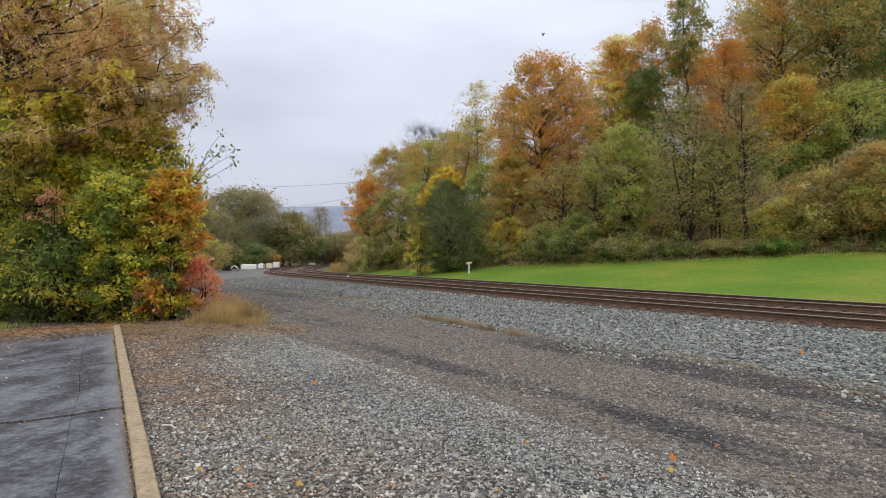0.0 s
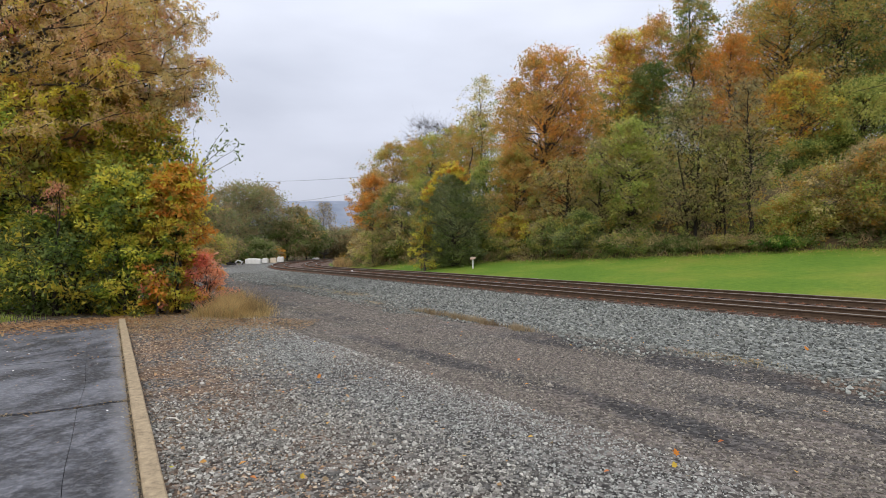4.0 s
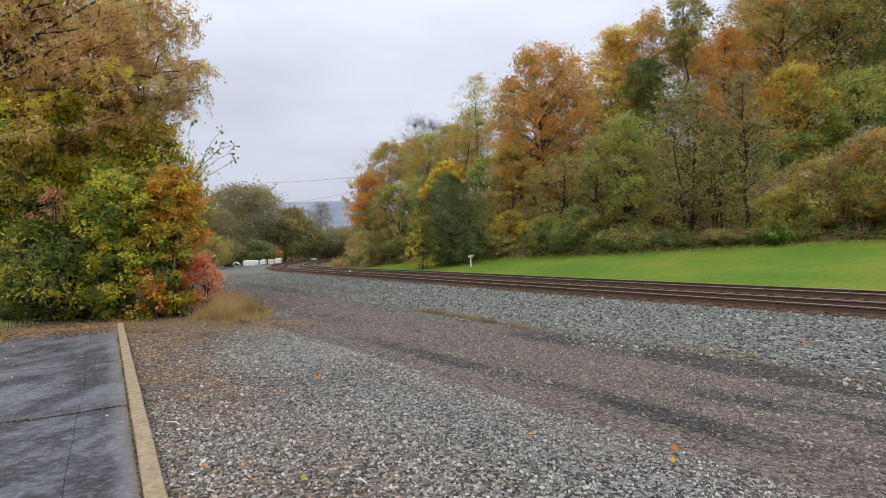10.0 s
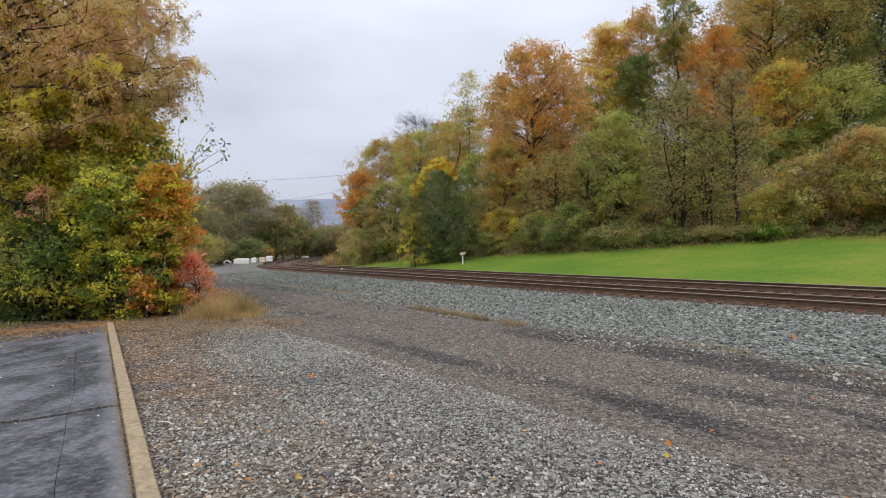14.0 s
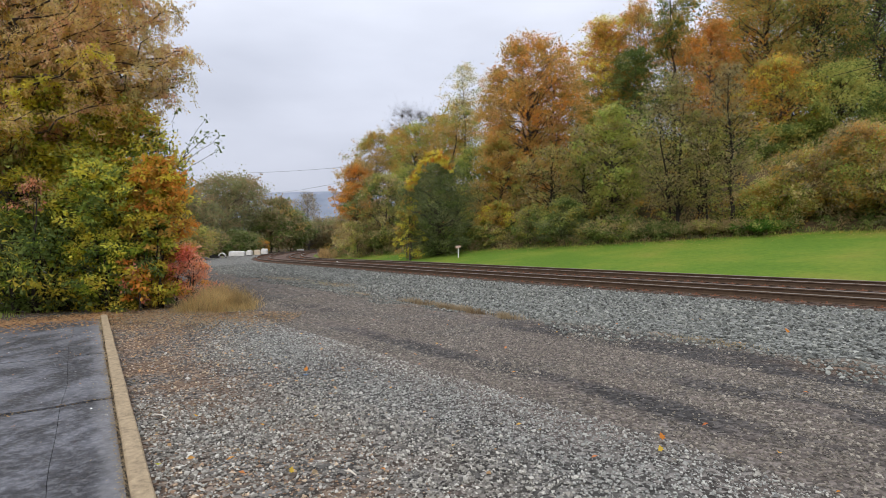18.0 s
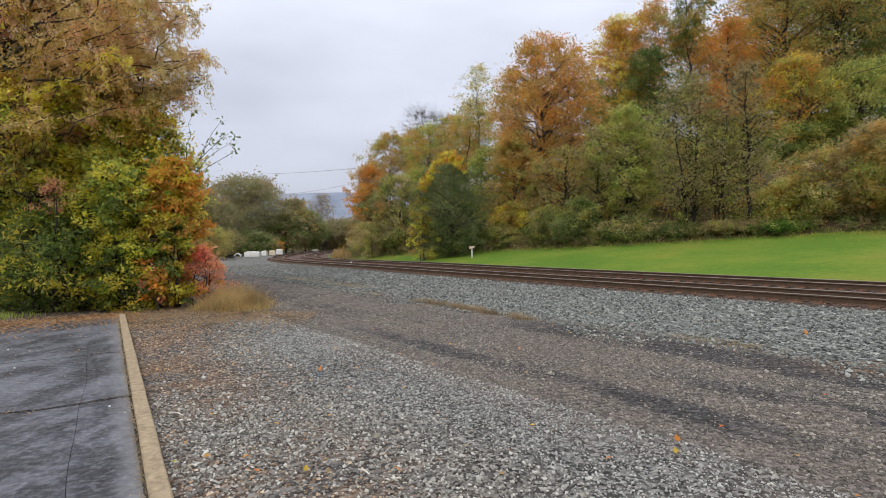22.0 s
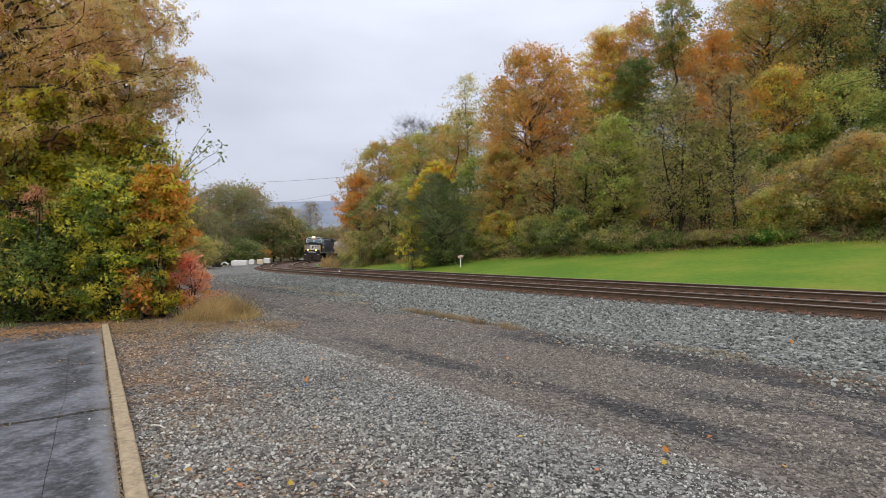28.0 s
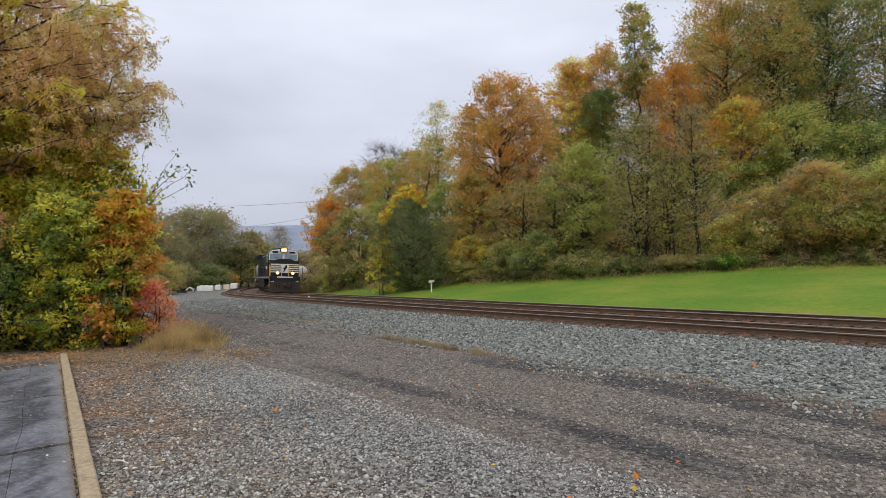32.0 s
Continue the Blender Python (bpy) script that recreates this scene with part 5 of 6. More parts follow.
tree(43.0, 76.0, 25.5, 5.6, ["gold_olive", "olive", "brown_orange"], label="golden olive tree at the back of the woods", low=0.2, seed=307, group="woods on the bank", clusters=190, per=101, size=0.23, twig=0)
tree(51.0, 77.0, 25.0, 6.0, ["olive", "gold_olive", "dark_green"], label="olive tree at the back of the woods", low=0.2, seed=308, group="woods on the bank", clusters=190, per=101, size=0.23, twig=0)
sweeping_locust(-14.6, 16.9, "trees beside the pavement", "tall locust with sweeping dark limbs and small tan leaves", 100, -8.0, 1.9, 3.6, 12.6, 5)
sweeping_locust(-12.2, 18.6, "trees beside the pavement", "locust with drooping faded sprays of leaves", 40, -7.9, 1.3, 5.0, 10.4, 6)

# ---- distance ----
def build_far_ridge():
    a = Mat("haze_tinted_hill", 1.0)
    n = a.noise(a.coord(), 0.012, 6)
    # Distance haze is put into the blue-grey base colour.
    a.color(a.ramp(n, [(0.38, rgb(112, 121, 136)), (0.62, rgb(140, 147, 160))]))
    xs, ys = np.linspace(-1500, 900, 90), np.linspace(1150, 1700, 26)
    X, Y = np.meshgrid(xs, ys)
    crest = 128 + 10 * np.sin(X / 310 + 0.8) - 0.018 * (X + 300) + 4 * np.sin(X / 71) + 2 * np.sin(X / 23 + Y)
    Z = -4 + crest * ease(Y.ravel(), 1150, 1420).reshape(X.shape)
    idx = np.arange(X.size).reshape(X.shape)
    f = np.stack([idx[:-1, :-1], idx[:-1, 1:], idx[1:, 1:], idx[1:, :-1]], -1).reshape(-1, 4)
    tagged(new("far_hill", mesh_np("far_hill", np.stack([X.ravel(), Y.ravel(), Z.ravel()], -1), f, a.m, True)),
           "wooded ridge on the horizon, coloured blue-grey for haze", "hill", kind="structure")


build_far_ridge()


# ---- low plants ----
def blades(x, y, z, h, w, rng, lean=0.35):
    """Bent grass blades: two slim quads each."""
    n = len(x)
    a = rng.uniform(0, 6.28, n)
    side = np.stack([np.cos(a), np.sin(a), np.zeros(n)], -1) * (w * 0.5)[:, None]
    b = rng.uniform(0, 6.28, n)
    bend = np.stack([np.cos(b), np.sin(b), np.zeros(n)], -1) * (h * rng.uniform(0.1, 1, n) * lean)[:, None]
    p = np.stack([x, y, z], -1)
    up = np.zeros((n, 3))
    up[:, 2] = h
    m = p + up * 0.55 + bend * 0.3
    t = p + up * rng.uniform(0.85, 1.0, n)[:, None] + bend
    v = np.stack([p - side, p + side, m + side * 0.8, m - side * 0.8, t + side * 0.15, t - side * 0.15], 1).reshape(-1, 3)
    k = 6 * np.arange(n)[:, None]
    f = np.concatenate([np.stack([k, k + 1, k + 2, k + 3], -1), np.stack([k + 3, k + 2, k + 4, k + 5], -1)], 1).reshape(-1, 4)
    return v, f


def tuft(name, x, y, h, w, mat, label, rng, category="grass", kind="stuff", lean=0.35):
    z, *_ = height(x, y)
    v, f = blades(x, y, z - 0.01, h, w, rng, lean)
    return tagged(new(name, mesh_np(name, v, f, mat)), label, category, kind=kind)


def build_grasses():
    rng = np.random.default_rng(31)
    # mown lawn
    n = 20000
    s = rng.uniform(-16, 54, n)
    a = 2.5 + (lawn_width(s) - 2.2) * rng.random(n)
    x, y, th = on_track(s, -a)
    tuft("lawn_grass", x, y, rng.uniform(0.02, 0.05, n), rng.uniform(0.006, 0.012, n), M_LEAF["turf"], "short bright green mown grass", rng)
    # longer grass where the mower stops
    n = 9000
    s = rng.uniform(-16, 54, n)
    a = lawn_width(s) + rng.normal(0.1, 0.35, n)
    x, y, th = on_track(s, -a)
    tuft("rough_grass", x, y, rng.uniform(0.05, 0.24, n), rng.uniform(0.015, 0.035, n), M_LEAF["olive"], "long olive grass at the woods edge", rng)
    # dry clump beside the yard
    n = 7500
    u, w = rng.beta(2, 2, n), rng.beta(2, 2, n)
    x = -6.85 + 2.35 * u - 0.9 * w + 0.12 * rng.normal(size=n)
    y = 14.6 + 3.2 * w + 0.15 * rng.normal(size=n)
    h = rng.uniform(0.08, 0.78, n) * (0.35 + 0.6 * np.sin(np.pi * np.clip(u, 0, 1))) * (0.25 + 1.1 * clumpy(x, y, 4.5, 17))
    tuft("dry_grass", x, y, h, rng.uniform(0.005, 0.013, n), M_LEAF["straw"], "dry straw-coloured grass clump at the gravel's edge", rng, lean=1.0)
    pick = rng.random(n) < 0.3
    tuft("grey_green_grass", x[pick], y[pick], h[pick] * 0.8, rng.uniform(0.005, 0.012, pick.sum()), M_LEAF["grey_olive"], "grey-green stems among the dry grass", rng, lean=1.1)
    # tall dead grass beside the bend
    n = 5200
    s = rng.normal(57.5, 1.25, n)
    x, y, th = on_track(s, -2.2 - 1.3 * rng.random(n))
    tuft("dead_grass", x, y, rng.uniform(0.4, 1.25, n) * (0.45 + 0.8 * clumpy(x, y, 2.0, 41)), rng.uniform(0.025, 0.06, n), M_LEAF["straw"], "tall pale dead grass beside the far track", rng)
    # weeds along the foot of the ballast
    n = 2000
    heart = np.concatenate([rng.normal(8.0, 0.25, 4), rng.uniform(4.6, 7.2, 14), rng.normal(3.85, 0.25, 4)])
    s = rng.choice(heart, n) + rng.normal(0, 0.16, n)
    v = 11.43 + 0.03 * (8.2 - s) + 0.06 * np.sin(s * 5.3) + rng.normal(0, 0.07, n)
    x, y, th = on_track(s, v)
    tuft("ballast_weeds", x, y, rng.uniform(0.05, 0.20, n), rng.uniform(0.006, 0.014, n), M_LEAF["crumbs"], "thin dry weeds at the foot of the ballast", rng, lean=0.7)
    n = 1600
    s = np.concatenate([rng.normal(20, 1.2, 500), rng.normal(16.5, 1.1, 700), rng.normal(-0.6, 0.45, 400)])
    v = np.concatenate([rng.normal(10.3, 0.25, 1200), rng.normal(11.1, 0.13, 400)])
    x, y, th = on_track(s, v)
    tuft("brown_weeds", x, y, rng.uniform(0.02, 0.07, n), rng.uniform(0.005, 0.012, n), M_LEAF["tan"], "rusty brown dead weeds in the ballast", rng, lean=0.9)
    # green patch past the asphalt
    n = 700
    x, y = rng.normal(-11.6, 0.5, n), rng.normal(14.2, 0.35, n)
    tuft("green_grass", x, y, rng.uniform(0.06, 0.2, n), rng.uniform(0.006, 0.014, n), M_LEAF["green"], "green grass beside the asphalt", rng)


def litter(name, x, y, z, size, mat, label, rng):
    n = len(x)
    a = rng.uniform(0, 6.28, n)
    d = np.stack([np.cos(a), np.sin(a), rng.normal(0, 0.25, n)], -1)
    side = np.stack([-np.sin(a), np.cos(a), rng.normal(0, 0.25, n)], -1)
    p = np.stack([x, y, z + 0.012 + 0.03 * rng.random(n)], -1)
    L = size[:, None]
    up = np.array([0, 0, 1.0])
    v = np.stack([p - d * L * 0.5, p + side * L * 0.36 + up * L * 0.12, p + d * L * 0.5, p - side * L * 0.36 + up * L * 0.12], 1).reshape(-1, 3)
    k = 4 * np.arange(n)[:, None]
    f = np.concatenate([np.stack([k, k + 1, k + 2], -1), np.stack([k, k + 2, k + 3], -1)], 1).reshape(-1, 3)
    return tagged(new(name, mesh_np(name, v, f, mat)), label, "leaves", kind="stuff")


def build_litter():
    rng = np.random.default_rng(57)
    # brown leaves over the gravel beside the kerb
    n = 26000
    x, y = scatter(n, 4, 20, 44, 0.7)
    z, q, s, v = height(x, y)
    keep = (kerb_side(x, y) > 0.10) & (rng.random(n) < 1.35 * ease(v, 15.6, 19.3) ** 1.5 * (0.5 + 0.35 * clumpy(x, y, 3.1, 72)) * np.interp(y, [4, 9, 13], [0.1, 0.55, 1]))
    dull = keep & (rng.random(n) < 0.6)
    keep &= ~dull
    litter("fallen_leaves", x[keep], y[keep], z[keep], rng.uniform(0.025, 0.06, keep.sum()), M_LEAF["litter"], "brown fallen leaves over the gravel", rng)
    litter("leaf_crumbs", x[dull], y[dull], z[dull], rng.uniform(0.02, 0.055, dull.sum()), M_LEAF["crumbs"], "dull broken leaves over the gravel", rng)
    # thick leaves between the kerb's end and the dry grass
    n = 15000
    x = rng.uniform(-9.6, -3.2, n)
    y = 14.6 + rng.normal(0, 1.5, n) * np.where(rng.random(n) < 0.5, 1, -1)
    y = np.where(x > -5.6, np.minimum(y, 29.0 - y), y)
    z, q, s, v = height(x, y)
    near = (kerb_side(x, y) > 0.10) & (rng.random(n) < np.interp(x, [-8, -5.5, -3.2], [1, 0.7, 0.15]))
    brown = near & (rng.random(n) < 0.55)
    near &= ~brown
    litter("leaf_cover", x[near], y[near], z[near] + 0.02, rng.uniform(0.03, 0.07, near.sum()), M_LEAF["litter"], "brown leaves covering the gravel", rng)
    litter("leaf_crumbs", x[brown], y[brown], z[brown] + 0.02, rng.uniform(0.03, 0.07, brown.sum()), M_LEAF["crumbs"], "dull broken leaves covering the gravel", rng)
    # dead leaves along the foot of the ballast
    n = 1500
    s = np.concatenate([rng.normal(21, 1.2, 600), rng.normal(15.2, 0.8, 600), rng.normal(11.2, 0.35, 150), rng.normal(-0.6, 0.35, 150)])
    v = np.concatenate([rng.normal(10.8, 0.22, 600), rng.normal(10.3, 0.3, 600), rng.normal(11.4, 0.12, 150), rng.normal(11.1, 0.12, 150)])
    x, y, th = on_track(s, v)
    z, *_ = height(x, y)
    litter("ballast_litter", x, y, z + 0.01, rng.uniform(0.02, 0.06, n), M_LEAF["crumbs"], "rusty brown dead leaves along the foot of the ballast", rng)
    # drift at the end of the asphalt
    n = 7500
    u = 12.0 - np.abs(rng.normal(0, 1.0, n)) + 1.2 * rng.random(n)
    w = rng.uniform(-0.4, 5.6, n)
    u = u - 0.42 * w * rng.random(n)
    px = np.array([PAVE_AT(a, b) for a, b in zip(u, w)])
    z = np.where((u < 11.4) & (w > 0.1) & (w < 4.6), 0.06, 0.0)
    litter("leaf_drift", px[:, 0], px[:, 1], z, rng.uniform(0.04, 0.09, n), M_LEAF["litter"], "drift of tan and orange leaves at the asphalt's end", rng)
    n = 420
    u, w = 11.5 - np.abs(rng.normal(0, 4.0, n)), rng.uniform(0.1, 4.5, n)
    px = np.array([PAVE_AT(a, b) for a, b in zip(u, w)])
    litter("asphalt_leaves", px[:, 0], px[:, 1], np.full(n, 0.06), rng.uniform(0.02, 0.06, n), M_LEAF["litter"], "leaf scraps on the asphalt", rng)
    n = 3600
    u, w = rng.uniform(-1, 11.3, n), 0.08 + np.abs(rng.normal(0, 0.032, n)) * np.where(rng.random(n) < 0.08, 3, 1)
    px = np.array([PAVE_AT(a, b) for a, b in zip(u, w)])
    litter("kerb_leaves", px[:, 0], px[:, 1], np.full(n, 0.06), rng.uniform(0.008, 0.024, n), M_LEAF["crumbs"], "leaf crumbs along the kerb", rng)
    n = 420
    w = rng.uniform(0.1, 4.5, n)
    u = 2.95 + 0.05 * np.sin(w * 2.3 + 2.95) + 0.03 * np.sin(w * 5.0) + rng.normal(0, 0.02, n) - 0.03
    px = np.array([PAVE_AT(a, b) for a, b in zip(u, w)])
    litter("crack_litter", px[:, 0], px[:, 1], np.full(n, 0.044), rng.uniform(0.01, 0.035, n), M_LEAF["crumbs"], "leaf crumbs caught in the crack of the asphalt", rng)
    # leaves blown on to the lawn
    n = 1500
    s = rng.uniform(-16, 50, n)
    x, y, th = on_track(s, -(lawn_width(s) - np.abs(rng.normal(0, 1.6, n))))
    z, *_ = height(x, y)
    litter("lawn_leaves", x, y, z + 0.03, rng.uniform(0.05, 0.11, n), M_LEAF["litter"], "fallen leaves on the lawn beside the woods", rng)
    n = 130
    u, w = rng.uniform(-0.5, 11.3, n), rng.uniform(0.12, 4.5, n)
    px = np.array([PAVE_AT(a, b) for a, b in zip(u, w)])
    litter("pale_flecks", px[:, 0], px[:, 1], np.full(n, 0.052), rng.uniform(0.012, 0.035, n), M_WHITE, "pale bleached leaf flecks on the asphalt", rng)
    # single bright leaves on the stones
    n = 64
    x, y = scatter(n, 4, 14, 42, 0.9)
    z, q, s, v = height(x, y)
    keep = (kerb_side(x, y) > 0.2) & (v > 6)
    litter("bright_leaves", x[keep], y[keep], z[keep] + 0.015, rng.uniform(0.035, 0.07, keep.sum()), M_LEAF["bright_fall"], "single orange and pink leaves on the stones", rng)


def fallen_leaf(x, y, size, tone, turn):
    """A lobed leaf, folded along its rib, propped up on the stones."""
    half = [(0.0, -0.5), (0.16, -0.34), (0.46, -0.30), (0.30, -0.06), (0.52, 0.16), (0.24, 0.16), (0.20, 0.34), (0.0, 0.55)]
    bm = bmesh.new()
    rib = [bm.verts.new((0, -0.5 * size, 0.0)), bm.verts.new((0, 0.03 * size, 0.03 * size)), bm.verts.new((0, 0.55 * size, 0.0))]
    for side in (-1, 1):
        rim = [bm.verts.new((side * a * size, b * size, 0.28 * a * size)) for a, b in half[1:-1]]
        ring = [rib[0]] + rim + [rib[2]]
        for p, q in zip(ring, ring[1:]):
            bm.faces.new((rib[1], p, q) if side > 0 else (rib[1], q, p))
    bmesh.ops.rotate(bm, cent=(0, 0, 0), matrix=Matrix.Rotation(turn, 3, "Y"), verts=bm.verts[:])
    bmesh.ops.rotate(bm, cent=(0, 0, 0), matrix=Matrix.Rotation(radians(48), 3, "X"), verts=bm.verts[:])
    leaf = empty("fallen_leaf", x, y, ground_z(x, y) + 0.03 + 0.32 * size)
    tagged(leaf, "single %s-coloured fallen leaf on the gravel" % tone, "leaf", "single leaves on the gravel")
    part("blade", bm, M_LEAF[tone], leaf)


for spot in ((2.0, 4.96, 0.066, "amber", 0.2), (1.88, 4.69, 0.052, "lemon", -0.3), (-1.11, 4.43, 0.05, "lemon", 0.5), (6.33, 10.04, 0.1, "amber", 0.3), (-1.75, 7.84, 0.075, "amber", -0.4)):
    fallen_leaf(*spot)


def undergrowth(name, s0, s1, q0, q1, n, per, size, tones, label, seed, rise, wide=1.0):
    """Low brush that covers the bank."""
    rng = np.random.default_rng(seed)
    s = rng.uniform(s0, s1, n)
    a = lawn_width(s) + rng.uniform(q0, q1, n)
    x, y, th = on_track(s, -a)
    z, *_ = height(x, y)
    c = np.stack([x, y, z + rise * rng.random(n) ** 1.3], -1)
    who = rng.integers(0, len(tones), n)
    thing = empty(name)
    tagged(thing, label, "undergrowth", kind="stuff")
    for k, tone in enumerate(tones):
        v, f = leaf_cloud(c[who == k], rng.uniform(0.4, 0.9, (who == k).sum()) * wide, per, size, rng)
        tagged(hung("leaves", mesh_np("leaves", v, f, M_LEAF[tone]), thing), kind="stuff")


build_grasses()
build_litter()
undergrowth("bank_undergrowth", -18, 60, 0.6, 24, 1700, 82, 0.16, ["olive", "tan", "dark_green", "gold_olive"], "mixed brown and green brush on the wooded bank", 91, 2.6)
undergrowth("edge_undergrowth", -18, 60, -0.1, 2.0, 640, 75, 0.13, ["grey_olive", "far_brown", "dark_green", "dark_green"], "low dry brush along the lawn", 92, 0.7, 0.62)
undergrowth("bend_undergrowth", 58, 110, 5.0, 16, 460, 42, 0.32, ["olive", "tan", "far_brown"], "brush beside the bend of the track", 93, 3.0)


def leaning_sapling():
    """Thin stems that reach out past the maples, with a few leaves at their tips."""
    rng = np.random.default_rng(12)
    x0, y0 = -8.3, 17.0
    thing = empty("sapling", x0, y0, 0)
    tagged(thing, "thin bare sapling with a few leaves at its tips", "tree", "trees beside the pavement")
    fork = np.array([0.45, 0, 3.6])
    hung("trunk", mesh_np("trunk", *tubes([limb((0, 0, -0.05), fork, 0.035, 0.02, rng, 6)], 7), M_BARKD, True), thing)
    tips = [(1.62, 0.1, 5.52), (2.05, -0.1, 4.97), (1.95, 0.2, 4.62), (0.75, 0.1, 5.75), (1.3, 0.0, 4.9), (1.75, 0, 5.05)]
    ends = []
    for k, tip in enumerate(tips):
        st = fork if k < 4 else np.array([0.95, 0, 4.35])
        path = limb(st, tip, 0.010, 0.004, rng, 7, 0.03, 0.02)
        hung("branch", mesh_np("branch", *tubes([path], 5), M_BARKD, True), thing)
        ends += [p for p, _ in path[3:]] + [path[-1][0]] * 3
    c = np.array(ends)
    v, f = leaf_cloud(c, np.full(len(c), 0.11), 3, 0.11, rng, 0.3)
    hung("crown", mesh_np("crown", v, f, M_LEAF["dark_green"]), thing)


leaning_sapling()

# ---- small things along the line ----
M_CREAM = plain("stained_cream", rgb(206, 190, 164), 0.85, spread=0.2, scale=3, bump=0.2)
M_DARKMETAL = plain("dark_metal", rgb(52, 50, 48), 0.6, 0.4, spread=0.3)


def white_block(x, y, w, d, h, mat, label, turn):
    """A bale in creased white wrap, sagging at the corners, on two skids."""
    thing = empty("white_block", x, y, ground_z(x, y), turn)
    tagged(thing, label, "block", "white blocks behind the yard")
    bm = box(w, d, h - 0.08, 0, 0, 0.08)
    bmesh.ops.subdivide_edges(bm, edges=bm.edges[:], cuts=7, use_grid_fill=True)
    for v in bm.verts:
        u = Vector((2 * v.co.x / w, 2 * v.co.y / d, (v.co.z - 0.08) / (h - 0.08)))
        k = noise.noise(v.co * 1.9 + Vector((x, y, 0)))
        f = noise.noise(v.co * 5.5 + Vector((y, x, 3)))
        bulge = 1 + 0.03 * (1 - u.z) * u.z * 4 + 0.05 * f
        droop = 0.05 * h * (abs(u.x) ** 8 + abs(u.y) ** 8) * u.z
        v.co = Vector((v.co.x * bulge, v.co.y * bulge, v.co.z + (0.13 * h * k + 0.09 * h * f) * u.z - droop))
    part("body", bm, mat, thing)
    for k in (-0.3, 0.3):
        part("skid", box(0.14, d * 0.96, 0.09, k * w, 0, 0), M_DARKMETAL, thing, "dark timber skid")
    return thing


white_block(-29.6, 86.4, 2.15, 1.1, 0.85, M_WHITE, "long white weathered block behind the yard", 6)
white_block(-29.1, 90.7, 0.82, 0.8, 0.84, M_WHITE, "square white block behind the yard", -4)
white_block(-27.95, 91.0, 0.88, 0.8, 0.86, M_CREAM, "stained cream block beside the white ones", 9)
white_block(-28.9, 98.0, 0.95, 0.8, 0.95, M_WHITE, "white block at the end of the row", 2)
white_block(-28.2, 121.5, 1.35, 0.8, 0.5, M_WHITE, "low white slab past the bend", 0)


def pipe_frame(x, y):
    """Bent white pipes over a low rack, with dark scrap beside it."""
    thing = empty("pipe_frame", x, y, ground_z(x, y), 10)
    tagged(thing, "bent white pipes on a low dark rack", "frame")
    for yy in (-0.3, 0.3):
        arc = [(np.array([-0.62 + 1.24 * t, yy, 0.12 + 0.58 * math.sin(math.pi * min(1, t * 1.15)) ** 0.6]), 0.055) for t in np.linspace(0, 0.87, 12)]
        hung("bent_pipe", mesh_np("bent_pipe", *tubes([arc], 8), M_WHITE, True), thing)
    part("cross_pipe", rod((-0.05, -0.34, 0.70), (-0.05, 0.34, 0.70), 0.05), M_WHITE, thing)
    part("sheet", box(0.5, 0.7, 0.05, 0.28, 0, 0.5), M_WHITE, thing)
    for a in (-0.6, 0.45):
        for b in (-0.3, 0.3):
            part("leg", rod((a, b, 0), (a, b, 0.3), 0.05), M_DARKMETAL, thing)
    pile = empty("scrap_pile", x - 1.25, y + 0.1, ground_z(x - 1.25, y), -8)
    tagged(pile, "dark scrap metal bars beside the white pipes", "scrap")
    rr = random.Random(9)
    for k in range(9):
        a, h0, h1 = rr.uniform(-0.5, 0.5), rr.uniform(0.05, 0.3), rr.uniform(0.05, 0.5)
        part("bar", rod((a - 0.45, rr.uniform(-0.3, 0.3), h0), (a + 0.4, rr.uniform(-0.3, 0.3), h1), 0.045, seg=8), M_DARKMETAL, pile)
    part("beam", box(1.3, 0.5, 0.12), M_DARKMETAL, pile)


pipe_frame(-30.9, 84.0)


def marker_post(x, y):
    thing = empty("marker_post", x, y, ground_z(x, y), -12)
    tagged(thing, "short white post with a pinkish slanted head on the lawn", "post")
    part("post", box(0.09, 0.09, 0.82, 0, 0, -0.05), M_WHITE, thing, bevel=0.01)
    head = prism([(-0.20, 0.70), (0.16, 0.76), (0.26, 0.90), (0.10, 0.93), (-0.20, 0.86)], -0.12, 0.12)
    part("head", head, plain("faded_pink_paint", rgb(206, 172, 158), 0.7, spread=0.2, scale=8), thing, "faded pink and white head", bevel=0.015)
    part("cap", box(0.30, 0.26, 0.02, -0.02, 0, 0.895), M_WHITE, thing)


marker_post(2.02, 44.1)


def power_line(name, a, b, sag, r):
    n = 24
    a, b = np.array(a), np.array(b)
    t = np.linspace(0, 1, n)
    p = a + (b - a) * t[:, None]
    p[:, 2] -= sag * 4 * t * (1 - t)
    v, f = tubes([[(q, r) for q in p]], 5)
    tagged(new(name, mesh_np(name, v, f, M_DARKMETAL, True)), "thin dark overhead wire between the woods", "wire", "overhead wires")


power_line("overhead_wire", (-46.0, 134, 18.2), (-2.0, 88, 14.4), 0.5, 0.024)
power_line("overhead_wire", (-42.0, 154, 15.2), (-12.6, 106, 13.8), 0.4, 0.024)


def rail_cap(x, y):
    thing = empty("track_marker", x, y, ground_z(x, y) + 0.01, 20)
    tagged(thing, "small white plastic cap between the tracks", "marker")
    part("cap", rod((0, 0, 0), (0, 0, 0.16), 0.08, r2=0.06, seg=14), M_WHITE, thing, bevel=0.01)
    part("base", box(0.2, 0.2, 0.03), M_DARKMETAL, thing)


rail_cap(-7.75, 46.2)


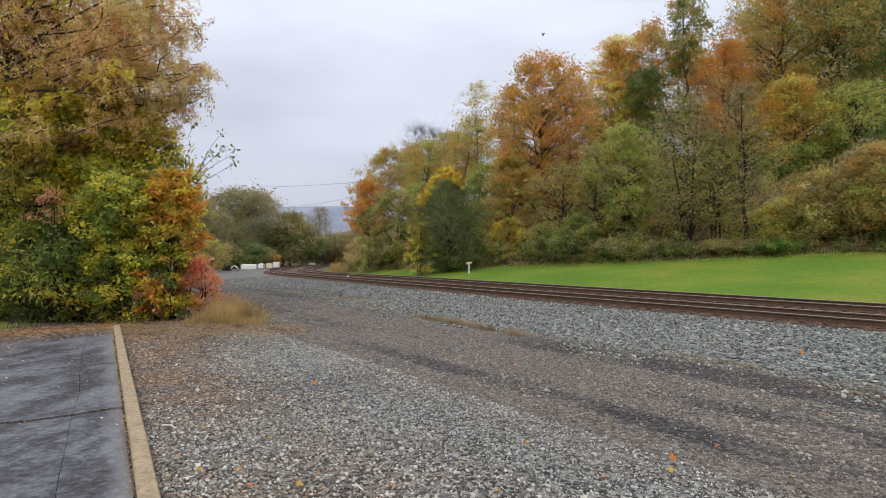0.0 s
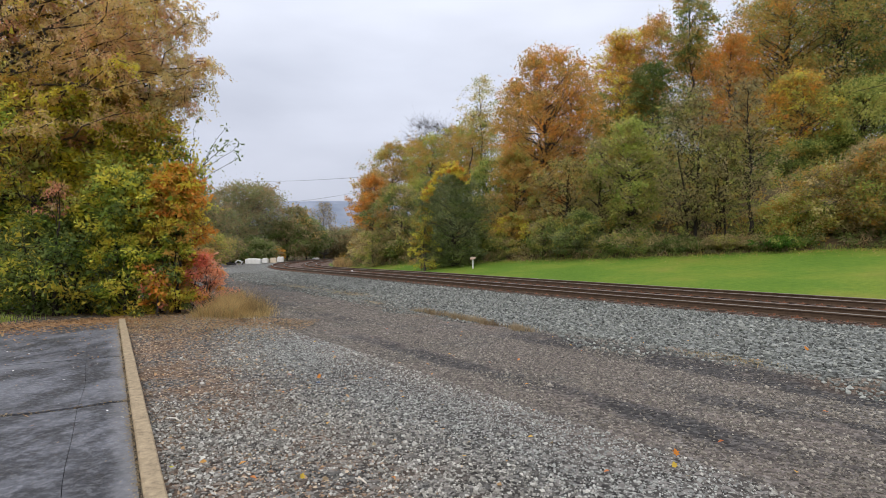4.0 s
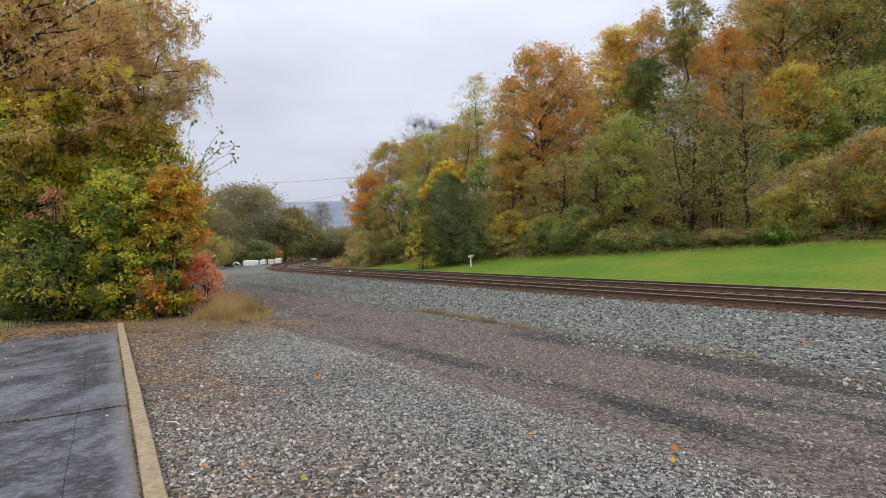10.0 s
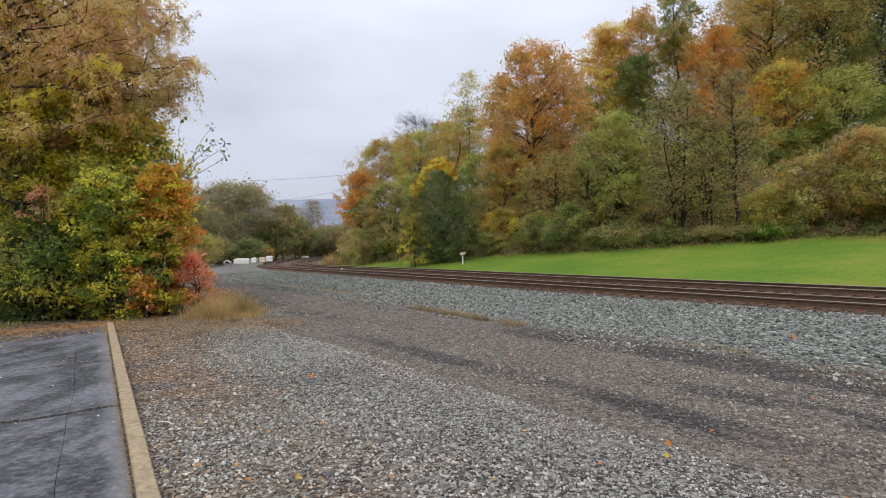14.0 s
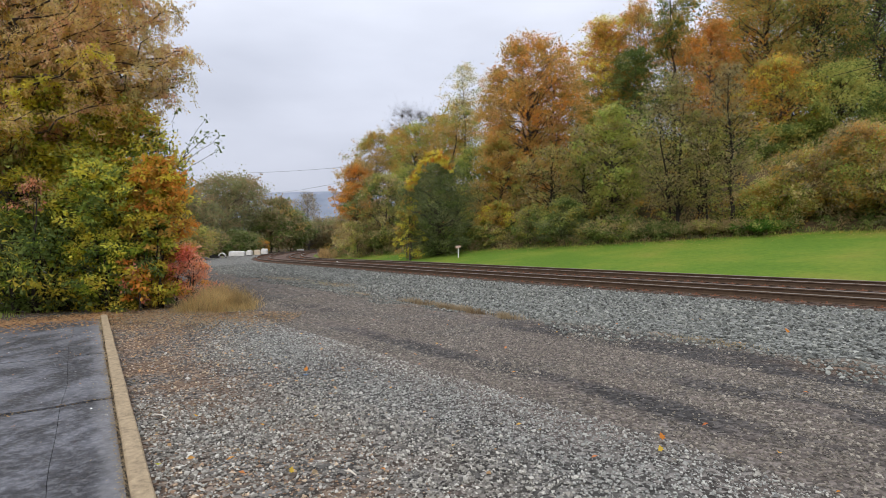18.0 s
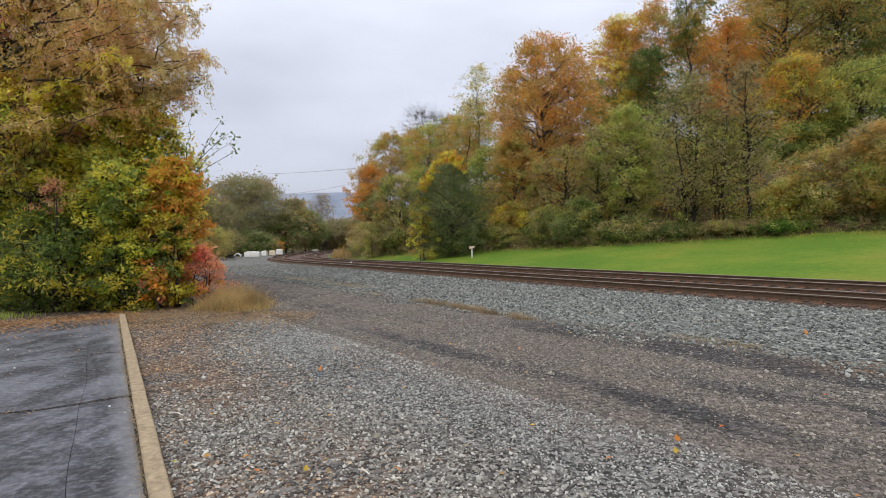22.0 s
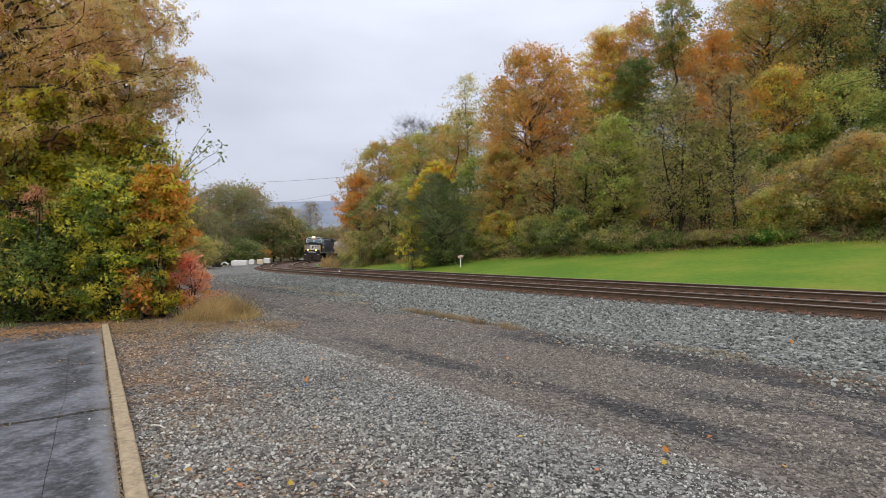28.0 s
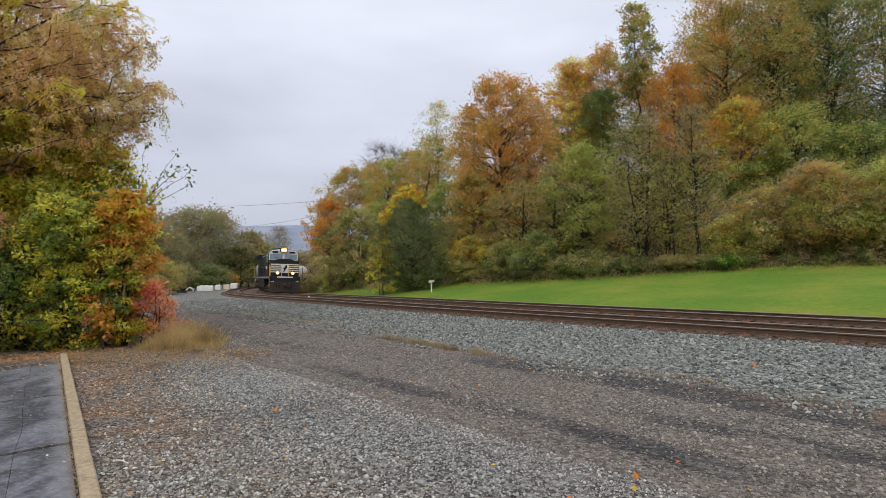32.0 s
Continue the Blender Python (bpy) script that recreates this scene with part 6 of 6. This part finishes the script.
def rust_crumbs():
    """Flakes of rust and broken tie wood along the near rail."""
    rng = np.random.default_rng(77)
    n = 2600
    s = rng.uniform(-14, 46, n)
    v = TRACK_GAP + 1.05 + np.abs(rng.normal(0, 0.22, n)) + 0.1 * np.sin(s * 2.9)
    x, y, th = on_track(s, v)
    stones("rust_crumbs", x, y, 0.165 + grade(s), rng.uniform(0.02, 0.07, n), plain("rusty_crumb", rgb(104, 88, 76), 0.95, spread=0.4, scale=9), "rust-pink flakes along the rail")


rust_crumbs()


def small_finds():
    """Scraps lying on the gravel."""
    pale = plain("peeled_wood", rgb(206, 198, 184), 0.8, spread=0.15, scale=30)
    for a, b in (((-2.92, 5.98), (-2.74, 5.87)), ((-0.70, 4.45), (-0.60, 4.36))):
        mid = ((a[0] + b[0]) / 2, (a[1] + b[1]) / 2)
        z = ground_z(*mid) + 0.022
        bm = rod((a[0] - mid[0], a[1] - mid[1], 0.004), (0.005, 0.004, 0.012), 0.006, r2=0.008, seg=7)
        rod((0.005, 0.004, 0.012), (b[0] - mid[0], b[1] - mid[1], 0), 0.008, bm, r2=0.005, seg=7)
        twig = empty("twig", mid[0], mid[1], z)
        tagged(twig, "short pale peeled twig lying on the gravel", "twig", "twigs on the gravel")
        part("stick", bm, pale, twig)
    scrap = empty("plastic_scrap", -1.72, 7.63, ground_z(-1.72, 7.63) + 0.02)
    tagged(scrap, "crumpled blue plastic scrap on the gravel", "scrap")
    part("sheet", prism([(-0.028, 0.0), (-0.008, 0.014), (0.03, 0.008), (0.02, -0.01), (-0.016, -0.008)], 0.0, 0.009, "z"), plain("blue_plastic", rgb(74, 108, 150), 0.5), scrap, bevel=0.003)
    for x, y, size, tone in ((-2.19, 7.93, 0.085, "red"), (-2.17, 4.50, 0.06, "yellow"), (-1.98, 4.65, 0.065, "rust")):
        rng = np.random.default_rng(int(size * 1000))
        ob = litter("fallen_leaf", np.array([x]), np.array([y]), np.array([ground_z(x, y) + 0.03]), np.array([size]), M_LEAF[tone], "single %s leaf on the gravel" % {"red": "coral-red", "yellow": "yellow", "rust": "rust-brown"}[tone], rng)
        ob["kind"] = "thing"


small_finds()


def yard_rut_ridge():
    """A branch form half sunk in the yard's dirt, added for a rut's ridge."""
    rng = np.random.default_rng(5)
    x, y = -3.55, 15.7
    thing = empty("rut_ridge", x, y, ground_z(x, y))
    tagged(thing, "thin grey branch form standing in for a shallow rut's ridge", "branch")
    path = [(np.array([-1.0 + 1.9 * t, 1.85 - 3.7 * t, 0.004 + 0.006 * math.sin(9 * t)]) + rng.normal(0, 0.05, 3) * np.array([1, 1, 0.1]), 0.026 - 0.014 * t) for t in np.linspace(0, 1, 9)]
    hung("stem", mesh_np("stem", *tubes([path], 6), M_BARKL, True), thing)
    path = [(np.array([-0.2 + 0.5 * t, 0.35 - 0.2 * t, 0.01]), 0.012 - 0.006 * t) for t in np.linspace(0, 1, 4)]
    hung("side_shoot", mesh_np("side_shoot", *tubes([path], 5), M_BARKL, True), thing)


yard_rut_ridge()
power_line("overhead_wire", (31.0, 43.2, 14.0), (37.0, 40.2, 15.4), 0.1, 0.02)


def hanging_vine():
    """Bright yellow vine draped over the crown of the dark tree beside the lawn."""
    rng = np.random.default_rng(12)
    line = np.array([(1.50, 46.8, 7.75), (1.05, 46.5, 8.4), (0.30, 46.4, 8.85), (-0.40, 46.4, 8.6), (-1.0, 46.4, 7.7), (-1.6, 46.4, 6.7), (-2.0, 46.5, 6.0)])
    base = np.array([-2.1, 46.7, ground_z(-2.1, 46.7)])
    thing = empty("vine", *base)
    tagged(thing, "bright yellow vine draped over a dark green tree", "vine")
    foot = [(np.zeros(3), 0.03), (np.array([-0.1, 0.05, 2.5]), 0.026)]
    hung("stem", mesh_np("stem", *tubes([foot + [(p - base, 0.02) for p in line[::-1]]], 6), M_BARK, True), thing)
    for tone, n, wide in (("yellow", 62, 0.16), ("orange", 26, 0.2), ("gold_olive", 20, 0.3)):
        t = np.sort(rng.random(n) ** 0.9) * (len(line) - 1.001)
        i = t.astype(int)
        p = line[i] + (line[i + 1] - line[i]) * (t - i)[:, None] + rng.normal(0, 1, (n, 3)) * np.array([wide, 0.25, wide]) * np.where(t < 3.2, 1.2, 0.7)[:, None]
        v, f = leaf_cloud(p - base, rng.uniform(0.10, 0.24, n), 46, 0.13, rng, 0.5)
        hung("leaves", mesh_np("leaves", v, f, M_LEAF[tone]), thing)


hanging_vine()


# ---- the train: front at y = 0, tail towards +y, rails at z = 0 ----
M_BLACK = plain("black_paint", rgb(30, 30, 32), 0.45, spread=0.35, scale=2.0)
M_GRIME = plain("grimy_underframe", rgb(58, 50, 44), 0.85, spread=0.4, scale=4.0)
M_PALE = plain("off_white_paint", rgb(206, 204, 198), 0.55, spread=0.12, scale=3.0)
M_YELLOW = plain("yellow_paint", rgb(206, 168, 70), 0.6, spread=0.15, scale=5.0)
M_STEEL = plain("wheel_steel", rgb(112, 100, 92), 0.5, 0.8, spread=0.3)
M_TANKGREY = plain("dusty_grey_tank", rgb(150, 144, 136), 0.6, spread=0.25, scale=1.2)
M_TANKPALE = plain("pale_tank", rgb(188, 184, 176), 0.6, spread=0.2, scale=1.2)
M_TANKBLACK = plain("black_tank", rgb(38, 37, 38), 0.4, spread=0.35, scale=1.2)
g_m = Mat("sky_tinted_glass", 0.08)
# Pale blue-grey base stands in for the sky mirrored in the glass.
g_m.b.inputs["Base Color"].default_value = rgb(120, 136, 146)
g_m.b.inputs["Specular IOR Level"].default_value = 0.9
M_GLASS = g_m.m
M_LAMP = glow("warm_headlight", (1.0, 0.70, 0.34, 1), 6.0)
# Orange emission that stands in for the glare round the lit lamps.
M_GLARE = glow("lamp_glare", (1.0, 0.42, 0.10, 1), 1.3)
M_LAMP2 = glow("warm_ditch_light", (1.0, 0.58, 0.22, 1), 5.0)


def disc(x, y, z, r, depth, seg=20, bm=None):
    return rod((x, y, z), (x, y + depth, z), r, bm, seg=seg)


def bogie(thing, y, axles, gap, wheel_r):
    """A wheel truck: side frames, bolster, axles with wheels, journal boxes."""
    truck = part("truck", box(1.9, 0.5, 0.3, 0, y, 0.42), M_GRIME, thing, "grimy wheel truck", bevel=0.03)
    length = gap * (axles - 1)
    for side in (-1, 1):
        o = [(-length / 2 - 0.5, 0.55), (-length / 2 - 0.35, 0.72), (-0.4, 0.78), (0.4, 0.78), (length / 2 + 0.35, 0.72), (length / 2 + 0.5, 0.55),
             (length / 2 + 0.2, 0.42), (0.5, 0.30), (-0.5, 0.30), (-length / 2 - 0.2, 0.42)]
        part("side_frame", prism([(y + a, b) for a, b in o], side * 1.0, side * 1.14, "x"), M_GRIME, truck, bevel=0.02)
        for k in range(axles):
            yy = y - length / 2 + k * gap
            part("journal_box", box(0.16, 0.3, 0.3, side * 1.2, yy, wheel_r - 0.15), M_GRIME, truck, bevel=0.03)
            bm = rod((side * 0.70, yy, wheel_r), (side * 0.83, yy, wheel_r), wheel_r, seg=24)
            rod((side * 0.66, yy, wheel_r), (side * 0.70, yy, wheel_r), wheel_r + 0.025, bm, seg=24)
            part("wheel", bm, M_STEEL, truck)
    for k in range(axles):
        yy = y - length / 2 + k * gap
        part("axle", rod((-0.8, yy, wheel_r), (0.8, yy, wheel_r), 0.09), M_STEEL, truck)


def build_locomotive():
    loco = empty("locomotive")
    tagged(loco, "black diesel locomotive with a white striped nose and lit lamps", "locomotive")
    # frame and platform
    part("frame", box(2.9, 20.6, 0.32, 0, 11.4, 1.42), M_BLACK, loco, bevel=0.03)
    part("front_sill", box(3.05, 0.22, 0.30, 0, 0.95, 1.44), M_BLACK, loco, "black front sill", bevel=0.03)
    part("sill_stripe", box(1.5, 0.02, 0.12, 0, 0.835, 1.60), M_PALE, loco, "grimy white strip")
    for s in (-1, 1):
        part("side_stripe", box(0.02, 20.0, 0.05, s * 1.462, 11.4, 1.60), M_PALE, loco)
    # plow
    bm = prism([(-1.45, 0.14), (1.45, 0.14), (1.5, 0.55), (1.45, 1.18), (-1.45, 1.18), (-1.5, 0.55)], 0.62, 0.78)
    plow = part("plow", bm, M_GRIME, loco, "dark grimy pilot plow", bevel=0.02)
    for s in (-1, 1):
        bm = prism([(s * 0.02, 0.14), (s * 1.45, 0.14), (s * 1.3, 0.62), (s * 0.02, 0.5)], 0.42, 0.62)
        part("plow_wing", bm, M_GRIME, plow)
    part("pilot_sheet", box(2.5, 0.12, 0.34, 0, 0.85, 1.16), M_BLACK, loco, bevel=0.02)
    coupler = part("coupler", box(0.30, 0.85, 0.30, 0, 0.45, 0.80), M_GRIME, loco, "rusty coupler", bevel=0.05)
    part("coupler_knuckle", rod((0.08, 0.06, 0.74), (0.08, 0.06, 1.14), 0.15, seg=12), M_GRIME, coupler)
    for k in (-0.9, -0.6, 0.55, 0.85):
        part("air_hose", rod((k, 0.62, 1.12), (k + 0.05, 0.5, 0.5), 0.035), M_BLACK, loco)
    for s in (-1, 1):
        well = part("step_well", box(0.10, 0.55, 1.2, s * 1.45, 1.0, 0.38), M_BLACK, loco)
        for z in (0.42, 0.80, 1.18):
            part("step", box(0.42, 0.5, 0.05, s * 1.28, 1.0, z), M_PALE, well)
    # nose: black, with pale bars either side of a pale middle panel
    nose = part("nose", prism([(-1.42, 1.74), (1.42, 1.74), (1.42, 2.98), (1.30, 3.08), (-1.30, 3.08), (-1.42, 2.98)], 1.25, 2.6), M_BLACK, loco,
                "black nose with pale bars", bevel=0.04)
    top = prism([(-1.43, 2.98), (1.43, 2.98), (1.43, 3.24), (0.55, 3.52), (-0.55, 3.52), (-1.43, 3.24)], 1.29, 2.7)
    part("nose_top", top, M_BLACK, nose, "black upper nose", bevel=0.04)
    part("nose_panel", box(0.78, 0.02, 0.92, 0, 1.240, 2.08), M_PALE, nose, "off-white middle panel")
    for z in (2.89, 2.70, 2.51, 2.32, 2.13):
        for s in (-1, 1):
            part("stripe", box(0.98, 0.016, 0.105, s * 0.90, 1.242, z), M_PALE, nose)
    shape = [(-0.16, 2.20), (0.02, 2.26), (0.10, 2.48), (0.24, 2.62), (0.18, 2.92), (0.05, 2.84), (-0.02, 2.66), (-0.16, 2.56), (-0.06, 2.40)]
    part("nose_mark", prism(shape, 1.218, 1.229), M_BLACK, nose, "black abstract mark")
    # cab
    cab = part("cab", prism([(-1.52, 1.74), (1.52, 1.74), (1.52, 4.02), (1.18, 4.46), (0.6, 4.58), (-0.6, 4.58), (-1.18, 4.46), (-1.52, 4.02)], 2.6, 5.3), M_BLACK, loco,
               "black cab with pale brow", bevel=0.05)
    part("brow", prism([(-1.46, 4.12), (1.46, 4.12), (1.17, 4.42), (0.6, 4.53), (-0.6, 4.53), (-1.17, 4.42)], 2.50, 2.62), M_PALE, cab, bevel=0.02)
    part("windshield_frame", box(2.95, 0.06, 0.70, 0, 2.565, 3.42), M_PALE, cab, bevel=0.02)
    for s in (-1, 1):
        part("windshield", prism([(s * 0.10, 3.55), (s * 1.36, 3.48), (s * 1.36, 4.02), (s * 0.10, 4.08)], 2.505, 2.53), M_GLASS, cab, "windshield coloured pale for mirrored sky")
        part("wiper", rod((s * 0.5, 2.49, 3.52), (s * 0.9, 2.49, 3.85), 0.015), M_BLACK, cab)
        win = part("side_window", box(0.03, 1.5, 0.62, s * 1.525, 3.9, 3.30), M_GLASS, cab, "side window coloured pale for mirrored sky")
        part("window_frame", box(0.02, 1.62, 0.74, s * 1.518, 3.9, 3.24), M_PALE, win)
        part("mirror", box(0.06, 0.12, 0.5, s * 1.62, 2.9, 3.2), M_BLACK, cab)
        part("cab_number_bars", box(0.02, 1.1, 0.28, s * 1.53, 3.9, 2.5), M_PALE, cab, "plain pale bar")
        part("number_board", box(0.56, 0.05, 0.17, s * 0.86, 2.475, 4.17), M_BLACK, cab, "plain dark board")
    part("roof_box", box(1.0, 1.4, 0.16, 0, 3.8, 4.57), M_BLACK, cab, bevel=0.04)
    for k in (-0.22, 0.0, 0.22):
        part("horn", rod((k, 3.2, 4.85), (k, 2.85, 4.87), 0.03, r2=0.08), M_STEEL, cab)
    # headlight pair on the brow, ditch lights on the deck, a glowing glare disc behind each
    pod = part("headlight_pod", box(0.80, 0.26, 0.34, 0, 2.42, 4.30), M_BLACK, loco, "headlight housing", bevel=0.06)
    for k in (-0.13, 0.13):
        part("glare_disc", disc(k, 2.280, 4.47, 0.20, 0.03), M_GLARE, pod, "orange disc glowing as lamp glare")
        part("headlight", disc(k, 2.262, 4.47, 0.115, 0.03), M_LAMP, pod, "lit warm headlight")
    for s in (-1, 1):
        stand = part("ditch_light_box", box(0.36, 0.22, 0.36, s * 0.75, 0.94, 1.89), M_BLACK, loco, "ditch light housing", bevel=0.05)
        part("glare_disc", disc(s * 0.75, 0.815, 2.07, 0.165, 0.03), M_GLARE, stand, "orange disc glowing as lamp glare")
        part("ditch_light", disc(s * 0.75, 0.80, 2.07, 0.115, 0.03), M_LAMP2, stand, "lit orange ditch light")
    # front handrails
    for s in (-1, 1):
        for k in (1.45, 0.35):
            part("rail_post", rod((s * k, 0.9, 1.72), (s * k, 0.9, 2.75), 0.028), M_YELLOW, loco)
        part("hand_rail", rod((s * 0.35, 0.9, 2.75), (s * 1.45, 0.9, 2.75), 0.028), M_YELLOW, loco)
        part("corner_grab", rod((s * 1.50, 1.15, 0.7), (s * 1.50, 1.15, 2.9), 0.03), M_YELLOW, loco)
    # long hood, radiator, walkway gear
    hood = part("hood", prism([(-0.95, 1.74), (0.95, 1.74), (0.95, 4.1), (0.75, 4.32), (-0.75, 4.32), (-0.95, 4.1)], 5.3, 20.6), M_BLACK, loco, "black engine hood", bevel=0.03)
    for s in (-1, 1):
        for k in range(9):
            door = part("hood_door", box(0.02, 1.1, 1.9, s * 0.958, 6.4 + 1.25 * k, 1.95), M_BLACK, hood)
            part("latch", box(0.03, 0.05, 0.2, s * 0.975, 6.85 + 1.25 * k, 2.8), M_STEEL, door)
        part("inlet_grille", box(0.05, 2.2, 0.8, s * 0.97, 9.0, 3.2), M_DARKMETAL, hood)
        part("radiator_wing", prism([(s * 0.9, 3.75), (s * 1.5, 3.95), (s * 1.5, 4.32), (s * 0.9, 4.45)], 16.5, 20.4), M_BLACK, hood)
        part("air_duct", box(0.5, 2.4, 1.0, s * 1.18, 6.8, 2.6), M_BLACK, hood, bevel=0.05)
        for k in range(10):
            part("side_post", rod((s * 1.42, 5.8 + 1.6 * k, 1.74), (s * 1.42, 5.8 + 1.6 * k, 2.7), 0.024), M_YELLOW if k % 9 == 0 else M_BLACK, loco)
        part("side_rail", rod((s * 1.42, 5.8, 2.7), (s * 1.42, 20.2, 2.7), 0.024), M_BLACK, loco)
    part("exhaust_stack", box(0.7, 0.9, 0.18, 0, 12.0, 4.32), M_GRIME, hood, bevel=0.03)
    for k in range(2):
        part("roof_fan", rod((0, 17.6 + 1.7 * k, 4.3), (0, 17.6 + 1.7 * k, 4.48), 0.72, seg=24), M_DARKMETAL, hood)
    part("fuel_tank", prism([(-1.3, 0.55), (-1.0, 0.30), (1.0, 0.30), (1.3, 0.55), (1.35, 1.42), (-1.35, 1.42)], 8.2, 14.2), M_BLACK, loco, "black fuel tank", bevel=0.04)
    bogie(loco, 4.6, 3, 1.85, 0.53)
    bogie(loco, 18.0, 3, 1.85, 0.53)
    return loco


def build_tank_car(mat, label):
    car = empty("tank_car")
    tagged(car, label, "tank car", "tank cars of the train")
    R, Lz = 1.48, 2.55
    rings = [(0.9, 0.02), (0.98, 0.55), (1.15, 1.0), (1.45, 1.3), (1.85, R), (14.75, R), (15.15, 1.3), (15.45, 1.0), (15.62, 0.55), (15.7, 0.02)]
    seg = 32
    ang = np.linspace(0, 2 * np.pi, seg, endpoint=False)
    V = np.concatenate([np.stack([r * np.cos(ang), np.full(seg, y), Lz + r * np.sin(ang)], -1) for y, r in rings])
    idx = np.arange(len(V)).reshape(len(rings), seg)
    nx = np.roll(idx, -1, axis=1)
    F = np.stack([idx[:-1], idx[1:], nx[1:], nx[:-1]], -1).reshape(-1, 4)
    tank = hung("tank", mesh_np("tank", V, F, mat, True), car)
    for y in (4.2, 8.3, 12.4):
        bm = bmesh.new()
        bmesh.ops.create_cone(bm, cap_ends=False, segments=32, radius1=R + 0.012, radius2=R + 0.012, depth=0.14,
                              matrix=Matrix.Translation((0, y, Lz)) @ Matrix.Rotation(math.pi / 2, 4, "X"))
        part("band", bm, mat, tank)
    part("dome", rod((0, 8.3, Lz + R - 0.1), (0, 8.3, Lz + R + 0.35), 0.42, seg=20), mat, tank, bevel=0.02)
    part("dome_rail", box(1.3, 1.9, 0.05, 0, 8.3, Lz + R + 0.02), M_DARKMETAL, car)
    for y in (1.4, 15.2):
        part("bolster", box(2.5, 1.4, 0.45, 0, y, 0.92), M_GRIME, car, bevel=0.04)
        part("end_platform", box(2.8, 0.6, 0.08, 0, 0.6 if y < 5 else 16.0, 1.1), M_GRIME, car)
        for s in (-1, 1):
            part("grab_iron", rod((s * 1.35, 0.6 if y < 5 else 16.0, 1.1), (s * 1.35, 0.6 if y < 5 else 16.0, 2.2), 0.03), M_PALE, car)
    part("draft_sill", box(0.4, 16.2, 0.3, 0, 8.3, 0.80), M_GRIME, car)
    for s in (-1, 1):
        part("ladder", box(0.05, 0.4, 2.6, s * 1.5, 8.3, 1.2), M_DARKMETAL, car)
    bogie(car, 2.6, 2, 1.75, 0.46)
    bogie(car, 14.0, 2, 1.75, 0.46)
    return car


LOCO = build_locomotive()
CARS = [build_tank_car(M_TANKGREY, "dusty light grey tank car behind the locomotive"), build_tank_car(M_TANKBLACK, "black tank car in the train"),
        build_tank_car(M_TANKPALE, "pale grey tank car in the train"), build_tank_car(M_TANKBLACK, "black tank car at the tail")]


def build_fly():
    fly = empty("flying_insect")
    tagged(fly, "small grey insect flying before the trees", "insect")
    M_FLY = plain("grey_insect", rgb(120, 122, 130), 0.7)
    bm = bmesh.new()
    bmesh.ops.create_uvsphere(bm, u_segments=12, v_segments=8, radius=0.0045, matrix=Matrix.Diagonal((1, 1.8, 1, 1)))
    part("body", bm, M_FLY, fly)
    bm = bmesh.new()
    bmesh.ops.create_uvsphere(bm, u_segments=10, v_segments=6, radius=0.003, matrix=Matrix.Translation((0, 0.009, 0.0005)))
    part("head", bm, M_FLY, fly)
    for s in (-1, 1):
        part("wing", prism([(s * 0.002, 0.003), (s * 0.007, 0.001), (s * 0.008, -0.004), (s * 0.005, -0.007), (s * 0.002, -0.002)], 0.004, 0.0046, "z"), M_FLY, fly)
    return fly


FLY = build_fly()


def motions():
    """The train rolls in round the bend at about 12 m/s; an insect darts about."""
    times = [0.0, 3.0, 6.0, 9.0, 12.0, 15.0, 18.0, 21.0] + [22.5 + 0.5 * k for k in range(20)]

    def front(t):
        return 48.4 + 12.35 * (32.0 - t)

    for thing, behind, b0, b1 in [(LOCO, 0.0, 4.6, 18.0)] + [(c, 22.6 + 17.3 * k, 2.6, 14.0) for k, c in enumerate(CARS)]:
        rows = []
        for t in times:
            s = front(t) + behind
            xa, ya, _ = on_track(s + b0)
            xb, yb, _ = on_track(s + b1)
            ux, uy = (xb - xa) / (b1 - b0), (yb - ya) / (b1 - b0)
            n = math.hypot(ux, uy)
            ux, uy = ux / n, uy / n
            rows.append((t, pose(xa - ux * b0, ya - uy * b0, RAIL_TOP + float(grade(s + b0)), 0, 2.0, math.degrees(math.atan2(-ux, uy)))))
        walk(thing, rows)
    walk(FLY, [(0.0, pose(0.43, 2.39, 2.73)), (0.3, pose(0.46, 2.36, 2.77)), (0.5, pose(0.28, 2.21, 2.90)), (0.7, pose(-0.16, 2.14, 2.85)), (0.8, pose(-0.32, 2.06, 2.74)),
               (0.9, pose(-0.48, 1.96, 2.63)), (1.0, pose(-0.58, 1.87, 2.52)), (1.1, pose(-0.58, 1.87, 2.52)), (1.2, pose(-0.39, 1.95, 2.68)), (1.3, pose(-0.25, 2.00, 2.85)),
               (1.6, pose(0.3, 1.9, 3.4)), (3.0, pose(1.5, -1.0, 4.5)), (32.0, pose(6.0, -30.0, 6.0))])


motions()
